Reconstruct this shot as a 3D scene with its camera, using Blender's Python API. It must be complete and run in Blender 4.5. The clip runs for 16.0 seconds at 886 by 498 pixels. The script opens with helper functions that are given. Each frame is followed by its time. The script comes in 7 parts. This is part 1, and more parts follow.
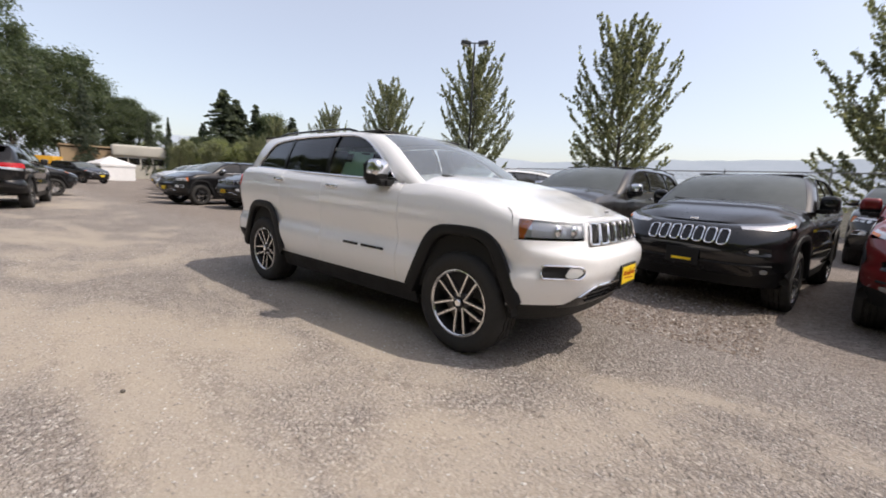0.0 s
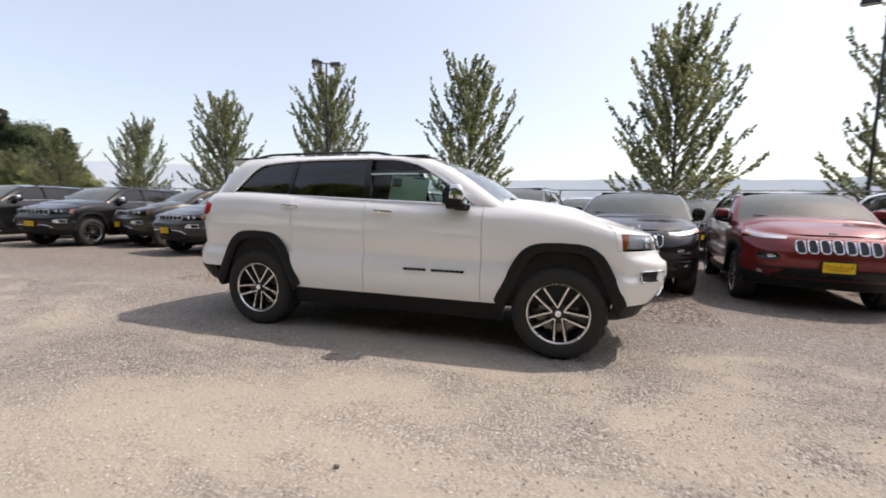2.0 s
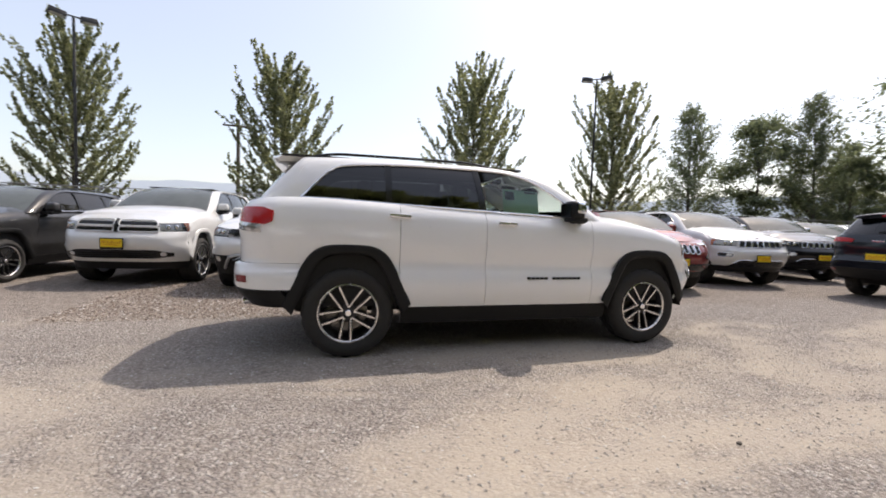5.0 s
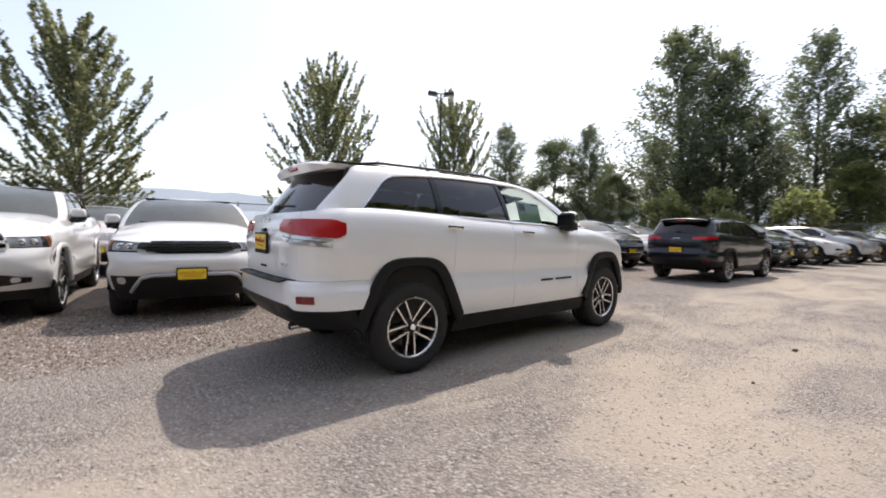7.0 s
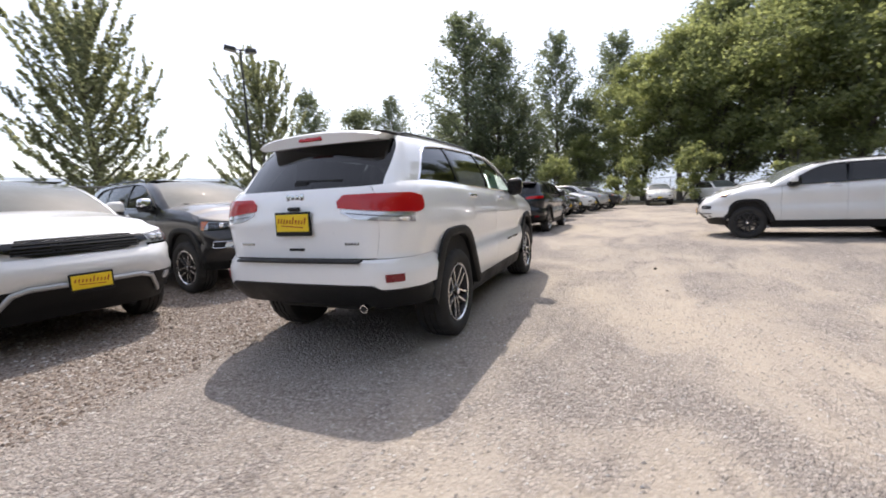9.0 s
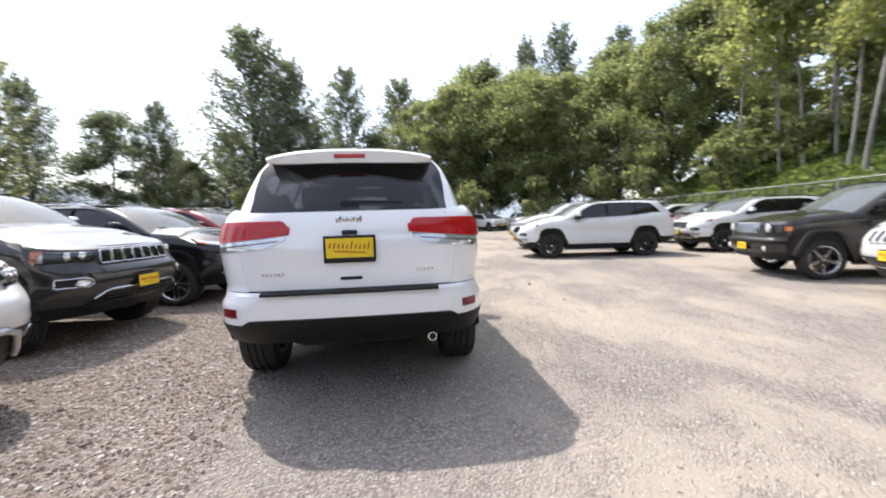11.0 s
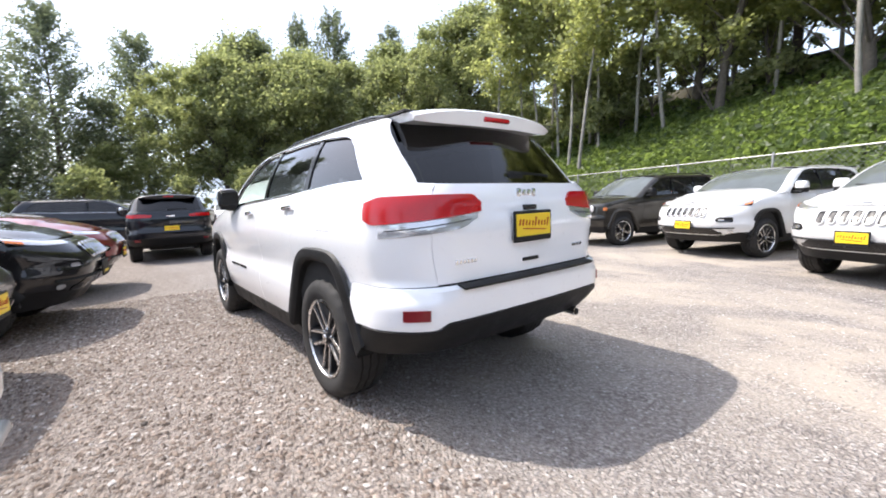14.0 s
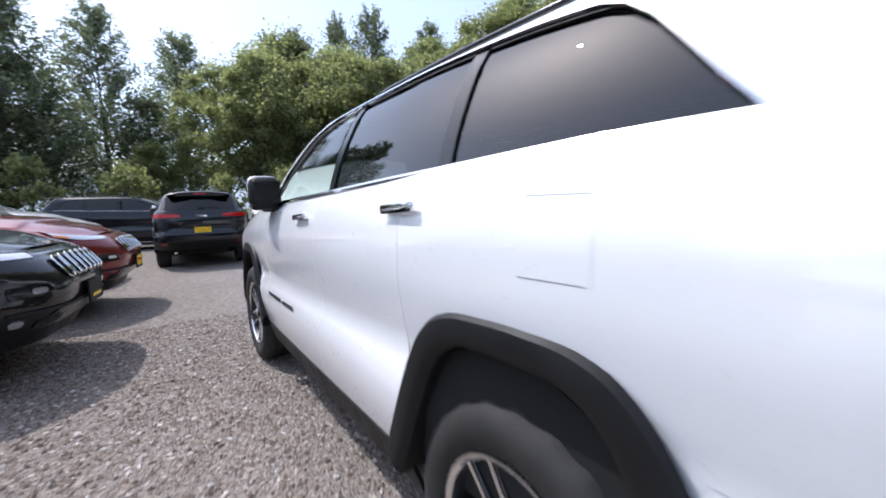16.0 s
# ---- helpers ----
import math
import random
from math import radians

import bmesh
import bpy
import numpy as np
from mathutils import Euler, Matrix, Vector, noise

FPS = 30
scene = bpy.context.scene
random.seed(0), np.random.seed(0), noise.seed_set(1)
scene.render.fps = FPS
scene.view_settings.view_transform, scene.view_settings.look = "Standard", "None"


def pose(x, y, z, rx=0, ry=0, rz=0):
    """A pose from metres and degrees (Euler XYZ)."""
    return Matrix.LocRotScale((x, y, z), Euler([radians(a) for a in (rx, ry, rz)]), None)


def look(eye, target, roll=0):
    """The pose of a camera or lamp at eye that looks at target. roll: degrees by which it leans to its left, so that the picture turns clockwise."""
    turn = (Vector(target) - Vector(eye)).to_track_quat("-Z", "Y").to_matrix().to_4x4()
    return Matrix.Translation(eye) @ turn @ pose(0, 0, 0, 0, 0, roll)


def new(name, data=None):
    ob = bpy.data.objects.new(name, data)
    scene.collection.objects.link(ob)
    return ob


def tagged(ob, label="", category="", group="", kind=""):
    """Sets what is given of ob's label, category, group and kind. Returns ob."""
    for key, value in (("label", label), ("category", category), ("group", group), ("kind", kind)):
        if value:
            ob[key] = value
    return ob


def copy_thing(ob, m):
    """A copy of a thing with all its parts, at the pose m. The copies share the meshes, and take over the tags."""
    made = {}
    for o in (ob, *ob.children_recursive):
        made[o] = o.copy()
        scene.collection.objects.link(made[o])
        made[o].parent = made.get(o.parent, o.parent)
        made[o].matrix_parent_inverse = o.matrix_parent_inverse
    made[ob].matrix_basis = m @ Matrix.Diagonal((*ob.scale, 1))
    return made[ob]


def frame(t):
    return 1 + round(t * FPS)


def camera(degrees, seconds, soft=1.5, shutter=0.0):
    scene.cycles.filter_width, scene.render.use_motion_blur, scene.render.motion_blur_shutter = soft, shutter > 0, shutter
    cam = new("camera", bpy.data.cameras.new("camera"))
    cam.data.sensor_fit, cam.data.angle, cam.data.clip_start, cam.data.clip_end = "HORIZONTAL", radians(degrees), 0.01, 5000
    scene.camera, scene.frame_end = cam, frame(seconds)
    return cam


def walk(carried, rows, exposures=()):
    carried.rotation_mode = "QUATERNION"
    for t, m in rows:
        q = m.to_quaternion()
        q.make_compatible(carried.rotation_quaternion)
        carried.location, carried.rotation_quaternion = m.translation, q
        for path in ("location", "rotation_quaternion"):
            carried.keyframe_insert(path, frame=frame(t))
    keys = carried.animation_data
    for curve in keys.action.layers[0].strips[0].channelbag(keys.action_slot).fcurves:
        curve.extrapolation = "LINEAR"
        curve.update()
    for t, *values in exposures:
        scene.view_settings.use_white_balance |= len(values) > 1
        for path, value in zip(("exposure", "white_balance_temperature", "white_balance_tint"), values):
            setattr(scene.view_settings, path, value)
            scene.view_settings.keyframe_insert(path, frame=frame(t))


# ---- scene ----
cam = camera(94.3, 16.0, soft=1.75, shutter=0.45)
PATH = [
    (0, (3.232, -3.213, 1.219), (1.959, -1.701, 0.913), 2.9),
    (0.5, (2.807, -3.511, 1.19), (1.683, -1.874, 0.947), 4.9),
    (1, (2.404, -3.812, 1.194), (1.472, -2.06, 0.949), 2.0),
    (1.5, (1.969, -4.047, 1.179), (1.181, -2.222, 0.953), 0.6),
    (2, (1.518, -4.272, 1.178), (0.932, -2.368, 0.995), 1.2),
    (2.5, (1.049, -4.467, 1.17), (0.657, -2.515, 0.975), 1.7),
    (3, (0.53, -4.58, 1.168), (0.297, -2.6, 1.004), 3.7),
    (3.2, (0.304, -4.639, 1.174), (0.2, -2.648, 1.008), 2.4),
    (5.3, (-1.872, -4.356, 1.125), (-1.231, -2.464, 1.025), 1.5),
    (5.5, (-2.055, -4.352, 1.144), (-1.311, -2.499, 1.039), 1.0),
    (6, (-2.49, -4.14, 1.134), (-1.527, -2.391, 1.017), 1.2),
    (6.5, (-2.97, -3.919, 1.133), (-1.847, -2.269, 1.011), 0.7),
    (7, (-3.377, -3.633, 1.152), (-2.114, -2.084, 1.072), 0.9),
    (7.5, (-3.779, -3.3, 1.16), (-2.336, -1.918, 1.079), -1.3),
    (8, (-4.122, -2.987, 1.16), (-2.522, -1.792, 1.046), 0.1),
    (8.5, (-4.417, -2.59, 1.17), (-2.689, -1.588, 1.081), 0.3),
    (8.7, (-4.548, -2.428, 1.168), (-2.774, -1.519, 1.004), -1.4),
    (10.8, (-5.078, -0.456, 1.189), (-3.081, -0.549, 1.112), -0.9),
    (11, (-5.067, -0.267, 1.217), (-3.087, -0.514, 1.073), -1.7),
    (11.5, (-4.96, 0.22, 1.201), (-3.028, -0.267, 1.029), 0.2),
    (12, (-4.84, 0.691, 1.184), (-2.987, -0.052, 1.063), -0.9),
    (12.5, (-4.639, 1.067, 1.188), (-2.87, 0.15, 1.018), -1.6),
    (13, (-4.42, 1.423, 1.188), (-2.717, 0.388, 1.014), -3.0),
    (13.5, (-4.202, 1.714, 1.192), (-2.607, 0.535, 0.928), -2.8),
    (14, (-3.893, 1.883, 1.203), (-2.345, 0.639, 0.972), -2.2),
    (14.5, (-3.544, 1.967, 1.191), (-2.107, 0.599, 0.941), -4.4),
    (15, (-3.1, 1.843, 1.187), (-1.583, 0.575, 0.886), -2.6),
    (15.5, (-2.616, 1.69, 1.198), (-1.054, 0.476, 0.906), -3.6),
    (16, (-2.085, 1.506, 1.207), (-0.448, 0.377, 0.987), -1.7),
]
walk(cam, [(t, look(eye, target, roll)) for t, eye, target, roll in PATH],
     [(0, 0.36, 6700, 13), (3, 0.55, 6700, 13), (5.5, 0.52, 6650, 13), (7, 0.6, 6550, 13), (8.5, 0.77, 6500, 13), (11, 1.08, 6350, 11), (12.5, 1.33, 6300, 11),
      (14.5, 1.34, 6200, 12), (15.3, 1.0, 6000, 12), (16, 0.72, 5700, 12)])

# ---------------------------------------------------------------- light
SUN_DIR = Vector((0.60, 0.37, 1.0)).normalized()        # towards the sun
world = bpy.data.worlds.new("sky")
scene.world = world
world.use_nodes = True
wn, wl = world.node_tree.nodes, world.node_tree.links
sky = wn.new("ShaderNodeTexSky")
sky.sky_type = "NISHITA"
sky.sun_disc = False
sky.sun_elevation = math.asin(SUN_DIR.z)
sky.sun_rotation = math.atan2(SUN_DIR.x, SUN_DIR.y)
sky.air_density, sky.dust_density, sky.ozone_density = 1.0, 2.2, 1.0
haze = wn.new("ShaderNodeMix")                          # summer haze veils the blue
haze.data_type = "RGBA"
haze.inputs[0].default_value = 0.24
haze.inputs[7].default_value = (7.1, 6.9, 6.8, 1.0)
wl.new(sky.outputs[0], haze.inputs[6])
wl.new(haze.outputs[2], wn["Background"].inputs["Color"])
wn["Background"].inputs["Strength"].default_value = 0.15
sun_data = bpy.data.lights.new("sun", "SUN")
sun_data.energy, sun_data.angle, sun_data.color = 2.6, radians(0.6), (1.0, 0.93, 0.83)
sun = new("sun", sun_data)
sun.matrix_world = look(SUN_DIR * 60, (0, 0, 0))

# ---------------------------------------------------------------- materials
def node(nt, kind, **values):
    n = nt.nodes.new("ShaderNode" + kind)
    for key, value in values.items():
        n.inputs[key.replace("_", " ")].default_value = value
    return n


def material(name):
    m = bpy.data.materials.new(name)
    m.use_nodes = True
    return m, m.node_tree, m.node_tree.nodes["Principled BSDF"]


def rgb(c):
    return (*c, 1.0)


def ramp(nt, source, stops):
    r = nt.nodes.new("ShaderNodeValToRGB")
    while len(r.color_ramp.elements) < len(stops):
        r.color_ramp.elements.new(0.5)
    for e, (at, c) in zip(r.color_ramp.elements, stops):
        e.position, e.color = at, rgb(c)
    nt.links.new(source, r.inputs[0])
    return r.outputs[0]


def mixed(nt, fac, a, b, blend="MIX"):
    m = nt.nodes.new("ShaderNodeMix")
    m.data_type, m.blend_type = "RGBA", blend
    for socket, value in ((m.inputs[0], fac), (m.inputs[6], a), (m.inputs[7], b)):
        if isinstance(value, bpy.types.NodeSocket):
            nt.links.new(value, socket)
        else:
            socket.default_value = value if isinstance(value, float) else rgb(value)
    return m.outputs[2]


def noise_of(nt, scale, detail=4.0, space="Object"):
    tc = nt.nodes.new("ShaderNodeTexCoord")
    n = node(nt, "TexNoise", Scale=scale, Detail=detail, Roughness=0.6)
    nt.links.new(tc.outputs[space], n.inputs["Vector"])
    return n.outputs["Fac"]


def bumped(nt, bsdf, height, strength, distance):
    b = node(nt, "Bump", Strength=strength, Distance=distance)
    nt.links.new(height, b.inputs["Height"])
    nt.links.new(b.outputs[0], bsdf.inputs["Normal"])


def surface(name, dark, light, rough=0.5, metal=0.0, coat=0.0, scale=6.0, fine=90.0, bump=0.0, rough_var=0.1, spec=0.5):
    """A surface whose colour wanders between two tones at two scales, with fine relief."""
    m, nt, b = material(name)
    big, small = noise_of(nt, scale), noise_of(nt, fine, 3.0)
    add = nt.nodes.new("ShaderNodeMath")
    add.operation = "MULTIPLY_ADD"
    nt.links.new(big, add.inputs[0])
    add.inputs[1].default_value = 0.65
    half = nt.nodes.new("ShaderNodeMath")
    half.operation = "MULTIPLY"
    nt.links.new(small, half.inputs[0])
    half.inputs[1].default_value = 0.35
    nt.links.new(half.outputs[0], add.inputs[2])
    nt.links.new(ramp(nt, add.outputs[0], [(0.3, dark), (0.7, light)]), b.inputs["Base Color"])
    mr = node(nt, "MapRange")
    mr.inputs[1].default_value, mr.inputs[2].default_value = 0.3, 0.7
    mr.inputs[3].default_value, mr.inputs[4].default_value = max(rough - rough_var, 0.02), min(rough + rough_var, 1)
    nt.links.new(big, mr.inputs[0])
    nt.links.new(mr.outputs[0], b.inputs["Roughness"])
    b.inputs["Metallic"].default_value = metal
    b.inputs["Coat Weight"].default_value = coat
    b.inputs["Coat Roughness"].default_value = 0.04
    b.inputs["Specular IOR Level"].default_value = spec
    if bump:
        bumped(nt, b, small, bump, 0.004)
    return m


def glass(name, tint, gloss_rough=0.0, dust=0.0, dust_sheen_colour=(0.5, 0.47, 0.42), ior=1.55):
    """A car pane: a tinted clear sheet with a Fresnel gloss, and a veil of dust and, on windscreens, painted sky sheen.
    """
    m, nt, b = material(name)
    out = nt.nodes["Material Output"]
    nt.nodes.remove(b)
    clear = node(nt, "BsdfTransparent", Color=rgb(tint))
    gloss = node(nt, "BsdfGlossy", Color=rgb((1, 1, 1)), Roughness=gloss_rough)
    fres = node(nt, "Fresnel", IOR=ior)
    mix = nt.nodes.new("ShaderNodeMixShader")
    nt.links.new(fres.outputs[0], mix.inputs[0])
    nt.links.new(clear.outputs[0], mix.inputs[1])
    nt.links.new(gloss.outputs[0], mix.inputs[2])
    last = mix.outputs[0]
    if dust:
        d = node(nt, "BsdfDiffuse", Color=rgb(dust_sheen_colour))
        mr = node(nt, "MapRange")
        mr.inputs[1].default_value, mr.inputs[2].default_value = 0.35, 0.7
        mr.inputs[3].default_value, mr.inputs[4].default_value = dust * 0.8, min(dust * 1.25, 1)
        nt.links.new(noise_of(nt, 1.3, 6.0), mr.inputs[0])
        mix2 = nt.nodes.new("ShaderNodeMixShader")
        nt.links.new(mr.outputs[0], mix2.inputs[0])
        nt.links.new(last, mix2.inputs[1])
        nt.links.new(d.outputs[0], mix2.inputs[2])
        last = mix2.outputs[0]
    nt.links.new(last, out.inputs[0])
    return m


def paint(name, c, flake=0.0, dust=0.12, rough=0.28):
    """Car paint under a clear coat, with a thin uneven film of road dust that gathers low down on the doors."""
    m, nt, b = material(name)
    n1, n2 = noise_of(nt, 2.2, 5.0), noise_of(nt, 40.0, 3.0)
    base = mixed(nt, n1, tuple(v * 0.96 for v in c), tuple(min(v * 1.03, 1) for v in c))
    mr = node(nt, "MapRange")
    mr.inputs[1].default_value, mr.inputs[2].default_value, mr.inputs[3].default_value, mr.inputs[4].default_value = 0.4, 0.75, dust * 0.3, dust
    nt.links.new(n1, mr.inputs[0])
    nt.links.new(mixed(nt, mr.outputs[0], base, (0.42, 0.38, 0.32)), b.inputs["Base Color"])
    mr2 = node(nt, "MapRange")
    mr2.inputs[3].default_value, mr2.inputs[4].default_value = rough - 0.06, rough + 0.1
    nt.links.new(n2, mr2.inputs[0])
    nt.links.new(mr2.outputs[0], b.inputs["Roughness"])
    b.inputs["Metallic"].default_value = flake
    b.inputs["Specular IOR Level"].default_value = 0.5 if max(c) > 0.3 else 0.12
    b.inputs["Coat Weight"].default_value = 1.0
    b.inputs["Coat Roughness"].default_value = 0.03
    return m


WHITE = paint("white_paint", (0.93, 0.93, 0.93), dust=0.025)
WHITE.node_tree.nodes["Principled BSDF"].inputs["Coat IOR"].default_value = 1.75
WHITE_DUSTY = paint("dusty_white_paint", (0.78, 0.78, 0.77), dust=0.22)
BLACK = paint("black_paint", (0.007, 0.007, 0.008), dust=0.012)
GREY = paint("granite_grey_paint", (0.020, 0.020, 0.021), flake=0.2, dust=0.07)
DARKBLUE = paint("dark_blue_paint", (0.005, 0.007, 0.012), dust=0.012)
RED = paint("deep_red_paint", (0.17, 0.006, 0.009), flake=0.25, dust=0.07)
SILVER = paint("silver_paint", (0.42, 0.43, 0.44), flake=0.5, dust=0.2)
BROWN = paint("dark_olive_paint", (0.026, 0.023, 0.019), flake=0.25, dust=0.08)
YELLOWPAINT = paint("yellow_paint", (0.7, 0.36, 0.02), dust=0.1)
PLASTIC = surface("black_plastic", (0.006, 0.006, 0.0065), (0.013, 0.013, 0.013), spec=0.3, rough=0.55, bump=0.15, fine=400)
TRIM = surface("gloss_black_trim", (0.006, 0.006, 0.007), (0.012, 0.012, 0.012), rough=0.2)
RUBBER = surface("tyre_rubber", (0.012, 0.012, 0.012), (0.036, 0.033, 0.030), rough=0.8, bump=0.2, scale=9)
LINER = surface("wheel_arch_liner", (0.008, 0.008, 0.008), (0.02, 0.019, 0.018), rough=0.9)
CHROME = surface("chrome", (0.75, 0.75, 0.76), (0.85, 0.85, 0.86), rough=0.08, metal=1.0, rough_var=0.04)
ALLOY = surface("machined_alloy", (0.70, 0.69, 0.68), (0.82, 0.81, 0.80), rough=0.24, metal=1.0)
ALLOY_DARK = surface("dark_alloy", (0.03, 0.03, 0.032), (0.06, 0.06, 0.062), rough=0.4, metal=0.6)
STEEL = surface("brake_steel", (0.2, 0.19, 0.18), (0.36, 0.34, 0.31), rough=0.45, metal=1.0)
CLEAR = glass("clear_glass", (0.72, 0.82, 0.78), ior=1.5)
# The blue-grey veil is a painted sky reflection, not dust on the glass.
SHIELD = glass("windscreen_glass", (0.84, 0.90, 0.90), dust=0.18, dust_sheen_colour=(0.55, 0.61, 0.66), ior=2.0)
TINTED = glass("tinted_glass", (0.045, 0.05, 0.055), ior=1.65)
REAR_TINT = glass("rear_tinted_glass", (0.045, 0.05, 0.06), ior=1.5)
REVERSE = surface("reversing_lens", (0.5, 0.5, 0.51), (0.72, 0.72, 0.73), rough=0.16, metal=0.65, coat=1.0)
# Real dust plus a painted sky reflection make up this pale veil.
DUSTY = glass("dusty_windscreen", (0.13, 0.16, 0.16), gloss_rough=0.01, dust=0.17, dust_sheen_colour=(0.56, 0.62, 0.60), ior=1.55)
DARKPANE = glass("dark_side_glass", (0.04, 0.05, 0.055), dust=0.03)
REDLENS = surface("red_lens", (0.40, 0.004, 0.007), (0.52, 0.007, 0.010), rough=0.2, coat=0.3)
REFLECTOR = surface("bumper_reflector_red", (0.16, 0.004, 0.009), (0.22, 0.005, 0.012), rough=0.3, coat=0.2)
CLEARLENS = surface("clear_lens", (0.55, 0.55, 0.56), (0.75, 0.75, 0.76), rough=0.15, metal=0.15, coat=1.0)
LAMPBOWL = surface("lamp_reflector", (0.86, 0.87, 0.89), (0.93, 0.94, 0.95), rough=0.14, metal=0.45, coat=0.6)
AMBER = surface("amber_lens", (0.75, 0.18, 0.03), (0.85, 0.25, 0.05), rough=0.15, coat=1.0)
LAMPGLASS = glass("lamp_cover", (0.97, 0.98, 0.99))
SEAM = surface("panel_gap", (0.02, 0.02, 0.02), (0.035, 0.035, 0.035), rough=0.8)
PLATE_YELLOW = surface("yellow_plate", (0.82, 0.56, 0.015), (0.9, 0.64, 0.02), rough=0.4)
PLATE_RED = surface("dark_red_print", (0.36, 0.016, 0.010), (0.44, 0.022, 0.014), rough=0.5)
SEAT = surface("black_upholstery", (0.012, 0.012, 0.012), (0.035, 0.034, 0.033), rough=0.8, bump=0.3)
STICKER = surface("window_sticker_paper", (0.60, 0.82, 0.73), (0.70, 0.88, 0.80), rough=0.6)

# ---------------------------------------------------------------- mesh tools
def link_mesh(name, me, mat, parent=None, label="", sharp=38):
    if mat is not None and not me.materials:
        me.materials.append(mat)
    ob = new(name, me)
    if parent is not None:
        ob.parent = parent
    if label:
        ob["label"] = label
    return ob


def finish(me, sharp=38):
    if len(me.polygons):
        me.polygons.foreach_set("use_smooth", [True] * len(me.polygons))
        me.set_sharp_from_angle(angle=radians(sharp))
    me.update()
    return me


def part(name, bm, mat, parent=None, label="", sharp=38):
    """Link a bmesh, or a mesh, as one object under its thing."""
    if isinstance(bm, bmesh.types.BMesh):
        me = bpy.data.meshes.new(name)
        bm.to_mesh(me)
        bm.free()
        finish(me, sharp)
    else:
        me = bm
    return link_mesh(name, me, mat, parent, label)


def soup(name, verts, faces, sharp=38):
    me = bpy.data.meshes.new(name)
    me.from_pydata([tuple(v) for v in verts], [], faces)
    return finish(me, sharp)


def curve(points):
    """A smooth monotone curve through points (x, y)."""
    p = np.array(sorted(points), float)
    x, y = p[:, 0], p[:, 1]
    h = np.diff(x)
    d = np.diff(y) / h
    m = np.r_[d[0], [0 if a * b <= 0 else 2 * a * b / (a + b) for a, b in zip(d[:-1], d[1:])], d[-1]]

    def f(q):
        q = np.asarray(q, float)
        k = np.clip(np.searchsorted(x, q) - 1, 0, len(h) - 1)
        t = np.clip((q - x[k]) / h[k], 0, 1)
        return (2 * t**3 - 3 * t**2 + 1) * y[k] + (t**3 - 2 * t**2 + t) * h[k] * m[k] + (-2 * t**3 + 3 * t**2) * y[k + 1] + (t**3 - t**2) * h[k] * m[k + 1]

    return f


def step(a, b, x):
    t = np.clip((np.asarray(x, float) - a) / (b - a), 0, 1)
    return t * t * (3 - 2 * t)


def normals_of(P):
    """Normals of a grid of points, pointing away from the middle of the car."""
    N = np.cross(np.gradient(P, axis=0), np.gradient(P, axis=1))
    N /= np.maximum(np.linalg.norm(N, axis=-1, keepdims=True), 1e-9)
    out = P - np.array([np.median(P[..., 0]) * 0.75, 0, 0.75])
    return N * (1 if (N * out).sum() >= 0 else -1)


def sheet(name, P, lip=0.014, off=0.0):
    """A panel from a grid of points, whose edges turn inwards by lip."""
    P = np.asarray(P, float)
    N = normals_of(P)
    P = P + N * off
    if lip:
        Q = np.pad(P, ((1, 1), (1, 1), (0, 0)), mode="edge")
        M = np.pad(N, ((1, 1), (1, 1), (0, 0)), mode="edge")
        edge = np.zeros(Q.shape[:2], bool)
        edge[[0, -1]], edge[:, [0, -1]] = True, True
        Q[edge] -= M[edge] * lip
        P = Q
    m, n = P.shape[:2]
    faces = [(i * n + j, i * n + j + 1, (i + 1) * n + j + 1, (i + 1) * n + j) for i in range(m - 1) for j in range(n - 1)]
    a, b = m // 2, n // 2
    turn = np.cross(P[a - 1, b] - P[a - 1, b - 1], P[a, b] - P[a - 1, b])
    if (turn * N[min(a, N.shape[0] - 1), min(b, N.shape[1] - 1)]).sum() < 0:
        faces = [f[::-1] for f in faces]
    return soup(name, P.reshape(-1, 3), faces)


def tube_mesh(name, path, r, n=6, closed=False, flat=1.0):
    """A tube of radius r (or a list of radii) along a path."""
    path = [Vector(p) for p in path]
    radii = r if isinstance(r, (list, tuple)) else [r] * len(path)
    verts, faces, k = [], [], len(path)
    for i, p in enumerate(path):
        a, b = (path[(i - 1) % k], path[(i + 1) % k]) if closed else (path[max(i - 1, 0)], path[min(i + 1, k - 1)])
        d = (b - a).normalized()
        side = d.cross(Vector((0, 0, 1)))
        side = side.normalized() if side.length > 1e-3 else Vector((1, 0, 0))
        up = side.cross(d)
        for j in range(n):
            w = 2 * math.pi * j / n
            verts.append(p + radii[i] * (math.cos(w) * side + flat * math.sin(w) * up))
    for i in range(k if closed else k - 1):
        for j in range(n):
            faces.append((i * n + j, i * n + (j + 1) % n, ((i + 1) % k) * n + (j + 1) % n, ((i + 1) % k) * n + j))
    if not closed:
        faces += [tuple(range(n))[::-1], tuple((k - 1) * n + j for j in range(n))]
    return soup(name, verts, faces, 50)


def slab(size, bevel=0.01, segments=2, m=None, taper=None):
    """A bevelled block; taper: factors for the width and depth of its top."""
    bm = bmesh.new()
    bmesh.ops.create_cube(bm, size=1.0)
    for v in bm.verts:
        t = taper if taper and v.co.z > 0 else (1, 1)
        v.co = Vector((v.co.x * size[0] * t[0], v.co.y * size[1] * t[1], v.co.z * size[2]))
    if bevel:
        bmesh.ops.bevel(bm, geom=list(bm.edges), offset=bevel, segments=segments, profile=0.6, affect="EDGES")
    if m is not None:
        bm.transform(m)
    return bm


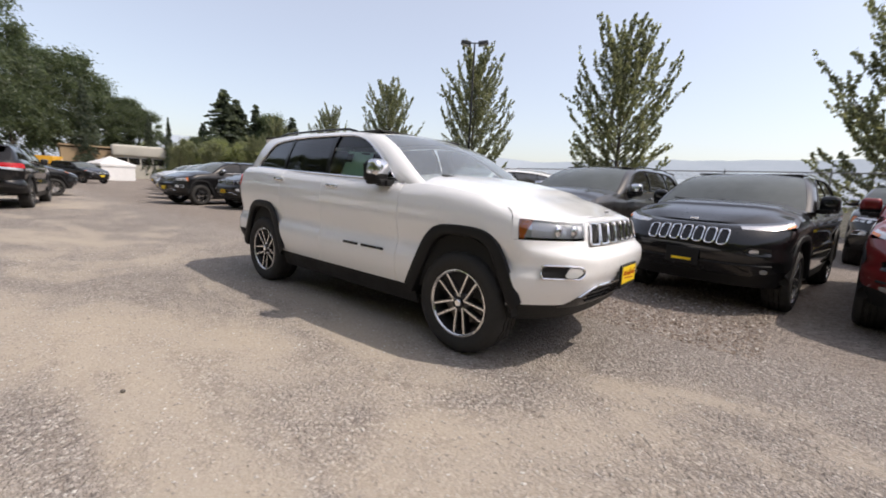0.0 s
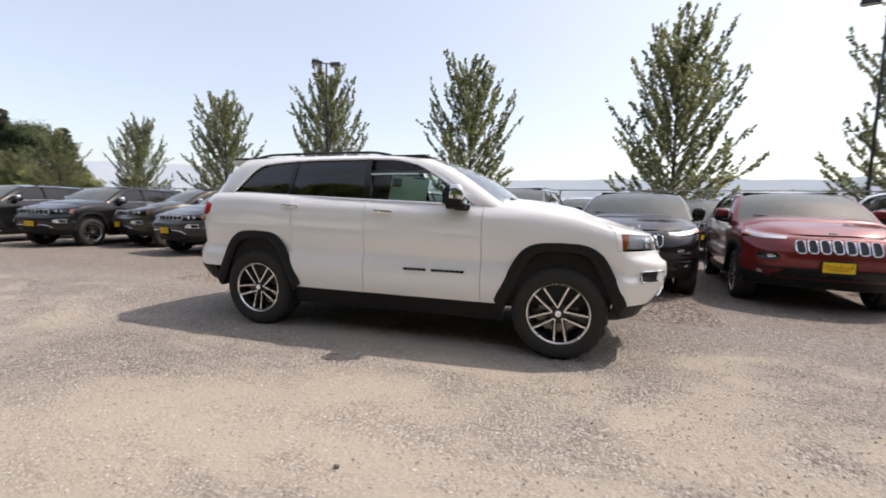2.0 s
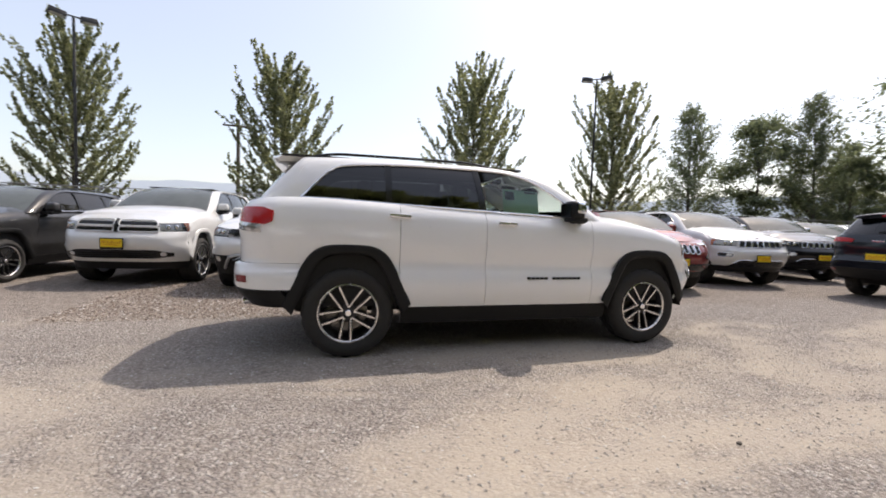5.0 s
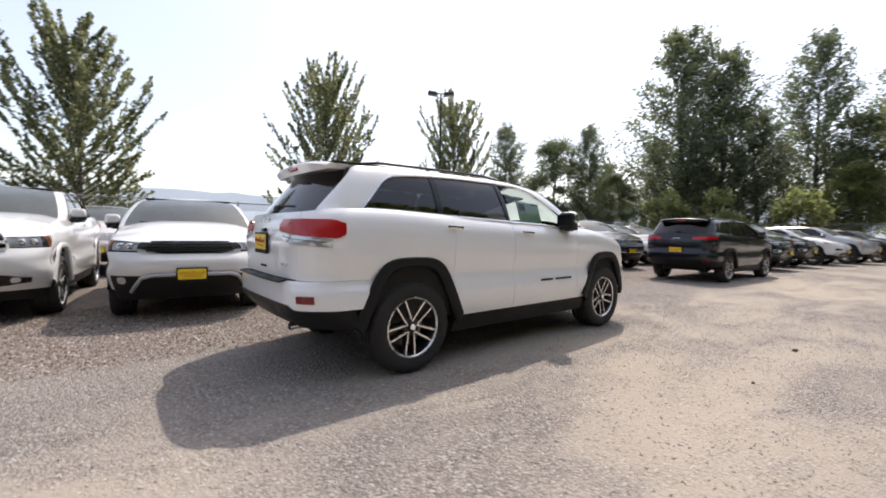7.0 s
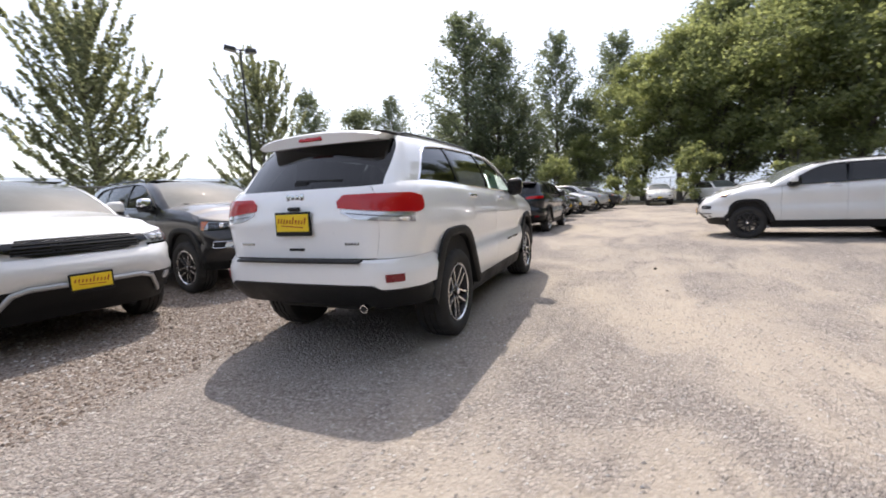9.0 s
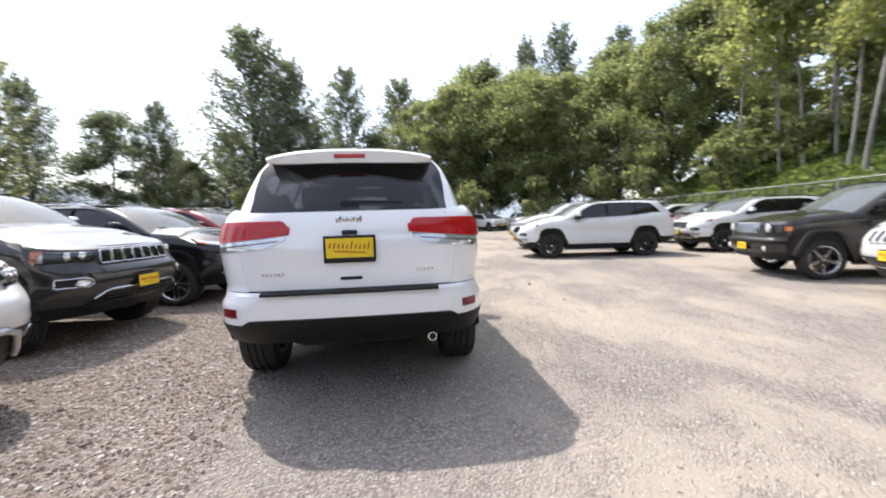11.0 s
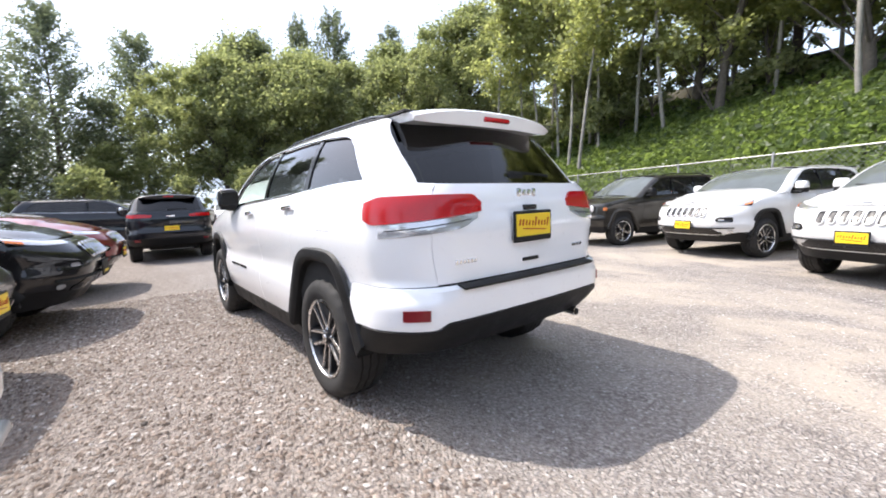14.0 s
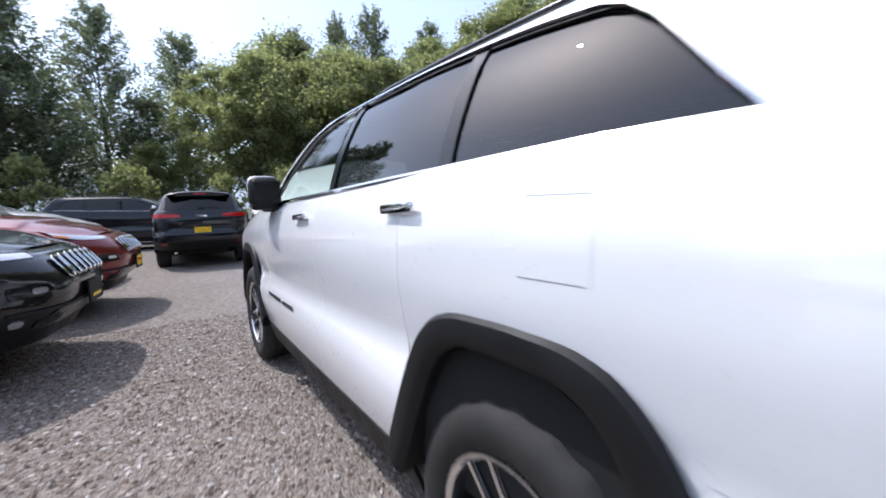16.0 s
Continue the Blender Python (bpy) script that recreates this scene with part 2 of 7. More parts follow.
def lathe(name, profile, n=40, closed=False):
    """Turn a profile of (radius, y) round the y axis."""
    verts, faces, k = [], [], len(profile)
    for i in range(n):
        w = 2 * math.pi * i / n
        verts += [(r * math.cos(w), y, r * math.sin(w)) for r, y in profile]
    for i in range(n):
        for j in range(k if closed else k - 1):
            a, b = i * k + j, i * k + (j + 1) % k
            c, d = ((i + 1) % n) * k + (j + 1) % k, ((i + 1) % n) * k + j
            faces.append((a, b, c, d))
    return soup(name, verts, faces, 35)

# ---------------------------------------------------------------- cars
class Wrap:
    """The lower body of a car as a sheet wrapped round it: u runs along the outline from the middle of the front, z up."""

    def __init__(self, s):
        self.s = s
        self.xf, self.xr, self.w, self.rim = curve(s["xf"]), curve(s["xr"]), curve(s["w"]), curve(s["rim"])
        (self.rfx, self.rfy), (self.rrx, self.rry) = s["rf"], s["rr"]
        nf, nr, nw = s["nom"]
        self.a, self.e = nw - self.rfy, nw - self.rry
        self.b = math.pi / 4 * (self.rfx + self.rfy)
        self.d = math.pi / 4 * (self.rrx + self.rry)
        self.xs, self.xe = nf - self.rfx, nr + self.rrx
        self.c = self.xs - self.xe
        self.k = np.cumsum([0, self.a, self.b, self.c, self.d, self.e])
        self.end = self.k[5]
        self.ztop = s["w"][-1][0]

    def ux(self, x):
        """The u of a place on the side, or on a corner, by its x."""
        x = np.asarray(x, float)
        front = self.k[1] + self.b * np.arccos(np.clip((x - self.xs) / self.rfx, 0, 1)) / (math.pi / 2)
        back = self.k[4] - self.d * np.arccos(np.clip((self.xe - x) / self.rrx, 0, 1)) / (math.pi / 2)
        return np.where(x > self.xs, front, np.where(x < self.xe, back, self.k[2] + self.xs - x))

    def xn(self, u):
        u = np.abs(np.asarray(u, float))
        k = self.k
        th = np.clip((u - k[1]) / self.b, 0, 1) * math.pi / 2
        ph = np.clip((k[4] - u) / self.d, 0, 1) * math.pi / 2
        return np.where(u < k[1], self.xs + self.rfx, np.where(u < k[2], self.xs + self.rfx * np.cos(th),
               np.where(u < k[3], self.xs - (u - k[2]), np.where(u < k[4], self.xe - self.rrx * np.cos(ph), self.xe - self.rrx))))

    def at(self, u, z):
        u, z = np.broadcast_arrays(np.asarray(u, float), np.asarray(z, float))
        sign, u = np.where(u < 0, -1.0, 1.0), np.abs(u)
        k, xn = self.k, self.xn(u)
        rim = self.rim(xn)
        zz = np.where(z > 0.6, 0.6 + (z - 0.6) * (self.ztop - 0.6) / (rim - 0.6), z)
        xf, xr, w = self.xf(zz), self.xr(zz), self.w(zz)
        th = np.clip((u - k[1]) / self.b, 0, 1) * math.pi / 2
        ph = np.clip((k[4] - u) / self.d, 0, 1) * math.pi / 2
        xs_z, xe_z = xf - self.rfx, xr + self.rrx
        mid = xn + (xs_z - self.xs) * step(self.xs - 0.35, self.xs, xn) + (xe_z - self.xe) * step(self.xe + 0.35, self.xe, xn)
        x = np.where(u < k[2], xs_z + self.rfx * np.cos(th), np.where(u < k[3], mid, xe_z - self.rrx * np.cos(ph)))
        y = np.where(u < k[1], u / self.a * (w - self.rfy), np.where(u < k[2], w - self.rfy + self.rfy * np.sin(th),
            np.where(u < k[3], w, np.where(u < k[4], w - self.rry + self.rry * np.sin(ph), (k[5] - u) / self.e * (w - self.rry)))))
        tf, tr = self.s["taper"]
        y = y * (1 - tf * step(0.6, self.xs + self.rfx, x) - tr * step(-0.9, self.xe - self.rrx, x))
        x = x - self.s.get("nose_bow", 0.05) * (y / 0.9) ** 2 * step(self.xs - 0.05, self.xs + self.rfx * 0.8, x) + 0.04 * (y / 0.9) ** 2 * step(self.xe + 0.05, self.xe - self.rrx * 0.8, x)
        return np.stack([x, sign * y, z], -1)

    def patch(self, u0, u1, zlo, zhi, nu, nz):
        """Points over u0..u1 between two heights, either of which may be a function of u; u0, u1 may be functions of v."""
        sv = np.linspace(0, 1, nu)[:, None]
        v = np.linspace(0, 1, nz)[None]
        a = u0(v) if callable(u0) else u0
        b = u1(v) if callable(u1) else u1
        u = a + (b - a) * sv + 0 * v
        lo = zlo(u) if callable(zlo) else zlo
        hi = zhi(u) if callable(zhi) else zhi
        return self.at(u, lo + (hi - lo) * v)

    def on(self, u, z, off=0.0):
        """A place on the body, off metres out of it."""
        p = self.at(u, z)
        n = np.cross(self.at(u + 0.01, z) - self.at(u - 0.01, z), self.at(u, z + 0.01) - self.at(u, z - 0.01))
        n = n / max(np.linalg.norm(n), 1e-9)
        if n @ (p - np.array([p[0] * 0.75, 0, 0.75])) < 0:
            n = -n
        return Vector(p + n * off)


def rounded(cu, cz, w, h, r, n=4, slant=0.0):
    """A rounded rectangle as a ring of (u, z)."""
    out = []
    for sx, sz, a0 in ((1, 1, 0), (-1, 1, 90), (-1, -1, 180), (1, -1, 270)):
        for i in range(n + 1):
            a = radians(a0 + 90 * i / n)
            z = sz * (h / 2 - r) + r * math.sin(a)
            out.append((cu + sx * (w / 2 - r) + r * math.cos(a) + slant * z, cz + z))
    return out


def ring_on(S, ring, off):
    return [S.on(u, z, off) for u, z in ring]


def fill_on(name, S, ring, off, depth=0.012):
    """A flat-filled shape lying on the body, with turned edges."""
    outer = [S.on(u, z, off) for u, z in ring]
    inner = [S.on(u, z, off - depth) for u, z in ring]
    k = len(ring)
    mid = S.on(sum(u for u, z in ring) / k, sum(z for u, z in ring) / k, off)
    faces = [(i, (i + 1) % k, 2 * k) for i in range(k)] + [(i, k + i, k + (i + 1) % k, (i + 1) % k) for i in range(k)]
    return soup(name, outer + inner + [mid], faces, 30)


def wheel_meshes(r, rim_r, width, spokes, style):
    """The meshes of one wheel, its outer face towards +y, its middle at the hub's face."""
    w = width
    tyre = [(rim_r, -0.01), (rim_r + 0.02, 0.008), (r - 0.07, 0.018), (r - 0.03, 0.008), (r - 0.012, -0.012), (r - 0.003, -0.03)]
    for g in (0.26, 0.5, 0.74):
        y = -0.02 - (w - 0.04) * g
        tyre += [(r, y + 0.014), (r - 0.011, y + 0.011), (r - 0.011, y - 0.001), (r, y - 0.004)]
    tyre += [(r - 0.003, -w + 0.03), (r - 0.02, -w + 0.005), (r - 0.07, -w - 0.01), (rim_r, -w + 0.01)]
    rubber = lathe("tyre", tyre, 96)
    for v in rubber.vertices:                            # tread blocks: every other step round the tyre is cut back
        turn = round(math.atan2(v.co.z, v.co.x) / (2 * math.pi / 96))
        if (turn // 2) % 2 and math.hypot(v.co.x, v.co.z) > r - 0.016:
            v.co.x, v.co.z = v.co.x * (1 - 0.007 / r), v.co.z * (1 - 0.007 / r)
    out = {"tyre": (rubber, RUBBER)}
    barrel = [(rim_r + 0.004, -0.002), (rim_r - 0.012, -0.004), (rim_r - 0.02, -0.03), (rim_r - 0.035, -0.09), (rim_r - 0.03, -w + 0.02), (rim_r, -w + 0.01)]
    out["barrel"] = (lathe("barrel", barrel, 40), ALLOY_DARK)
    out["rim_lip"] = (lathe("rim_lip", [(rim_r + 0.006, -0.008), (rim_r + 0.006, 0.004), (rim_r - 0.004, 0.006), (rim_r - 0.012, -0.004), (rim_r - 0.012, -0.012)], 40), ALLOY if style != "black" else ALLOY_DARK)
    out["brake_disc"] = (lathe("brake_disc", [(0.02, -0.11), (0.165, -0.11), (0.165, -0.135), (0.02, -0.135)], 28), STEEL)
    hub = lathe("hub", [(0.0, -0.006), (0.028, -0.006), (0.034, -0.012), (0.036, -0.03), (0.07, -0.034), (0.085, -0.05), (0.085, -0.1), (0.0, -0.1)], 24)
    out["hub"] = (hub, ALLOY_DARK)
    out["hub_cap"] = (lathe("hub_cap", [(0.0, -0.001), (0.022, -0.001), (0.027, -0.006), (0.027, -0.02)], 20), CHROME)
    bright = ALLOY if style != "black" else ALLOY_DARK
    whole = bmesh.new()
    for i in range(spokes):
        one = bmesh.new()
        for s in ((-1, 1) if style in ("double", "black") else (0,)):
            a = 2 * math.pi * i / spokes + math.pi / 2
            d = Vector((math.cos(a), 0, math.sin(a)))
            t = Vector((-math.sin(a), 0, math.cos(a)))
            p0 = d * 0.04 + t * s * 0.026
            p1 = d * 0.10 + t * s * 0.034
            p2 = d * (rim_r - 0.006) + t * s * (0.047 if s else 0)
            hw = (0.0085, 0.0082, 0.0095) if s else (0.02, 0.022, 0.034)
            for y0, y1, grow, index in ((-0.006, -0.018, 1.0, 0), (-0.0145, -0.06, 1.9, 1)):
                if index and not s:
                    continue
                for bm in (one, whole):
                    prev = None
                    for p, h, dip in ((p0, hw[0], 0.02), (p1, hw[1], 0.012), (p2, hw[2], 0.0)):
                        row = [bm.verts.new((p + t * sx * h * grow) + Vector((0, yy - dip, 0))) for sx, yy in ((-1, y1), (-0.8, y0), (0.8, y0), (1, y1))]
                        if prev:
                            for j in range(3):
                                bm.faces.new((prev[j], prev[j + 1], row[j + 1], row[j])).material_index = index
                            bm.faces.new((prev[3], prev[0], row[0], row[3])).material_index = index
                        prev = row
        for n_, bm in (("spoke%d" % i, one), ("wheel_face", whole)):
            if bm is whole and i < spokes - 1:
                continue
            bmesh.ops.recalc_face_normals(bm, faces=bm.faces)
            me = bpy.data.meshes.new(n_.rstrip("0123456789"))
            bm.to_mesh(me)
            bm.free()
            me.materials.append(bright)
            me.materials.append(ALLOY_DARK)
            out[n_] = (finish(me, 30), None)
    for i in range(5 if style == "double" and r > 0.38 else 0):
        nut = bmesh.new()
        a = 2 * math.pi * (i + 0.5) / 5 + math.pi / 2
        bmesh.ops.create_cone(nut, cap_ends=True, segments=6, radius1=0.011, radius2=0.009, depth=0.03, matrix=Matrix.Translation((0.056 * math.cos(a), -0.03, 0.056 * math.sin(a))) @ Matrix.Rotation(radians(-90), 4, "X"))
        me = bpy.data.meshes.new("lug_nut")
        nut.to_mesh(me)
        nut.free()
        out["lug_nut%d" % i] = (me, CHROME)
    cal = slab((0.09, 0.06, 0.17), 0.02, 2, Matrix.Translation((0.135, -0.12, 0.02)))
    me = bpy.data.meshes.new("brake_caliper")
    cal.to_mesh(me)
    cal.free()
    out["brake_caliper"] = (finish(me), STEEL)
    return out


def put_wheels(car, s, meshes, lot=False, far=False):
    hx, wy, r = s["wb"] / 2, s["track"], s["wheel"][0]
    for x in (hx, -hx):
        for side in (1, -1):
            wheel = link_mesh("wheel", meshes["barrel"][0], meshes["barrel"][1], car)
            wheel.matrix_basis = pose(x, side * wy, r - 0.006, 0, 36 + 4 * x, 0 if side > 0 else 180)
            for n, (me, mt) in meshes.items():
                if n == "barrel" or n.startswith("spoke" if far else "wheel_face") or (lot and n.startswith(("lug", "brake_cal"))) or (far and n in ("brake_disc", "hub", "hub_cap", "rim_lip")):
                    continue
                link_mesh(n.rstrip("0123456789"), me, mt, wheel)


def plate_on(car, m, glyphs=True):
    """A yellow dealer plate in a black frame, its print as plain bars. m: the pose of its middle, facing +x."""
    frame_bm = slab((0.016, 0.33, 0.175), 0.006, 1, m)
    plate = part("number_plate", frame_bm, PLASTIC, car, "black frame with a yellow dealer plate")
    face = slab((0.006, 0.30, 0.125), 0.002, 1, m @ Matrix.Translation((0.008, 0, 0.008)))
    part("plate_face", face, PLATE_YELLOW, plate, "yellow plate face")
    bm = bmesh.new()
    rng = random.Random(4)
    for i in range(10):
        y = -0.12 + 0.027 * i
        h = 0.05 if i in (0, 4) else rng.uniform(0.026, 0.036)
        b = slab((0.004, 0.0075, h), 0, 1, m @ Matrix.Translation((0.0125, -y, 0.012 + 0.0012 * i + (h - 0.03) * 0.4)) @ Matrix.Rotation(radians(-14), 4, "X"))
        me = bpy.data.meshes.new("t")
        b.to_mesh(me)
        b.free()
        bm.from_mesh(me)
        bpy.data.meshes.remove(me)
    b = slab((0.004, 0.2, 0.006), 0, 1, m @ Matrix.Translation((0.0125, 0, -0.018)) @ Matrix.Rotation(radians(-4), 4, "X"))
    me = bpy.data.meshes.new("t")
    b.to_mesh(me)
    b.free()
    bm.from_mesh(me)
    bpy.data.meshes.remove(me)
    part("plate_print", bm, PLATE_RED, plate, "dark red script in plain bars")
    return plate


# half of a wheel arch, from the top down, about the hub: the opening's (d, z), then the flare's outer edge (d, z)
ARCH = ((0.0, 0.500, 0.0, 0.570), (0.12, 0.495, 0.14, 0.564), (0.20, 0.468, 0.235, 0.540), (0.255, 0.420, 0.31, 0.485), (0.295, 0.352, 0.362, 0.412), (0.35, 0.235, 0.42, 0.300), (0.405, 0.115, 0.475, 0.180), (0.455, 0.0, 0.52, 0.075))


def build_car(name, s, colour, fine=1.0, hero=False):
    """A car standing at the origin with its nose towards +x, from the measures in s."""
    car = new(name)
    S = Wrap(s)
    N = lambda n: max(4, int(n * fine))  # noqa: E731
    hx, R, hz = s["wb"] / 2, s["arch"], s["wheel"][0]
    sill, rim = s["sill"], s["rim"]
    rimu = lambda u: S.rim(S.xn(u))  # noqa: E731
    gap = 0.0022

    ks = R / 0.46                                       # the opening of a wheel arch: flat-topped, with splayed legs
    opening, leg = curve([(d, z) for d, z, _, _ in ARCH]), curve([(-z, d) for _, _, d, z in ARCH])

    def arch(u, base, r):
        x = S.xn(u)
        z = np.zeros_like(x) + base
        for c in (hx, -hx):
            d = np.abs(x - c) / ks
            z = np.where(d < 0.455, np.maximum(z, hz + ks * opening(d)), z)
        return z

    xd0, xd1, xd2 = s["doors"]                          # front edge, middle, rear edge of the doors
    bump_x, bump_z = s["bump"]                          # where the front cover meets the fender; its top at the lamps
    rb_z = s["rbump"][1]
    cover_lo = s["cover_lo"]
    join = ks * float(leg(-(rb_z - hz) / ks)) - 0.012  # behind the wheel, where the bumper's top edge runs under the flare
    for side in (1, -1):
        def U(x):
            return side * S.ux(x)

        def strip(nm, x0, x1, lo, hi, mat, nu, nz, off=0.0, label="", lip=0.014, parent=car):
            P = S.patch(U(x0), U(x1), lo, hi, N(nu), N(nz))
            return part(nm, sheet(nm, P, lip, off), mat, parent, label)

        # the fender, behind the lamp down to the arch
        strip("fender", xd0 + gap, bump_x, lambda u: arch(u, sill, R), rimu, colour, 44, 16)
        strip("front_door", xd1 + gap, xd0 - gap, sill, rimu, colour, 36, 18)
        strip("rear_door", xd2 + gap, xd1 - gap, lambda u: arch(u, sill, R), rimu, colour, 34, 18)
        # the quarter panel runs from the door over the wheel, above the bumper and round the corner to the tailgate
        split = float(S.ux(-hx - join))
        uq = np.concatenate([np.linspace(float(S.ux(xd2 - gap)), split - 0.08, N(30)), np.linspace(split - 0.07, split, 6), np.linspace(split + 0.02, S.end - s["gate_y"] - gap, N(30))])[:, None]
        loq = arch(uq, s["quarter_lo"], R)
        loq = loq + (rb_z + gap - loq) * step(split - 0.07, split, uq)
        vq = np.linspace(0, 1, N(20))[None]
        part("quarter_panel", sheet("quarter_panel", S.at(side * (uq + 0 * vq), loq + (rimu(uq) - loq) * vq), 0.014), colour, car)
        # sill cladding
        strip("sill_cladding", -hx + R - 0.02, hx - R + 0.02, sill - 0.15, lambda u: sill - 0.004 + 0 * u, PLASTIC, 24, 5, off=s.get("clad", 0.0), label="black plastic sill cladding")
        # wheel arch flares
        for c in (hx, -hx):
            rows = []
            way = [curve([(i, q[j]) for i, q in enumerate(ARCH)]) for j in range(4)]
            for a in np.linspace(-7, 6.7 if c > 0 else 7, N(44)):
                d0, z0, d1, z1 = (float(f(abs(a))) for f in way)
                row = []
                for f, o in ((-0.15, -0.10), (-0.15, 0.0), (0.0, 0.014), (0.25, 0.021), (0.86, 0.012), (1.0, -0.004)):
                    x, z = c + math.copysign(1, a) * ks * (d0 + (d1 - d0) * f), hz + ks * (z0 + (z1 - z0) * f)
                    q = S.at(U(x), 0.97)                 # one even width all the way down
                    row.append((x, q[1] + side * o, z))
                rows.append(row)
            me = sheet("arch_flare", np.array(rows), 0.0)
            part("wheel_arch_flare", me, s["flare_mat"] or colour, car, "black plastic wheel arch flare" if s["flare_mat"] else "")
            prof = [(R - 0.005, side * (s["track"] + 0.0)), (R - 0.012, side * 0.50), (0.1, side * 0.50)]
            verts, faces = [], []
            for i, a in enumerate(np.linspace(radians(0), radians(180), 20)):
                for r_, y in prof:
                    verts.append((c + r_ * math.cos(a), y, hz + r_ * 1.09 * math.sin(a)))
                if i:
                    for j in range(2):
                        q = (i - 1) * 3 + j
                        faces.append((q, q + 1, q + 4, q + 3))
            part("wheel_arch_liner", soup("wheel_arch_liner", verts, faces), LINER, car)
        # headlamp on the corner
        s["lamps"](car, s, S, side, colour, N)
        # tail lamp
        s["tails"](car, s, S, side, colour, N)
        # door handles
        for hxx, hzz in s["handles"]:
            u = U(hxx)
            m = Matrix.Translation(S.on(u, hzz, 0.018)) @ Matrix.Rotation(radians(2.5), 4, "Y")
            h = part("door_handle", slab((0.185, 0.020, 0.030), 0.009, 2, m), CHROME if s["chrome"] else colour, car, "chrome door handle" if s["chrome"] else "")
            if hero:
                m2 = Matrix.Translation(S.on(u, hzz, 0.001))
                part("handle_recess", slab((0.12, 0.006, 0.055), 0.003, 1, m2), colour, h)
        # mirror
        mx, mz = s["mirror"]
        my = 0.93 * s["w_belt"] / 0.90
        out = side * (my + 0.035)
        mb = slab((0.165, 0.185, 0.175), 0.05, 3, pose(mx - 0.02, out, mz + 0.04, 0, 0, side * -8), taper=(0.8, 0.92))
        mirror = part("door_mirror", mb, PLASTIC, car, "black door mirror with a smooth cap")
        part("mirror_cap", slab((0.145, 0.192, 0.140), 0.05, 3, pose(mx + 0.004, out, mz + 0.064, 0, 0, side * -8), taper=(0.78, 0.9)), s["mirror_mat"] or colour, mirror, s["mirror_label"])
        part("mirror_arm", slab((0.13, 0.13, 0.055), 0.022, 2, pose(mx + 0.045, side * (my - 0.02), mz - 0.055, 0, 0, side * -10)), PLASTIC, mirror)
        part("mirror_base", slab((0.17, 0.15, 0.045), 0.02, 2, pose(mx + 0.01, side * (my + 0.03), mz - 0.048, 0, 0, side * -8)), PLASTIC, mirror)
        # Gloss black in place of mirror: its dark reflection is put into the colour.
        part("mirror_glass", slab((0.006, 0.15, 0.125), 0.002, 1, pose(mx - 0.102, side * (my + 0.035), mz + 0.036, 0, 0, side * -8)), TRIM, mirror)
    # inner shell, so that no gap shows the outside
    P = S.patch(-S.end, S.end, 0.42 if sill > 0.4 else 0.38, lambda u: rimu(u) - 0.02, N(120), 5)
    part("inner_shell", sheet("inner_shell", P, 0, -0.035), LINER, car)
    part("underbody", slab((s["nom"][0] - s["nom"][1] - 0.8, 1.0, 0.14), 0.05, 2, Matrix.Translation(((s["nom"][0] + s["nom"][1]) / 2, 0, sill - 0.05))), LINER, car)
    part("floor_pan", slab((s["wb"] - 2 * R, 1.62, 0.10), 0.03, 1, Matrix.Translation((0, 0, sill - 0.06))), LINER, car)
    # Added plate, unseen: it stops sun leaking down through the body.
    part("cargo_floor", slab((s["nom"][0] - s["nom"][1] - 0.5, 1.66, 0.03), 0.01, 1, Matrix.Translation(((s["nom"][0] + s["nom"][1]) / 2 - 0.05, 0, 0.86))), LINER, car)
    # axles
    for c in (hx, -hx):
        part("axle", tube_mesh("axle", [(c, -s["track"] + 0.12, hz), (c, -0.3, hz - 0.02), (c, 0.3, hz - 0.02), (c, s["track"] - 0.12, hz)], 0.045, 8), LINER, car)
    # front cover and what sits in it
    ub = S.ux(bump_x - gap)
    cover_hi = lambda u: np.where(np.abs(u) < s["grille_u"], s["grille_lo"] - 0.006, np.where(S.xn(u) < bump_x - 0.02, bump_z, bump_z))  # noqa: E731
    lo = lambda u: np.maximum(arch(u, 0, R), cover_lo + s.get("cover_rise", 0.0) * step(0.5, 0.9, np.abs(u)))  # noqa: E731
    part("front_bumper", sheet("front_bumper", S.patch(-ub, ub, lo, cover_hi, N(110), N(16)), 0.014), colour, car, "")
    ul = S.ux(hx + math.sqrt(max(R * R - (cover_lo - hz) ** 2, 0.01)) * 1.0 + 0.0)
    part("front_lip", sheet("front_lip", S.patch(-ul, ul, cover_lo - s["lip_h"], lambda u: cover_lo - 0.004 + s.get("cover_rise", 0.0) * step(0.5, 0.9, np.abs(u)), N(70), 5), 0.03, s.get("lip_off", -0.01)), PLASTIC, car, "black plastic front lip")
    part("nose_panel", sheet("nose_panel", S.patch(-s["lamp_u"], s["lamp_u"], s["grille_lo"] - 0.03, lambda u: rimu(u) - 0.004, N(40), N(10)), 0, -0.02 if s["grille_u"] else -0.003), s["nose_mat"] or colour, car)
    part("nose_edge", sheet("nose_edge", S.patch(-s["lamp_u0"] - 0.02, s["lamp_u0"] + 0.02, lambda u: rimu(u) - 0.022, rimu, N(40), 4), 0.05, -0.001), colour, car)
    s["face"](car, s, S, colour, N)
    # bonnet
    rows = []
    for u in np.linspace(S.a * 0.98, S.ux(xd0 - 0.05), N(90)):
        p = S.at(u, rimu(u) - 0.001)
        yy = np.linspace(-1, 1, N(29))
        lift = float(step(S.xs + S.rfx - 0.06, S.xs + S.rfx - 0.42, p[0]))
        crown = (s["crown"] * step(2.3, 0.9, p[0]) + 0.018) * lift
        bulge = s.get("bulge", 0.018) * step(2.35, 1.7, p[0]) * lift
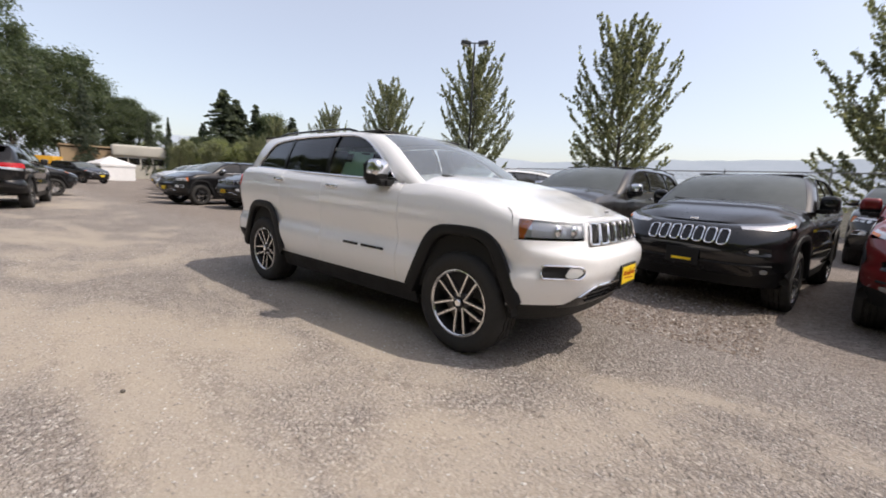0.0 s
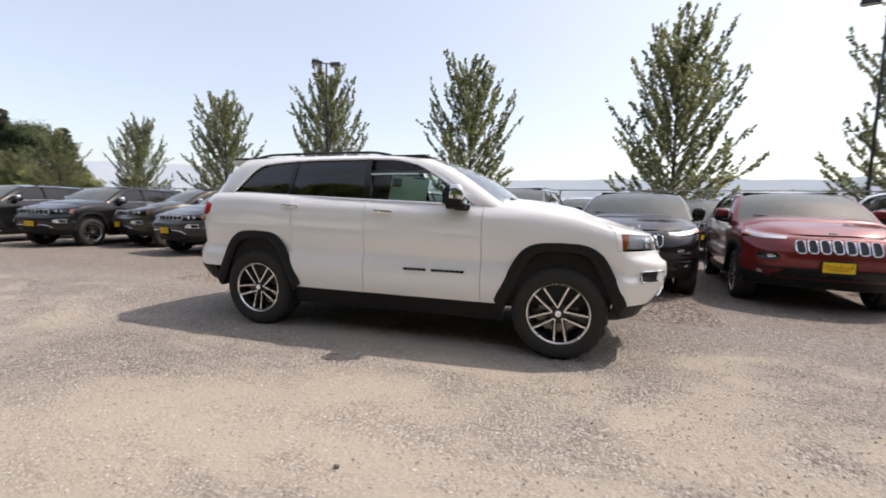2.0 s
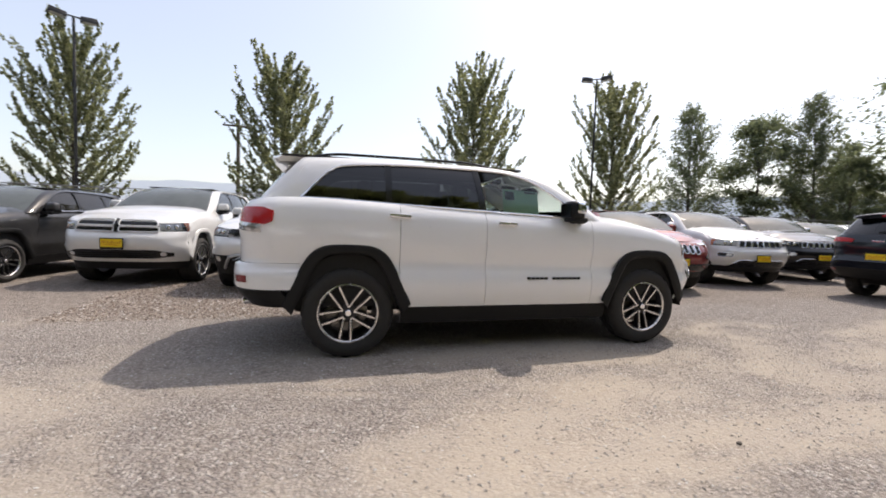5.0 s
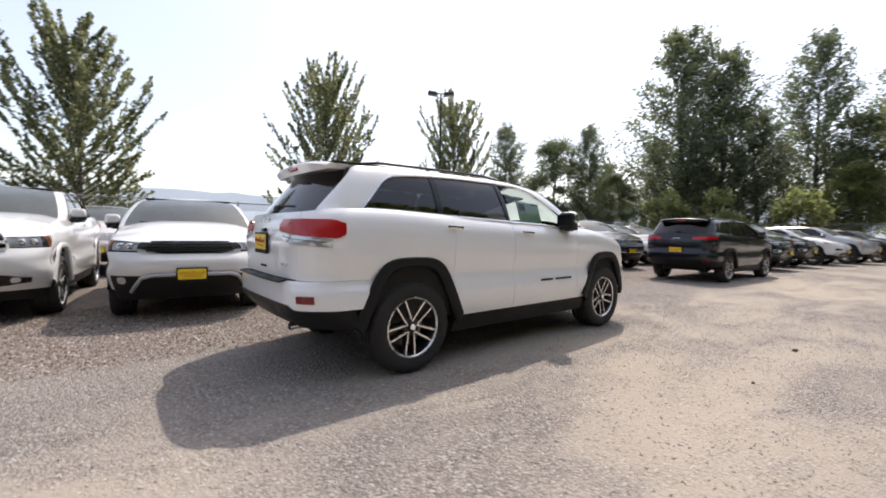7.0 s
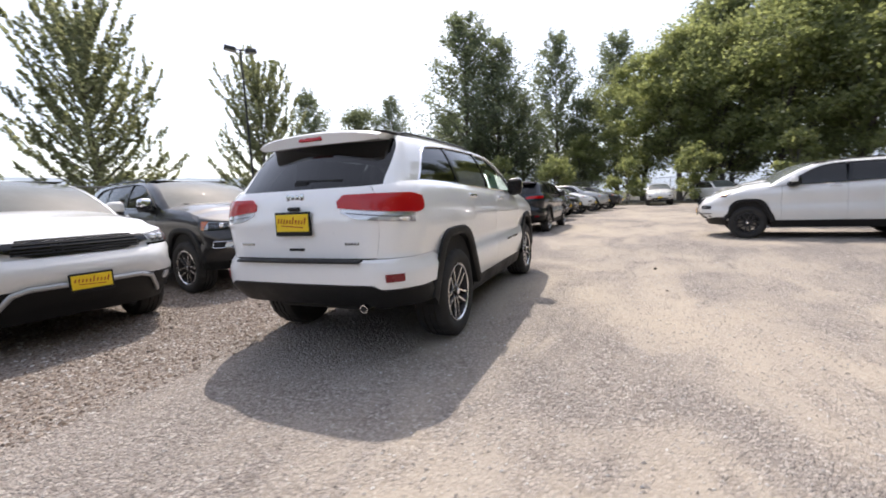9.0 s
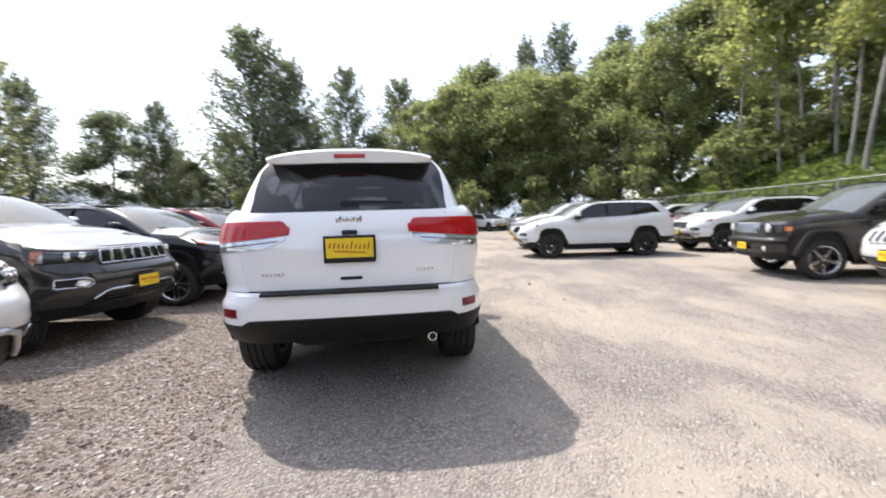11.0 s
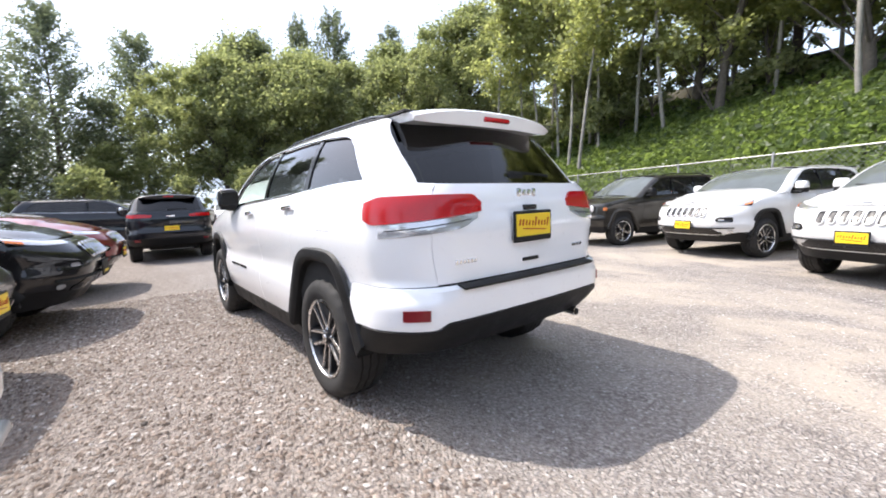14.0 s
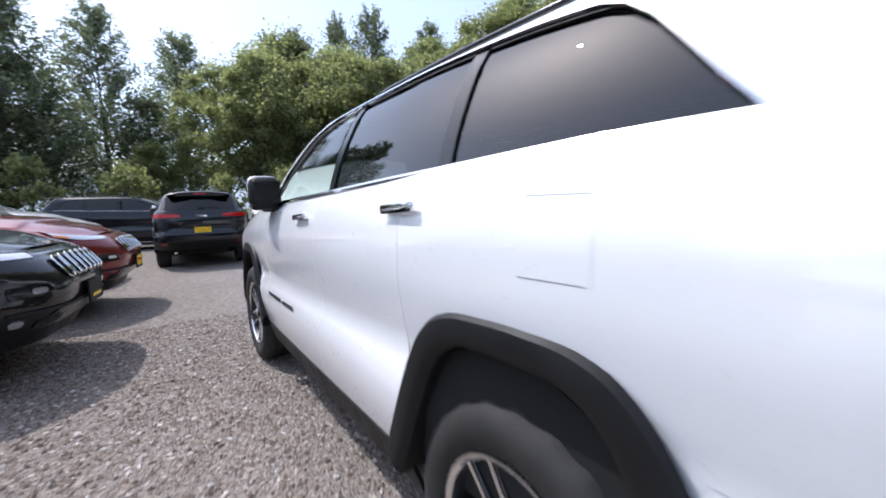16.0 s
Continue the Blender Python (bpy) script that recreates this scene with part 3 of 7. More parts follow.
        zz = p[2] + crown * (1 - yy**2) ** 0.8 + bulge * (step(0.95, 0.72, np.abs(yy)) - 1 * step(0.5, 0.2, np.abs(yy)) * 0.35)
        rows.append(np.stack([p[0] + (0.012 + s.get("nose_bow", 0.05) * (p[1] / 0.9) ** 2 * (1 - lift)) * (1 - yy**2), yy * (p[1] - 0.002), zz], -1))
    part("bonnet", sheet("bonnet", np.array(rows), 0.007), colour, car)
    # bumper at the back
    ur0 = S.ux(-hx - join + 0.09)
    rear_rise = lambda u: s["rcover_lo"] + s.get("rcover_rise", 0.0) * step(0.74, 0.66, S.end - np.abs(u))  # noqa: E731
    rear_lo = lambda u: np.maximum(arch(u, 0, R), rear_rise(u))  # noqa: E731
    uu = np.linspace(ur0, 2 * S.end - ur0, N(100))
    vv = np.linspace(0, 1, N(12))

    def back(uq, zq):
        right = uq > S.end
        p = S.at(np.where(right, 2 * S.end - uq, uq), zq)
        p[..., 1] *= np.where(right, -1, 1)
        return p

    u2 = uu[:, None] + 0 * vv[None]
    lo2 = rear_lo(np.minimum(u2, 2 * S.end - u2))
    part("rear_bumper", sheet("rear_bumper", back(u2, lo2 + (np.maximum(rb_z, lo2) - lo2) * vv[None]), 0.03, -0.002), s["rear_cover_mat"] or colour, car)
    v3 = np.linspace(0, 1, 6)[None]
    low0 = S.ux(-hx - 0.47 * ks)
    u3 = np.linspace(low0, 2 * S.end - low0, N(90))[:, None] + 0 * v3
    top3 = rear_rise(np.minimum(u3, 2 * S.end - u3)) - 0.004
    part("rear_lower_bumper", sheet("rear_lower_bumper", back(u3, s["rlow"] + (top3 - s["rlow"]) * v3), 0.05, 0.006), PLASTIC, car, "black plastic lower rear bumper")
    # tailgate
    gy = s["gate_y"]
    ug = np.linspace(S.end - gy, S.end + gy, N(40))
    u4 = ug[:, None] + 0 * vv[None]
    part("tailgate", sheet("tailgate", back(u4, s["gate_lo"] + (rimu(np.minimum(u4, 2 * S.end - u4)) - s["gate_lo"]) * vv[None]), 0.015), colour, car)
    s["stern"](car, s, S, colour, back, N)
    greenhouse(car, s, S, colour, N, hero)
    return car


def greenhouse(car, s, S, colour, N, hero):
    """Pillars, roof and panes above the belt."""
    wg, xws, xrg, rrim, wtop = curve(s["wg"]), curve(s["xws"]), curve(s["xrg"]), curve(s["roofrim"]), curve(s["wtop"])
    win0, win1 = s["win"]                                # rear and front end of the side windows
    af = s["a_round"]
    zs = np.linspace(1.0, 1.9, 400)
    inv_f = lambda x: np.interp(x, (xws(zs) - af[0])[::-1], zs[::-1])  # noqa: E731
    arx, ary = curve(s["d_round_x"]), curve(s["d_round_y"])
    inv_r = lambda x: np.interp(x, xrg(zs) + arx(zs), zs)  # noqa: E731
    outer = lambda x: np.minimum(np.minimum(rrim(x), inv_f(x)), inv_r(x))  # noqa: E731
    belt = lambda x: S.rim(x)  # noqa: E731
    tap = lambda x: 1 - s["boat"] * step(-0.7, -2.2, x)  # noqa: E731

    def side_pt(x, z, side):
        return np.stack([x, side * wg(z) * tap(x), z], -1)

    def panel(x0, x1, lo, hi, nx, nz, side):
        x = np.linspace(x0, x1, nx)[:, None] + 0 * np.linspace(0, 1, nz)[None]
        a, b = lo(x), hi(x)
        return side_pt(x, a + (np.maximum(b, a + 1e-4) - a) * np.linspace(0, 1, nz)[None], side)

    def hole(x):
        inside = (x > win0) & (x < win1)
        return np.where(inside, np.maximum(wtop(x), belt(x)), belt(x) - 0.012)

    xend_f = float(np.interp(s["rim_f"], zs, xws(zs))) - af[0]
    xend_r = float(np.interp(s["rim_r"], zs, xrg(zs) + arx(zs)))
    panes = s["panes"]                                   # (x0, x1, material, name)
    for side in (1, -1):
        part("roof_side_frame", sheet("roof_side_frame", panel(xend_r, xend_f, hole, outer, N(90), N(7), side), 0.012), colour, car)
        for x0, x1, mt, nm in panes:
            part(nm, sheet(nm, panel(x0 + 0.012, x1 - 0.012, lambda x: belt(x) + 0.006, lambda x: wtop(x) - 0.008, N(26), N(8), side), 0.004, -0.012), mt, car, "dark tinted side window" if mt in (TINTED, DARKPANE) else "clear side window")
        for xp, lean in s["pillars"]:
            P = panel(xp - 0.028, xp + 0.028, lambda x: belt(x), lambda x: wtop(x), 4, 6, side)
            P[..., 0] += lean * (P[..., 2] - P[..., 2].min())
            part("pillar_trim", sheet("pillar_trim", P, 0.01, -0.004), TRIM, car, "gloss black pillar trim")
        # seal and trim round the windows
        xs_ = np.linspace(win0 + 0.004, win1 - 0.02, N(40))
        low = [side_pt(np.array(x), np.array(belt(x) + 0.002), side) + np.array([0, side * 0.004, 0]) for x in xs_]
        top = [side_pt(np.array(x), np.array(max(wtop(x), belt(x) + 0.004)), side) + np.array([0, side * 0.002, 0]) for x in xs_]
        part("belt_trim", tube_mesh("belt_trim", low, 0.009, 6), CHROME if s["chrome"] else TRIM, car, "bright belt moulding" if s["chrome"] else "")
        part("window_trim", tube_mesh("window_trim", top, 0.0075, 6), s.get("top_trim") or TRIM, car)
        # rounded front and rear pillars
        zz = np.linspace(s["rim_f"] - 0.03, float(rrim(s["roof_x"][0])) + 0.004, N(16))
        th = np.linspace(0, math.pi / 2, N(7))
        E2x, E2y = xws(zz) - af[0], wg(zz) * tap(xws(zz) - af[0])
        E1x, E1y = xws(zz), E2y - af[1]
        P = np.stack([E1x[:, None] + (E2x - E1x)[:, None] * (1 - np.cos(th)), side * (E1y[:, None] + (E2y - E1y)[:, None] * np.sin(th)), zz[:, None] + 0 * th], -1)
        part("a_pillar", sheet("a_pillar", P, 0.008), colour, car)
        zz = np.linspace(s["rim_r"] - 0.03, float(rrim(s["roof_x"][1])) + 0.004, N(16))
        E2x, E2y = xrg(zz) + arx(zz), wg(zz) * tap(xrg(zz) + arx(zz))
        E1x, E1y = xrg(zz), E2y - ary(zz)
        P = np.stack([E1x[:, None] + (E2x - E1x)[:, None] * (1 - np.cos(th)), side * (E1y[:, None] + (E2y - E1y)[:, None] * np.sin(th)), zz[:, None] + 0 * th], -1)
        part("d_pillar", sheet("d_pillar", P, 0.008), colour, car)
        # roof rail
        if s["rails"]:
            x0, x1 = s["rails"]
            rail = []
            for t in np.linspace(0, 1, 24):
                x = x0 + (x1 - x0) * t
                rise = 0.024 * min(1, 9 * t, 9 * (1 - t))
                y = (wg(rrim(x)) - 0.055) * tap(np.array(x))
                rail.append((x, side * float(y), float(rrim(x)) + 0.012 + rise))
            part("roof_rail", tube_mesh("roof_rail", rail, 0.0115, 8, flat=1.1), s["rail_mat"], car, "roof rail")
    # roof
    xs_ = np.linspace(s["roof_x"][0], s["roof_x"][1], N(40))
    yy = np.linspace(-1, 1, N(25))
    rows = []
    for x in xs_:
        wr = float(wg(rrim(x)) * tap(np.array(x)))
        f = float(step(s["roof_x"][0] + 0.02, s["roof_x"][0] - 0.25, x))
        rows.append(np.stack([x + 0.05 * (1 - yy**2) * (1 - f), wr * yy * 1.0, rrim(x) + s["roof_crown"] * (1 - np.abs(yy) ** 2.4)], -1))
    part("roof", sheet("roof", np.array(rows), 0.012), colour, car)
    # windscreen and rear window
    zl, zt = s["rim_f"] - 0.03, float(rrim(s["roof_x"][0]))
    v = np.linspace(0, 1, N(14))[None]
    t = np.linspace(-1, 1, N(26))[:, None]
    top = zt + s["roof_crown"] * (1 - np.abs(t) ** 2.4)
    z = zl + (top - zl) * v
    ew = wg(np.minimum(z, zt)) * tap(xws(z)) - af[1] + 0.004
    part("windscreen", sheet("windscreen", np.stack([xws(z) + s["ws_bow"] * (1 - t**2), ew * t, z], -1), 0.004, -0.004), s["shield_mat"], car, s["shield_label"])
    zl, zt = s["gate_glass"]
    z = zl + (zt - zl) * v + 0 * t
    ew = wg(z) * tap(xrg(z) + arx(z)) - ary(z) + 0.006
    part("rear_window", sheet("rear_window", np.stack([xrg(z) - (0.095 + 0.05 * v) * (1 - t**2), ew * t, z], -1), 0.004, -0.002), s["rear_glass"], car, "dark tinted rear window")
    # spoiler over the rear window
    x1 = s["roof_x"][1]
    wr = float(wg(rrim(x1)) * tap(np.array(x1)))
    zr = float(rrim(x1))
    rows = []
    drop = s.get("spoiler_drop", 0.05)
    for yq in np.linspace(-1, 1, N(24)):
        e = abs(yq) ** 6
        zc = zr + s["roof_crown"] * (1 - abs(yq) ** 2.4)
        ln = s["spoiler"] * (1 - 0.45 * e)
        foot = zr + s["roof_crown"] * (0.62 - 0.25 * yq * yq) - drop - 0.070 + 0.02 * e      # the straight lower edge
        rows.append([(x1 + 0.05 + 0.14 * e, yq * wr, zc - 0.001), (x1 - ln * 0.6, yq * wr * 0.985, zc - drop * 0.35), (x1 - ln, yq * wr * 0.97, zc - drop * 0.9 - 0.004), (x1 - ln - 0.008, yq * wr * 0.97, zc - drop - 0.012), (x1 - ln + 0.018, yq * wr * 0.96, foot), (x1 + 0.04 + 0.13 * e, yq * wr * 0.96, foot + 0.012)])
    rows = [[tuple(np.mean(rows[0], 0))] * 6] + rows + [[tuple(np.mean(rows[-1], 0))] * 6]
    rows = [r + [r[0]] for r in rows]
    spoiler = part("roof_spoiler", sheet("roof_spoiler", np.array(rows), 0.0), colour, car)
    zc = zr + s["roof_crown"] * 0.8 - drop - 0.036
    part("high_brake_lamp", slab((0.024, 0.215, 0.026), 0.008, 2, pose(x1 - s["spoiler"] + 0.004, 0, zc, 0, 18, 0)), REDLENS, spoiler, "red high brake lamp")
    # wiper on the rear window
    zwp = s["gate_glass"][0] + 0.055
    xw = float(xrg(zwp)) - 0.09
    wp = part("rear_wiper", slab((0.022, 0.40, 0.036), 0.01, 2, pose(xw + 0.008, -0.15, zwp, 2, 0, 4)), PLASTIC, car, "black rear wiper")
    part("wiper_hub", slab((0.045, 0.13, 0.055), 0.018, 2, pose(xw - 0.002, 0.0, zwp - 0.012)), PLASTIC, wp)
    # front wipers
    for y0, y1 in ((0.55, -0.05), (-0.1, -0.62)):
        za = s["rim_f"] + 0.015
        pts = [(float(xws(za)) + s["ws_bow"] * (1 - (y / 0.75) ** 2) + 0.02 - 0.03 * k, y, za + 0.02 + 0.03 * k) for k, y in ((0, y0), (0.5, (y0 + y1) / 2), (1, y1))]
        part("windscreen_wiper", tube_mesh("windscreen_wiper", pts, 0.009, 5), PLASTIC, car)
    # dark lining of the cabin below the belt and a headliner
    part("headliner", slab((s["roof_x"][0] - s["roof_x"][1] + 0.06, 1.2, 0.02), 0.005, 1, Matrix.Translation(((s["roof_x"][0] + s["roof_x"][1]) / 2, 0, zr + s["roof_crown"] - 0.045))), SEAT, car)
    if not hero:
        return
    part("dashboard", slab((0.5, 1.45, 0.22), 0.07, 3, pose(float(xws(np.array(s["rim_f"]))) - 0.32, 0, s["rim_f"] - 0.12, 0, 6, 0)), SEAT, car)
    for y in (0.37, -0.37):
        for x in (s["seat_x"], s["seat_x"] - 0.95):
            seat = part("seat", slab((0.52, 0.52, 0.2), 0.07, 2, pose(x + 0.1, y, 0.72)), SEAT, car)
            part("seat_back", slab((0.17, 0.52, 0.66), 0.07, 2, pose(x - 0.2, y, 1.03, 0, -14, 0), taper=(0.8, 0.85)), SEAT, seat)
            part("headrest", slab((0.12, 0.26, 0.18), 0.05, 2, pose(x - 0.31, y, 1.44, 0, -10, 0)), SEAT, seat)
    wheel_ring = [Vector((float(xws(np.array(s["rim_f"]))) - 0.62, 0.37, s["rim_f"] - 0.08)) + Vector((0.06 * math.sin(a), 0.19 * math.cos(a), 0.18 * math.sin(a))) for a in np.linspace(0, 2 * math.pi, 20, endpoint=False)]
    part("steering_wheel", tube_mesh("steering_wheel", wheel_ring, 0.016, 6, True), PLASTIC, car)

# ---------------------------------------------------------------- makes of car
def slots(car, S, n, pitch, w, h, zc, ring_r, chrome, dark, bow=0.0, off=0.012, r=0.02, mesh=True):
    """A row of upright grille openings with bright surrounds."""
    for i in range(n):
        u = (i - (n - 1) / 2) * pitch
        z = zc - bow * (u / (pitch * n / 2)) ** 2
        ring = rounded(u, z, w, h, r)
        o = part("grille_slot", tube_mesh("grille_slot", ring_on(S, ring, off), ring_r, 6, True), chrome, car, "bright grille surround" if chrome is CHROME else "")
        part("slot_mesh", fill_on("slot_mesh", S, rounded(u, z, w - 0.004, h - 0.004, r), off - 0.008, 0.004), dark, o)
        if mesh:
            bars = [tube_mesh("t", [S.on(u - w / 2, z + k * h * 0.2 - w * 0.25, off - 0.004), S.on(u + w / 2, z + k * h * 0.2 + w * 0.25, off - 0.004)], 0.0035, 4) for k in (-1.6, -0.8, 0, 0.8, 1.6)]
            bars += [tube_mesh("t", [S.on(u - w / 2, z + k * h * 0.2 + w * 0.25, off - 0.004), S.on(u + w / 2, z + k * h * 0.2 - w * 0.25, off - 0.004)], 0.0035, 4) for k in (-1.6, -0.8, 0, 0.8, 1.6)]
            bm = bmesh.new()
            for b in bars:
                bm.from_mesh(b)
                bpy.data.meshes.remove(b)
            part("slot_lattice", bm, PLASTIC, o)


def large_lamps(car, s, S, side, colour, N):
    u0, u2 = s["lamp_u0"], float(S.ux(s["bump"][0] + 0.004))
    u1 = u2 - s.get("lamp_cut", 0.0)
    hi = lambda u: np.minimum(S.rim(S.xn(u)) - 0.022, s["lamp_z"][1] + 0.018 * step(u0, u1, np.abs(u)))  # noqa: E731
    lo = lambda u: s["lamp_z"][0] + s.get("lamp_rise", 0.0) * np.abs(u)  # noqa: E731
    P = S.patch(side * u0, side * u1, lo, hi, N(22), N(8))
    lamp = part("headlamp", sheet("headlamp", P, 0.02, -0.022), s.get("lamp_mat", LAMPBOWL), car, "clear headlamp with a dark bezel")
    part("lamp_cover", sheet("lamp_cover", P, 0.006, 0.002), LAMPGLASS, lamp)
    P = S.patch(lambda v: side * (u1 - 0.05 - 0.075 * v), side * (u1 - 0.004), lambda u: lo(u) + 0.004, hi, 6, 6)
    part("indicator", sheet("indicator", P, 0.004, -0.008), AMBER, lamp, "amber corner reflector")
    for du in (0.09, 0.2):
        u = side * (u0 + du)
        z = (s["lamp_z"][0] + s["lamp_z"][1]) / 2 + 0.005
        c = S.on(u, z, -0.012)
        bm = bmesh.new()
        bmesh.ops.create_uvsphere(bm, u_segments=14, v_segments=8, radius=0.043)
        bm.transform(Matrix.Translation(c) @ Matrix.Diagonal((0.5, 1, 1, 1)))
        part("projector", bm, CHROME, lamp)
    P = S.patch(side * u0, side * u1, lambda u: lo(u) - 0.012, lambda u: lo(u) + 0.012, N(20), 3)
    part("lamp_bezel", sheet("lamp_bezel", P, 0.01, -0.012), TRIM, lamp)
    P = S.patch(side * (u0 - 0.02), side * u2, lambda u: hi(u) + 0.003, lambda u: S.rim(S.xn(u)), N(22), 4)
    part("wing_edge", sheet("wing_edge", P, 0.04), colour, car)
    if u2 > u1 + 0.01:
        P = S.patch(side * (u1 + 0.003), side * u2, s["bump"][1] + 0.002, lambda u: hi(u) + 0.006, 8, 8)
        part("wing_corner", sheet("wing_corner", P, 0.012), colour, car)


def large_face(car, s, S, colour, N):
    z0, z1 = s["grille_lo"], s["grille_hi"]
    part("grille_backing", sheet("grille_backing", S.patch(-s["grille_u"] - 0.02, s["grille_u"] + 0.02, z0, lambda u: S.rim(S.xn(u)) - 0.018, N(40), 5), 0.01, -0.004), s["grille_back"] or colour, car)
    slots(car, S, 7, 0.146, 0.124, z1 - z0 - 0.022, (z0 + z1) / 2 - 0.004, 0.0075, CHROME, TRIM, mesh=s["lattice"])
    for side in (1, -1):
        ring = rounded(side * 0.80, 0.705, 0.27, 0.085, 0.035, slant=side * 0.35)
        fog = part("fog_lamp_surround", tube_mesh("fog_lamp_surround", ring_on(S, ring, 0.010), 0.006, 6, True), CHROME, car, "chrome fog lamp surround")
        part("fog_lamp_pocket", fill_on("fog_lamp_pocket", S, ring, 0.012), PLASTIC, fog)
        part("fog_lamp", fill_on("fog_lamp", S, rounded(side * 0.735, 0.703, 0.10, 0.065, 0.03), 0.018), LAMPBOWL, fog)
    P = S.patch(-0.72, 0.72, lambda u: 0.446 + 0 * u, lambda u: 0.60 - 0.145 * step(0.46, 0.73, np.abs(u)), N(40), 5)
    intake = part("lower_intake", sheet("lower_intake", P, 0.01, 0.004), TRIM, car, "black lower grille with a chrome edge")
    path = [S.on(u, 0.603 - 0.145 * float(step(0.46, 0.74, abs(u))), 0.010) for u in np.linspace(-0.60, 0.60, 44)]
    part("intake_trim", tube_mesh("intake_trim", path, 0.008, 6), CHROME, intake)
    for z in (0.485, 0.52, 0.555):
        part("intake_bar", tube_mesh("intake_bar", [S.on(u, z, 0.010) for u in np.linspace(-0.5, 0.5, 16)], 0.006, 5), PLASTIC, intake)
    m = Matrix.Translation(S.on(0.0, s["plate_z"], 0.03))
    plate_on(car, m)
    hood_mark(car, S)


def hood_mark(car, S):
    bm = bmesh.new()
    for i in range(4):
        b = slab((0.006, 0.022, 0.026), 0.003, 1, Matrix.Translation(S.on(0.036 - 0.026 * i, float(S.rim(2.3)) - 0.006, 0.012) + Vector((-0.01, 0, 0.028))))
        me = bpy.data.meshes.new("t")
        b.to_mesh(me)
        b.free()
        bm.from_mesh(me)
        bpy.data.meshes.remove(me)
    part("bonnet_badge", bm, CHROME, car, "small bright badge in plain blocks")


def large_tails(car, s, S, side, colour, N):
    ua, ub = S.ux(s["tail_x"]), S.end - s["tail_in"]
    z0, z1 = s["tail_z"]
    lo = lambda u: z0 + 0.05 * np.clip((np.abs(u) - ua) / (ub - ua), 0, 1) ** 1.5 + 0.03 * step(ua + 0.07, ua - 0.02, np.abs(u))  # noqa: E731
    hi = lambda u: z1 - 0.028 * step(ua + 0.12, ua - 0.02, np.abs(u)) - 0.04 * step(ub - 0.09, ub, np.abs(u)) ** 2  # noqa: E731
    P = S.patch(side * ua, side * ub, lo, hi, N(30), N(8))
    tail = part("tail_lamp", sheet("tail_lamp", P, 0.02, 0.010), REDLENS, car, "red tail lamp with a clear lower strip")
    P = S.patch(side * (ua + 0.10), side * (ub - 0.02), lambda u: lo(u) - 0.066 + 0.035 * step(ub - 0.16, ub, np.abs(u)), lambda u: lo(u) - 0.004, N(26), 5)
    part("reversing_lamp", sheet("reversing_lamp", P, 0.02, 0.006), REVERSE, tail, "clear reversing lamp strip")
    P = S.patch(side * (ua + 0.14), side * (ub - 0.07), lambda u: lo(u) - 0.034, lambda u: lo(u) - 0.029, N(26), 3)
    part("lamp_bar", sheet("lamp_bar", P, 0.003, 0.009), ALLOY_DARK, tail)


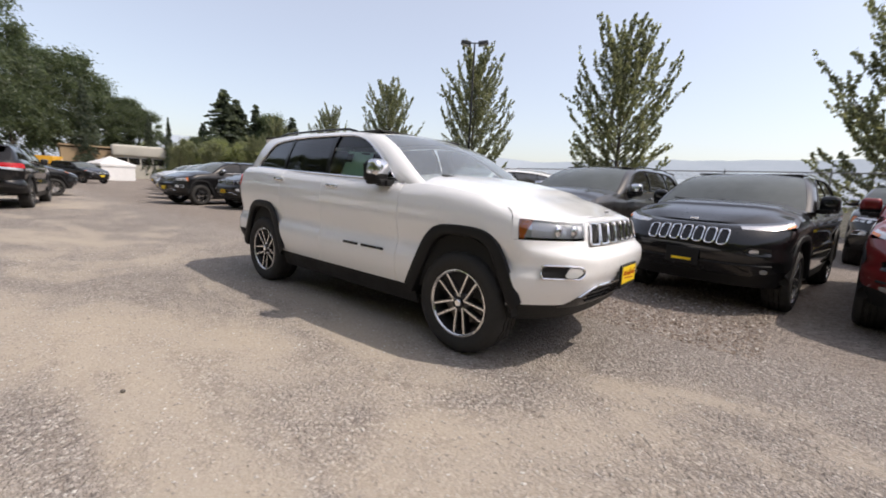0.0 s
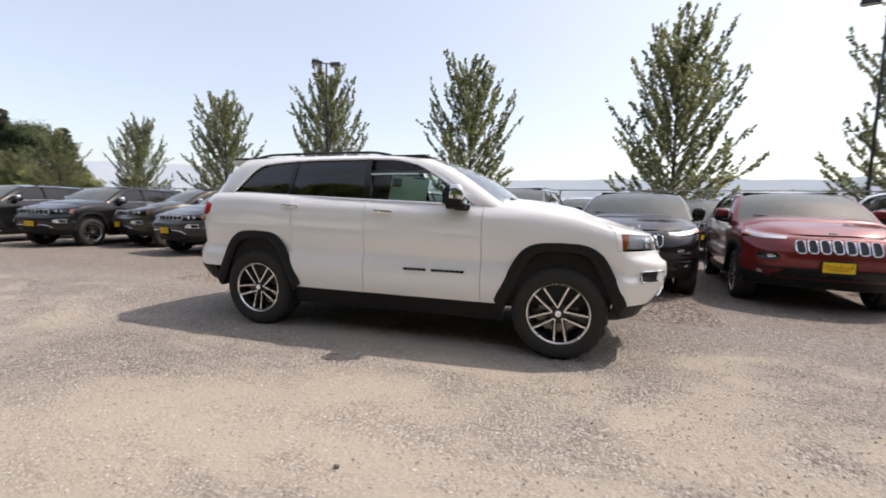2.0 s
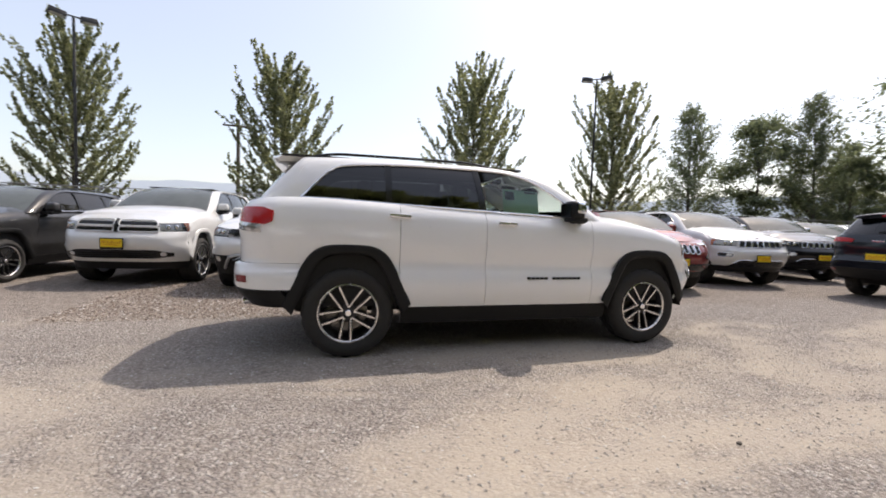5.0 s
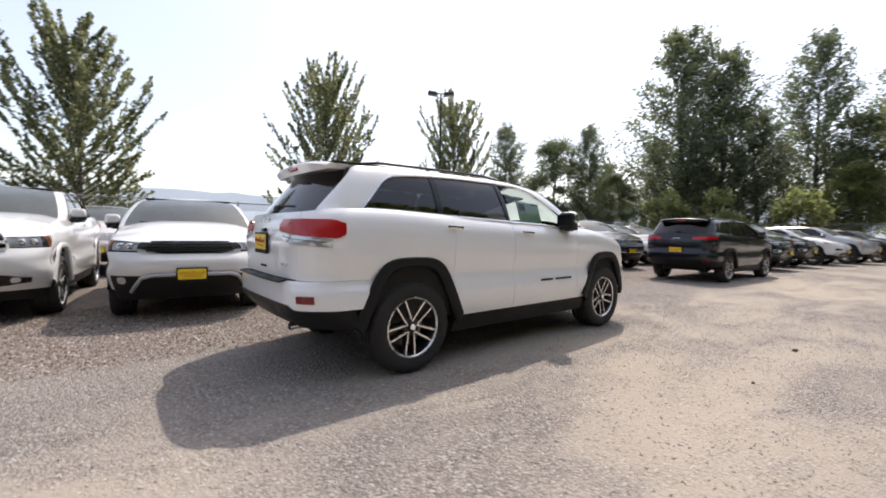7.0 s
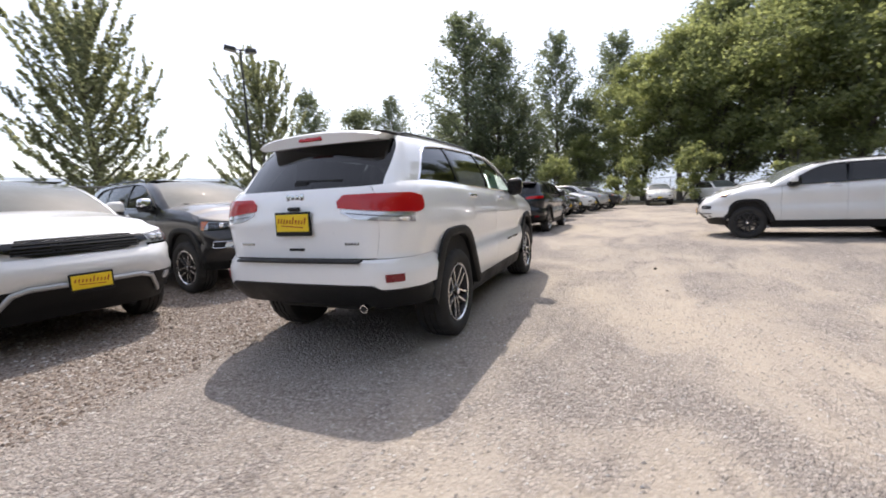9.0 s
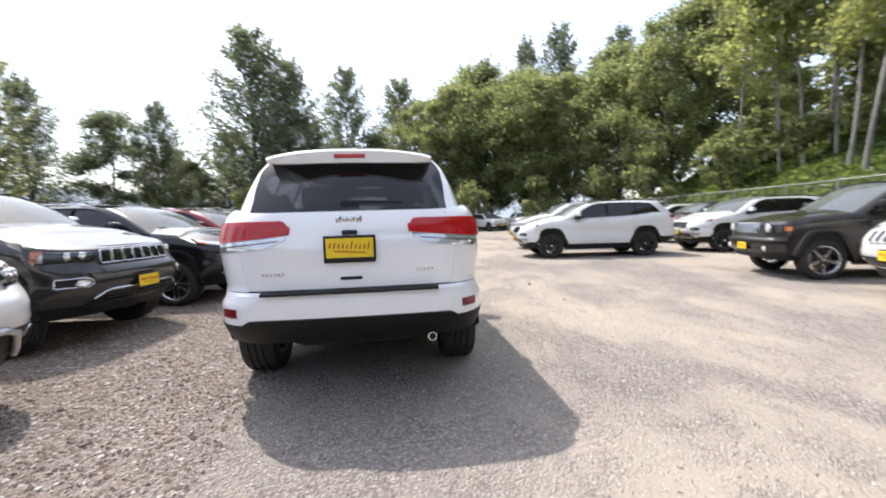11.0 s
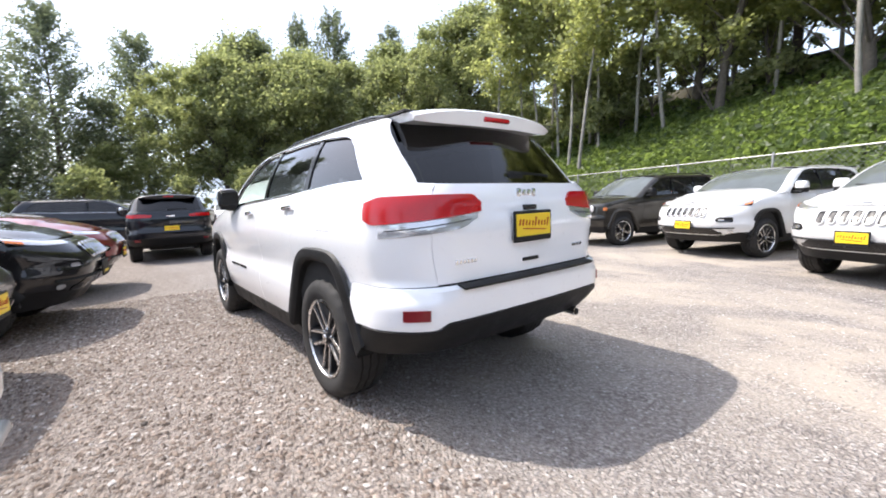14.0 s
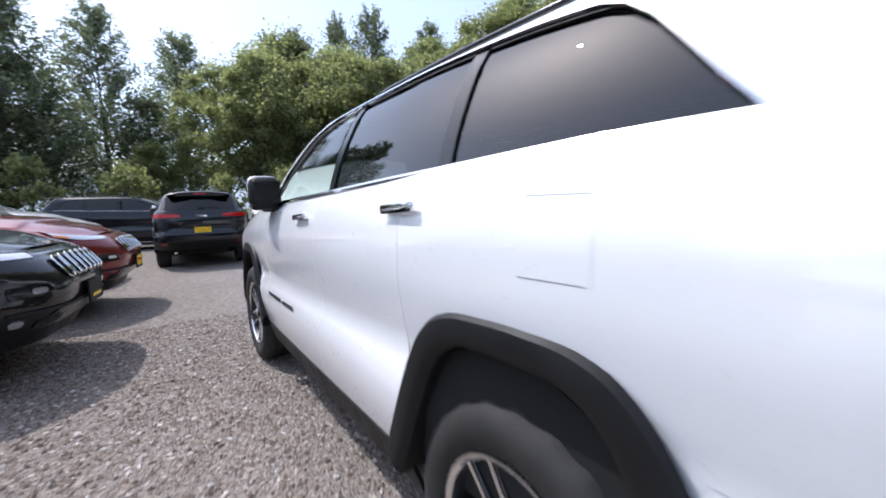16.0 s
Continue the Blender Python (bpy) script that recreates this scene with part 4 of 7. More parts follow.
def large_stern(car, s, S, colour, back, N):
    E = S.end
    part("bumper_step_pad", sheet("bumper_step_pad", np.array([[Vector(back(np.array(E + u), np.array(s["rb_top"]))) + Vector((0.012 - 0.062 * k, 0, 0.006 - 0.012 * k * k)) for k in (0, 0.35, 0.7, 1)] for u in np.linspace(-0.62, 0.62, N(36))]), 0.012), PLASTIC, car, "ribbed black bumper step pad")
    m = Matrix.Translation(Vector(back(np.array(E), np.array(1.045))) + Vector((-0.012, 0, 0))) @ Matrix.Rotation(radians(180), 4, "Z")
    plate_on(car, m)
    part("plate_lamp_cover", slab((0.035, 0.10, 0.03), 0.01, 2, Matrix.Translation(Vector(back(np.array(E), np.array(1.152))) + Vector((-0.006, 0, 0)))), TRIM, car)
    part("tailgate_grip", slab((0.012, 0.14, 0.02), 0.004, 1, Matrix.Translation(Vector(back(np.array(E), np.array(0.855))) + Vector((-0.002, 0, 0)))), PLASTIC, car)
    # badge and model marks as plain bright blocks
    bm, bm2 = bmesh.new(), bmesh.new()
    for i in range(4):
        q = Vector(back(np.array(E - 0.075 + 0.048 * i), np.array(1.235)))
        b = slab((0.012, 0.036, 0.05 if i in (0, 3) else 0.036), 0.009, 2, Matrix.Translation(q + Vector((-0.004, 0, 0))))
        me = bpy.data.meshes.new("t")
        b.to_mesh(me)
        b.free()
        bm.from_mesh(me)
        bpy.data.meshes.remove(me)
    part("tailgate_badge", bm, CHROME, car, "bright badge in plain blocks")
    for side in (1, -1):
        for i in range(6 if side > 0 else 5):
            q = Vector(back(np.array(E - side * (0.46 + 0.026 * i)), np.array(0.895)))
            b = slab((0.005, 0.018, 0.020), 0.002, 1, Matrix.Translation(q + Vector((-0.003, 0, 0))))
            me = bpy.data.meshes.new("t")
            b.to_mesh(me)
            b.free()
            bm2.from_mesh(me)
            bpy.data.meshes.remove(me)
        part("model_badge", bm2, CHROME, car, "model mark in plain blocks")
        bm2 = bmesh.new()
    for side in (1, -1):
        u = E - side * 0.83
        P = np.array([[Vector(back(np.array(u + a), np.array(z))) for z in np.linspace(0.628, 0.682, 4)] for a in np.linspace(-0.068, 0.068, 10)])
        part("bumper_reflector", sheet("bumper_reflector", P, 0.006, 0.006), REFLECTOR, car, "dark red bumper reflector")
    tip = tube_mesh("exhaust_tip", [(-2.06, -0.52, 0.425), (-2.26, -0.52, 0.43), (-2.325, -0.52, 0.425)], [0.027, 0.029, 0.031], 16)
    part("exhaust_tip", tip, CHROME, car, "chrome exhaust tip")
    part("exhaust_mouth", tube_mesh("exhaust_mouth", [(-2.32, -0.52, 0.4255), (-2.328, -0.52, 0.425)], 0.024, 14), LINER, car)
    part("muffler", slab((0.30, 0.8, 0.12), 0.05, 3, pose(-2.02, 0, 0.42)), LINER, car)


LARGE_SUV = dict(
    xf=[(0.25, 2.10), (0.38, 2.17), (0.50, 2.25), (0.60, 2.30), (0.78, 2.335), (0.90, 2.325), (0.97, 2.27), (1.02, 2.25), (1.18, 2.225), (1.25, 2.195), (1.29, 2.13)],
    xr=[(0.25, -2.18), (0.42, -2.27), (0.52, -2.36), (0.60, -2.405), (0.72, -2.41), (0.775, -2.405), (0.79, -2.36), (0.95, -2.36), (1.06, -2.37), (1.12, -2.355), (1.20, -2.345), (1.29, -2.30)],
    w=[(0.25, 0.86), (0.40, 0.912), (0.52, 0.945), (0.60, 0.956), (0.68, 0.955), (0.705, 0.948), (0.757, 0.920), (0.78, 0.918), (0.86, 0.932), (1.00, 0.95), (1.10, 0.948), (1.20, 0.925), (1.26, 0.895), (1.29, 0.86)],
    rim=[(2.25, 1.045), (2.05, 1.075), (1.88, 1.105), (1.6, 1.16), (1.2, 1.212), (0.85, 1.232), (0.5, 1.243), (-0.25, 1.268), (-1.0, 1.295), (-1.8, 1.325), (-2.1, 1.318), (-2.33, 1.29)],
    rf=(0.40, 0.46), rr=(0.34, 0.34), nom=(2.25, -2.33, 0.945), taper=(0.045, 0.05), w_belt=0.90,
    wb=2.915, track=0.915, wheel=(0.382, 0.258, 0.25), arch=0.46, flare=0.072, flare_deg=4, flare_mat=PLASTIC, sill=0.422, cover_lo=0.468, cover_rise=-0.0, lip_h=0.125,
    doors=(0.82, -0.265, -1.04), bump=(1.885, 0.90), rbump=(-1.99, 0.785), quarter_lo=0.60, rcover_lo=0.575, rcover_rise=0.035, rlow=0.432, rb_top=0.782, clad=0.004,
    lamp_z=(0.905, 1.012), lamp_u=0.93, lamp_u0=0.545, lamp_cut=0.065, nose_bow=0.10, lamps=large_lamps, tails=large_tails, face=large_face, stern=large_stern,
    grille_u=0.53, grille_lo=0.862, grille_hi=1.018, grille_back=None, lattice=True, nose_mat=None, plate_z=0.64,
    tail_x=-2.035, tail_in=0.405, tail_z=(1.095, 1.232), rib_mat=REDLENS, gate_y=0.72, gate_lo=0.792,
    handles=[(-0.07, 1.157), (-1.045, 1.192)], mirror=(0.60, 1.27), mirror_mat=CHROME, mirror_label="chrome door mirror cap", chrome=True, crown=0.065,
    wg=[(1.0, 0.89), (1.20, 0.872), (1.25, 0.868), (1.30, 0.857), (1.40, 0.828), (1.55, 0.765), (1.62, 0.725), (1.67, 0.68), (1.72, 0.60), (1.9, 0.4)],
    xws=[(1.0, 1.40), (1.15, 1.14), (1.25, 0.97), (1.385, 0.775), (1.514, 0.58), (1.62, 0.365), (1.68, 0.18), (1.75, -0.10), (1.9, -0.6)],
    xrg=[(1.0, -2.34), (1.20, -2.25), (1.28, -2.20), (1.45, -2.055), (1.62, -1.905), (1.70, -1.84), (1.9, -1.62)],
    roofrim=[(0.4, 1.59), (0.17, 1.648), (-0.05, 1.68), (-0.3, 1.697), (-0.8, 1.702), (-1.4, 1.702), (-1.8, 1.695), (-2.05, 1.686), (-2.3, 1.66)],
    wtop=[(0.74, 1.235), (0.62, 1.33), (0.40, 1.478), (0.16, 1.60), (-0.09, 1.65), (-0.40, 1.66), (-0.77, 1.66), (-1.2, 1.648), (-1.54, 1.615), (-1.65, 1.55), (-1.77, 1.42), (-1.86, 1.325)],
    win=(-1.86, 0.73), a_round=(0.17, 0.07), d_round_x=[(1.2, 0.20), (1.32, 0.19), (1.5, 0.13), (1.62, 0.08), (1.9, 0.07)], d_round_y=[(1.2, 0.12), (1.32, 0.115), (1.5, 0.065), (1.62, 0.035), (1.9, 0.035)], boat=0.10, rim_f=1.235, rim_r=1.30,
    panes=[(-1.845, -1.135, TINTED, "quarter_window"), (-1.12, -0.30, TINTED, "rear_door_window"), (-0.25, 0.66, CLEAR, "front_door_window")],
    pillars=[(-1.127, -0.02), (-0.275, -0.12)], rails=(-1.75, -0.15), rail_mat=TRIM, roof_x=(0.17, -1.98), roof_crown=0.05, ws_bow=0.14,
    shield_mat=SHIELD, shield_label="clear windscreen", gate_glass=(1.285, 1.66), rear_glass=REAR_TINT, spoiler=0.14, spoiler_drop=0.018, seat_x=-0.05, rear_cover_mat=None, top_trim=CHROME,
)


def scaled(base, fx, fz, **over):
    """Another make from the measures of a first one, stretched in length and height."""
    s = dict(base)
    for k in ("xf", "xr"):
        s[k] = [(z, x * fx) for z, x in base[k]]
    for k in ("xws", "xrg"):
        s[k] = [(z * fz, x * fx) for z, x in base[k]]
    for k in ("rim", "roofrim", "wtop"):
        s[k] = [(x * fx, z * fz) for x, z in base[k]]
    s["wg"] = [(z * fz, w) for z, w in base["wg"]]
    s["nom"] = (base["nom"][0] * fx, base["nom"][1] * fx, base["nom"][2])
    for k in ("doors", "win", "rails", "roof_x"):
        s[k] = tuple(v * fx for v in base[k])
    s["panes"] = [(a * fx, b * fx, DARKPANE, n) for a, b, m, n in base["panes"]]
    s["pillars"] = [(x * fx, k) for x, k in base["pillars"]]
    s["handles"] = [(x * fx, z * fz) for x, z in base["handles"]]
    s["mirror"] = (base["mirror"][0] * fx, base["mirror"][1] * fz)
    s["gate_glass"] = tuple(v * fz for v in base["gate_glass"])
    s["tail_z"] = tuple(v * fz for v in base["tail_z"])
    s["rim_f"], s["rim_r"] = base["rim_f"] * fz, base["rim_r"] * fz
    s["bump"] = (base["bump"][0] * fx, base["bump"][1] * fz)
    s["rbump"] = (base["rbump"][0] * fx, base["rbump"][1])
    s["tail_x"] = base["tail_x"] * fx
    s["shield_mat"], s["shield_label"], s["lattice"], s["top_trim"] = DUSTY, "dusty windscreen", False, None
    s.update(over)
    return s


def simple_stern(car, s, S, colour, back, N):
    E = S.end
    m = Matrix.Translation(Vector(back(np.array(E), np.array(s["rplate_z"]))) + Vector((-0.015, 0, 0))) @ Matrix.Rotation(radians(180), 4, "Z")
    plate_on(car, m)
    bm = bmesh.new()
    for i in range(4):
        q = Vector(back(np.array(E - 0.075 + 0.05 * i), np.array(s["rplate_z"] + 0.3)))
        b = slab((0.008, 0.034, 0.034), 0.004, 1, Matrix.Translation(q))
        me = bpy.data.meshes.new("t")
        b.to_mesh(me)
        b.free()
        bm.from_mesh(me)
        bpy.data.meshes.remove(me)
    part("tailgate_badge", bm, CHROME, car, "bright badge in plain blocks")
    for side in (1, -1):
        P = np.array([[Vector(back(np.array(E - side * 0.72 + a), np.array(z))) for z in np.linspace(0.52, 0.57, 3)] for a in np.linspace(-0.07, 0.07, 8)])
        part("bumper_reflector", sheet("bumper_reflector", P, 0.006, 0.008), REFLECTOR, car)


def mid_lamps(car, s, S, side, colour, N):
    u0, u1 = s["lamp_u0"], S.ux(s["bump"][0] + 0.012)
    rim = lambda u: S.rim(S.xn(u))  # noqa: E731
    hi = lambda u: rim(u) - 0.020  # noqa: E731
    lo = lambda u: rim(u) - 0.052 - 0.016 * step(u0, u0 + 0.3, np.abs(u))  # noqa: E731
    P = S.patch(side * u0, side * u1, lo, hi, N(24), 6)
    lamp = part("daytime_lamp", sheet("daytime_lamp", P, 0.012, 0.003), REVERSE, car, "slim daytime running lamp")
    P = S.patch(side * (u1 - 0.16), side * (u1 - 0.005), lo, lambda u: lo(u) + 0.024, 10, 3)
    part("indicator", sheet("indicator", P, 0.003, 0.008), AMBER, lamp)
    P = S.patch(side * (u0 - 0.02), side * u1, lambda u: hi(u) + 0.003, rim, N(22), 3)
    part("wing_edge", sheet("wing_edge", P, 0.04), colour, car)
    ring = rounded(side * 0.70, 0.70, 0.24, 0.085, 0.035, slant=side * 0.2)
    low = part("headlamp", fill_on("headlamp", S, ring, 0.012), TRIM, car, "low headlamp in a dark pocket")
    part("headlamp_lens", fill_on("headlamp_lens", S, rounded(side * 0.66, 0.70, 0.085, 0.045, 0.02), 0.018), REVERSE, low)
    part("fog_lamp", fill_on("fog_lamp", S, rounded(side * 0.74, 0.50, 0.07, 0.045, 0.02), 0.016), REVERSE, car)


def mid_face(car, s, S, colour, N):
    rz = float(S.rim(2.2))
    slots(car, S, 7, 0.118, 0.088, 0.15, rz - 0.135, 0.0085, s.get("slot_mat", CHROME), TRIM, bow=0.012, mesh=False, r=0.03, off=0.02)
    P = S.patch(-0.62, 0.62, 0.44, lambda u: 0.555 - 0.07 * step(0.45, 0.6, np.abs(u)), N(40), 5)
    part("lower_intake", sheet("lower_intake", P, 0.01, 0.008), TRIM, car, "black lower grille")
    path = [S.on(u, 0.56 - 0.0 * abs(u), 0.010) for u in np.linspace(-0.8, 0.8, 30)]
    part("bumper_strip", tube_mesh("bumper_strip", path, 0.012, 6), PLASTIC, car)
    plate_on(car, Matrix.Translation(S.on(0.0, s["plate_z"], 0.03)))
    hood_mark(car, S)


def mid_tails(car, s, S, side, colour, N):
    ua, ub = S.ux(s["tail_x"]), S.end - s["tail_in"]
    z0, z1 = s["tail_z"]
    P = S.patch(side * ua, side * ub, lambda u: z0 + 0.02 * step(ua + 0.15, ua, np.abs(u)), lambda u: z1 - 0.02 * step(ub - 0.2, ub, np.abs(u)), N(26), 5)
    part("tail_lamp", sheet("tail_lamp", P, 0.015, 0.010), REDLENS, car, "slim red tail lamp")


MID_SUV = scaled(
    LARGE_SUV, 0.975, 0.935,
    xf=[(0.25, 2.05), (0.38, 2.12), (0.50, 2.22), (0.62, 2.27), (0.80, 2.275), (0.92, 2.255), (1.05, 2.21), (1.18, 2.15), (1.26, 2.08), (1.29, 2.0)],
    rim=[(2.20, 0.965), (2.0, 1.0), (1.8, 1.035), (1.5, 1.08), (1.1, 1.12), (0.8, 1.135), (0.4, 1.145), (-0.25, 1.165), (-1.0, 1.195), (-1.75, 1.245), (-2.05, 1.245), (-2.28, 1.215)],
    wb=2.70, track=0.875, wheel=(0.352, 0.235, 0.23), arch=0.425, flare=0.055, sill=0.40, nom=(2.19, -2.27, 0.90), rf=(0.48, 0.52), w=[(z, y * 0.965) for z, y in LARGE_SUV["w"]],
    lamps=mid_lamps, face=mid_face, tails=mid_tails, stern=simple_stern, lamp_u0=0.50, lamp_z=(0.90, 0.97), bump=(1.78, 0.93), cover_lo=0.42, cover_rise=0.06,
    grille_u=0.0, grille_lo=0.9, plate_z=0.60, rplate_z=0.80, tail_z=(1.075, 1.155), tail_in=0.40, gate_lo=0.72, rb_top=0.7, rbump=(-1.93, 0.70), rcover_lo=0.56, rear_cover_mat=None,
    tail_x=-2.03, mirror_mat=None, mirror_label="", rail_mat=CHROME, chrome=False, doors=(0.78, -0.25, -0.98), bulge=0.03, lamp_u=0.75, quarter_lo=0.58,
)
TRAIL = dict(MID_SUV, slot_mat=TRIM, rail_mat=TRIM)
PLAIN = dict(MID_SUV, slot_mat=WHITE_DUSTY)
LARGE_SUV_LOT = dict(scaled(LARGE_SUV, 1.0, 1.0), rails=LARGE_SUV["rails"], panes=[(a, b, DARKPANE, n) for a, b, m, n in LARGE_SUV["panes"]])
SMALL_SUV = scaled(LARGE_SUV, 0.925, 0.935, wb=2.64, track=0.86, wheel=(0.35, 0.235, 0.22), arch=0.425, flare=0.06, sill=0.40, stern=simple_stern, rplate_z=0.85, mirror_mat=None, mirror_label="",
                 w=[(z, y * 0.95) for z, y in LARGE_SUV["w"]], lamp_z=(0.85, 0.95), grille_lo=0.83, grille_hi=0.955, bump=(1.72, 0.84), rbump=(-1.84, 0.72), gate_lo=0.74, rb_top=0.72, plate_z=0.60, nom=(2.08, -2.155, 0.90))


def long_face(car, s, S, colour, N):
    z0, z1 = s["grille_lo"], s["grille_hi"]
    P = S.patch(-0.60, 0.60, lambda u: z0 + 0.03 * step(0.3, 0.6, np.abs(u)), lambda u: S.rim(S.xn(u)) - 0.03, N(40), 6)
    g = part("grille", sheet("grille", P, 0.01, 0.002), TRIM, car, "black grille with a body-coloured cross bar")
    for k in (-1, 1):
        for sgn in (-1, 1):
            ring = rounded(sgn * 0.315, (z0 + z1) / 2 + k * 0.048, 0.56, 0.082, 0.03)
            part("grille_opening", tube_mesh("grille_opening", ring_on(S, ring, 0.016), 0.013, 6, True), colour, g)
    part("cross_bar", tube_mesh("cross_bar", [S.on(0.0, z, 0.022) for z in np.linspace(z0 + 0.01, z1 + 0.0, 6)], 0.022, 8), TRIM, g)
    low = part("lower_intake", sheet("lower_intake", S.patch(-0.80, 0.80, lambda u: 0.46 + 0.03 * step(0.5, 0.8, np.abs(u)), lambda u: 0.60 - 0.05 * step(0.5, 0.8, np.abs(u)), N(40), 5), 0.01, 0.006), TRIM, car, "black lower grille")
    for z in (0.50, 0.535, 0.57):
        part("intake_bar", tube_mesh("intake_bar", [S.on(u, z, 0.01) for u in np.linspace(-0.6, 0.6, 16)], 0.008, 5), PLASTIC, low)
    for side in (1, -1):
        part("fog_lamp", fill_on("fog_lamp", S, rounded(side * 0.66, 0.535, 0.08, 0.06, 0.028), 0.016), CLEARLENS, car)
    plate_on(car, Matrix.Translation(S.on(0.0, s["plate_z"], 0.03)))


LONG_SUV = scaled(LARGE_SUV, 1.065, 1.02, wb=3.04, track=0.905, wheel=(0.39, 0.28, 0.26), arch=0.45, flare=0.03, flare_mat=None, face=long_face, stern=simple_stern, rplate_z=0.95, lamp_mat=TRIM,
                 lamp_z=(0.90, 1.02), grille_u=0.6, grille_lo=0.875, grille_hi=1.05, nom=(2.40, -2.48, 0.945), bump=(2.0, 0.895), mirror_mat=None, mirror_label="", plate_z=0.70, cover_lo=0.40, chrome=False, rails=None, lamp_u0=0.62, shield_label="dark windscreen")


def crossover_face(car, s, S, colour, N):
    z0, z1 = s["grille_lo"], s["grille_hi"]
    P = S.patch(-0.58, 0.58, lambda u: z0 + 0.06 * step(0.3, 0.58, np.abs(u)), lambda u: S.rim(S.xn(u)) - 0.02, N(40), 6)
    g = part("grille", sheet("grille", P, 0.01, 0.004), TRIM, car, "black mesh grille")
    for z in np.linspace(z0 + 0.03, z1 - 0.02, 5):
        part("grille_bar", tube_mesh("grille_bar", [S.on(u, z, 0.010) for u in np.linspace(-0.48, 0.48, 16)], 0.008, 5), PLASTIC, g)
    part("lower_intake", sheet("lower_intake", S.patch(-0.9, 0.9, lambda u: 0.40 + 0 * u, lambda u: 0.585 + 0 * u, N(40), 5), 0.01, 0.008), PLASTIC, car, "black lower bumper")
    path = [S.on(u, z, 0.03) for u, z in ((-0.66, 0.40), (-0.62, 0.45), (-0.52, 0.57), (-0.42, 0.60))] + [S.on(u, 0.60, 0.03) for u in np.linspace(-0.3, 0.3, 8)] + [S.on(u, z, 0.03) for u, z in ((0.42, 0.60), (0.52, 0.57), (0.62, 0.45), (0.66, 0.40))]
    part("bumper_hoop", tube_mesh("bumper_hoop", path, 0.024, 8), SILVER, car, "silver bumper hoop")
    for side in (1, -1):
        part("fog_lamp", fill_on("fog_lamp", S, rounded(side * 0.74, 0.53, 0.10, 0.08, 0.035), 0.016), CLEARLENS, car)
    plate_on(car, Matrix.Translation(S.on(0.0, s["plate_z"], 0.05)))


CROSSOVER = scaled(LARGE_SUV, 1.02, 0.955, wb=2.89, track=0.87, wheel=(0.355, 0.25, 0.225), arch=0.415, flare=0.05, sill=0.40, face=crossover_face, stern=simple_stern, rplate_z=0.95, lamp_mat=TRIM,
                 w=[(z, y * 0.955) for z, y in LARGE_SUV["w"]], lamp_z=(0.87, 0.985), grille_u=0.58, grille_lo=0.845, grille_hi=1.0, nom=(2.295, -2.375, 0.90), bump=(1.90, 0.86), mirror_mat=None, mirror_label="", plate_z=0.61, cover_lo=0.40, rail_mat=SILVER,
                 chrome=False, lamp_u0=0.58, rf=(0.36, 0.40))


def boxy_lamps(car, s, S, side, colour, N):
    z = s["lamp_c"]
    c = S.on(side * 0.62, z, 0.004)
    bm = bmesh.new()
    bmesh.ops.create_uvsphere(bm, u_segments=18, v_segments=10, radius=0.088)
    bm.transform(Matrix.Translation(c) @ Matrix.Diagonal((0.35, 1, 1, 1)))
    lamp = part("headlamp", bm, CLEARLENS, car, "round clear headlamp")
    ring = [c + Vector((0.012, 0.093 * math.cos(a), 0.093 * math.sin(a))) for a in np.linspace(0, 2 * math.pi, 20, endpoint=False)]
    part("lamp_ring", tube_mesh("lamp_ring", ring, 0.008, 6, True), TRIM, lamp)
    u1 = S.ux(s["bump"][0] + 0.01)
    P = S.patch(side * (u1 - 0.16), side * u1, z - 0.05, z + 0.02, 8, 3)
    part("indicator", sheet("indicator", P, 0.01, 0.006), AMBER, car, "amber indicator")
    P = S.patch(side * 0.3, side * (u1 + 0.004), s["bump"][1] + 0.004, lambda u: S.rim(S.xn(u)), N(22), 6)
    part("front_wing_corner", sheet("front_wing_corner", P, 0.012), colour, car)


def boxy_face(car, s, S, colour, N):
    slots(car, S, 7, 0.112, 0.082, 0.17, s["lamp_c"] - 0.005, 0.008, CHROME, TRIM, mesh=False, r=0.03)
    part("bumper_bar", tube_mesh("bumper_bar", [S.on(u, 0.66, 0.012) for u in np.linspace(-1.0, 1.0, 40)], 0.028, 8, flat=1.4), PLASTIC, car, "black bumper bar")
    part("lower_intake", sheet("lower_intake", S.patch(-0.55, 0.55, lambda u: 0.44 + 0 * u, lambda u: 0.56 + 0 * u, N(30), 5), 0.01, 0.008), TRIM, car)
    for side in (1, -1):
        c = S.on(side * 0.62, 0.535, 0.02)
        bm = bmesh.new()
        bmesh.ops.create_uvsphere(bm, u_segments=14, v_segments=8, radius=0.05)
        bm.transform(Matrix.Translation(c) @ Matrix.Diagonal((0.4, 1, 1, 1)))
        part("fog_lamp", bm, CLEARLENS, car)
    plate_on(car, Matrix.Translation(S.on(0.0, 0.55, 0.03)))
    hood_mark(car, S)


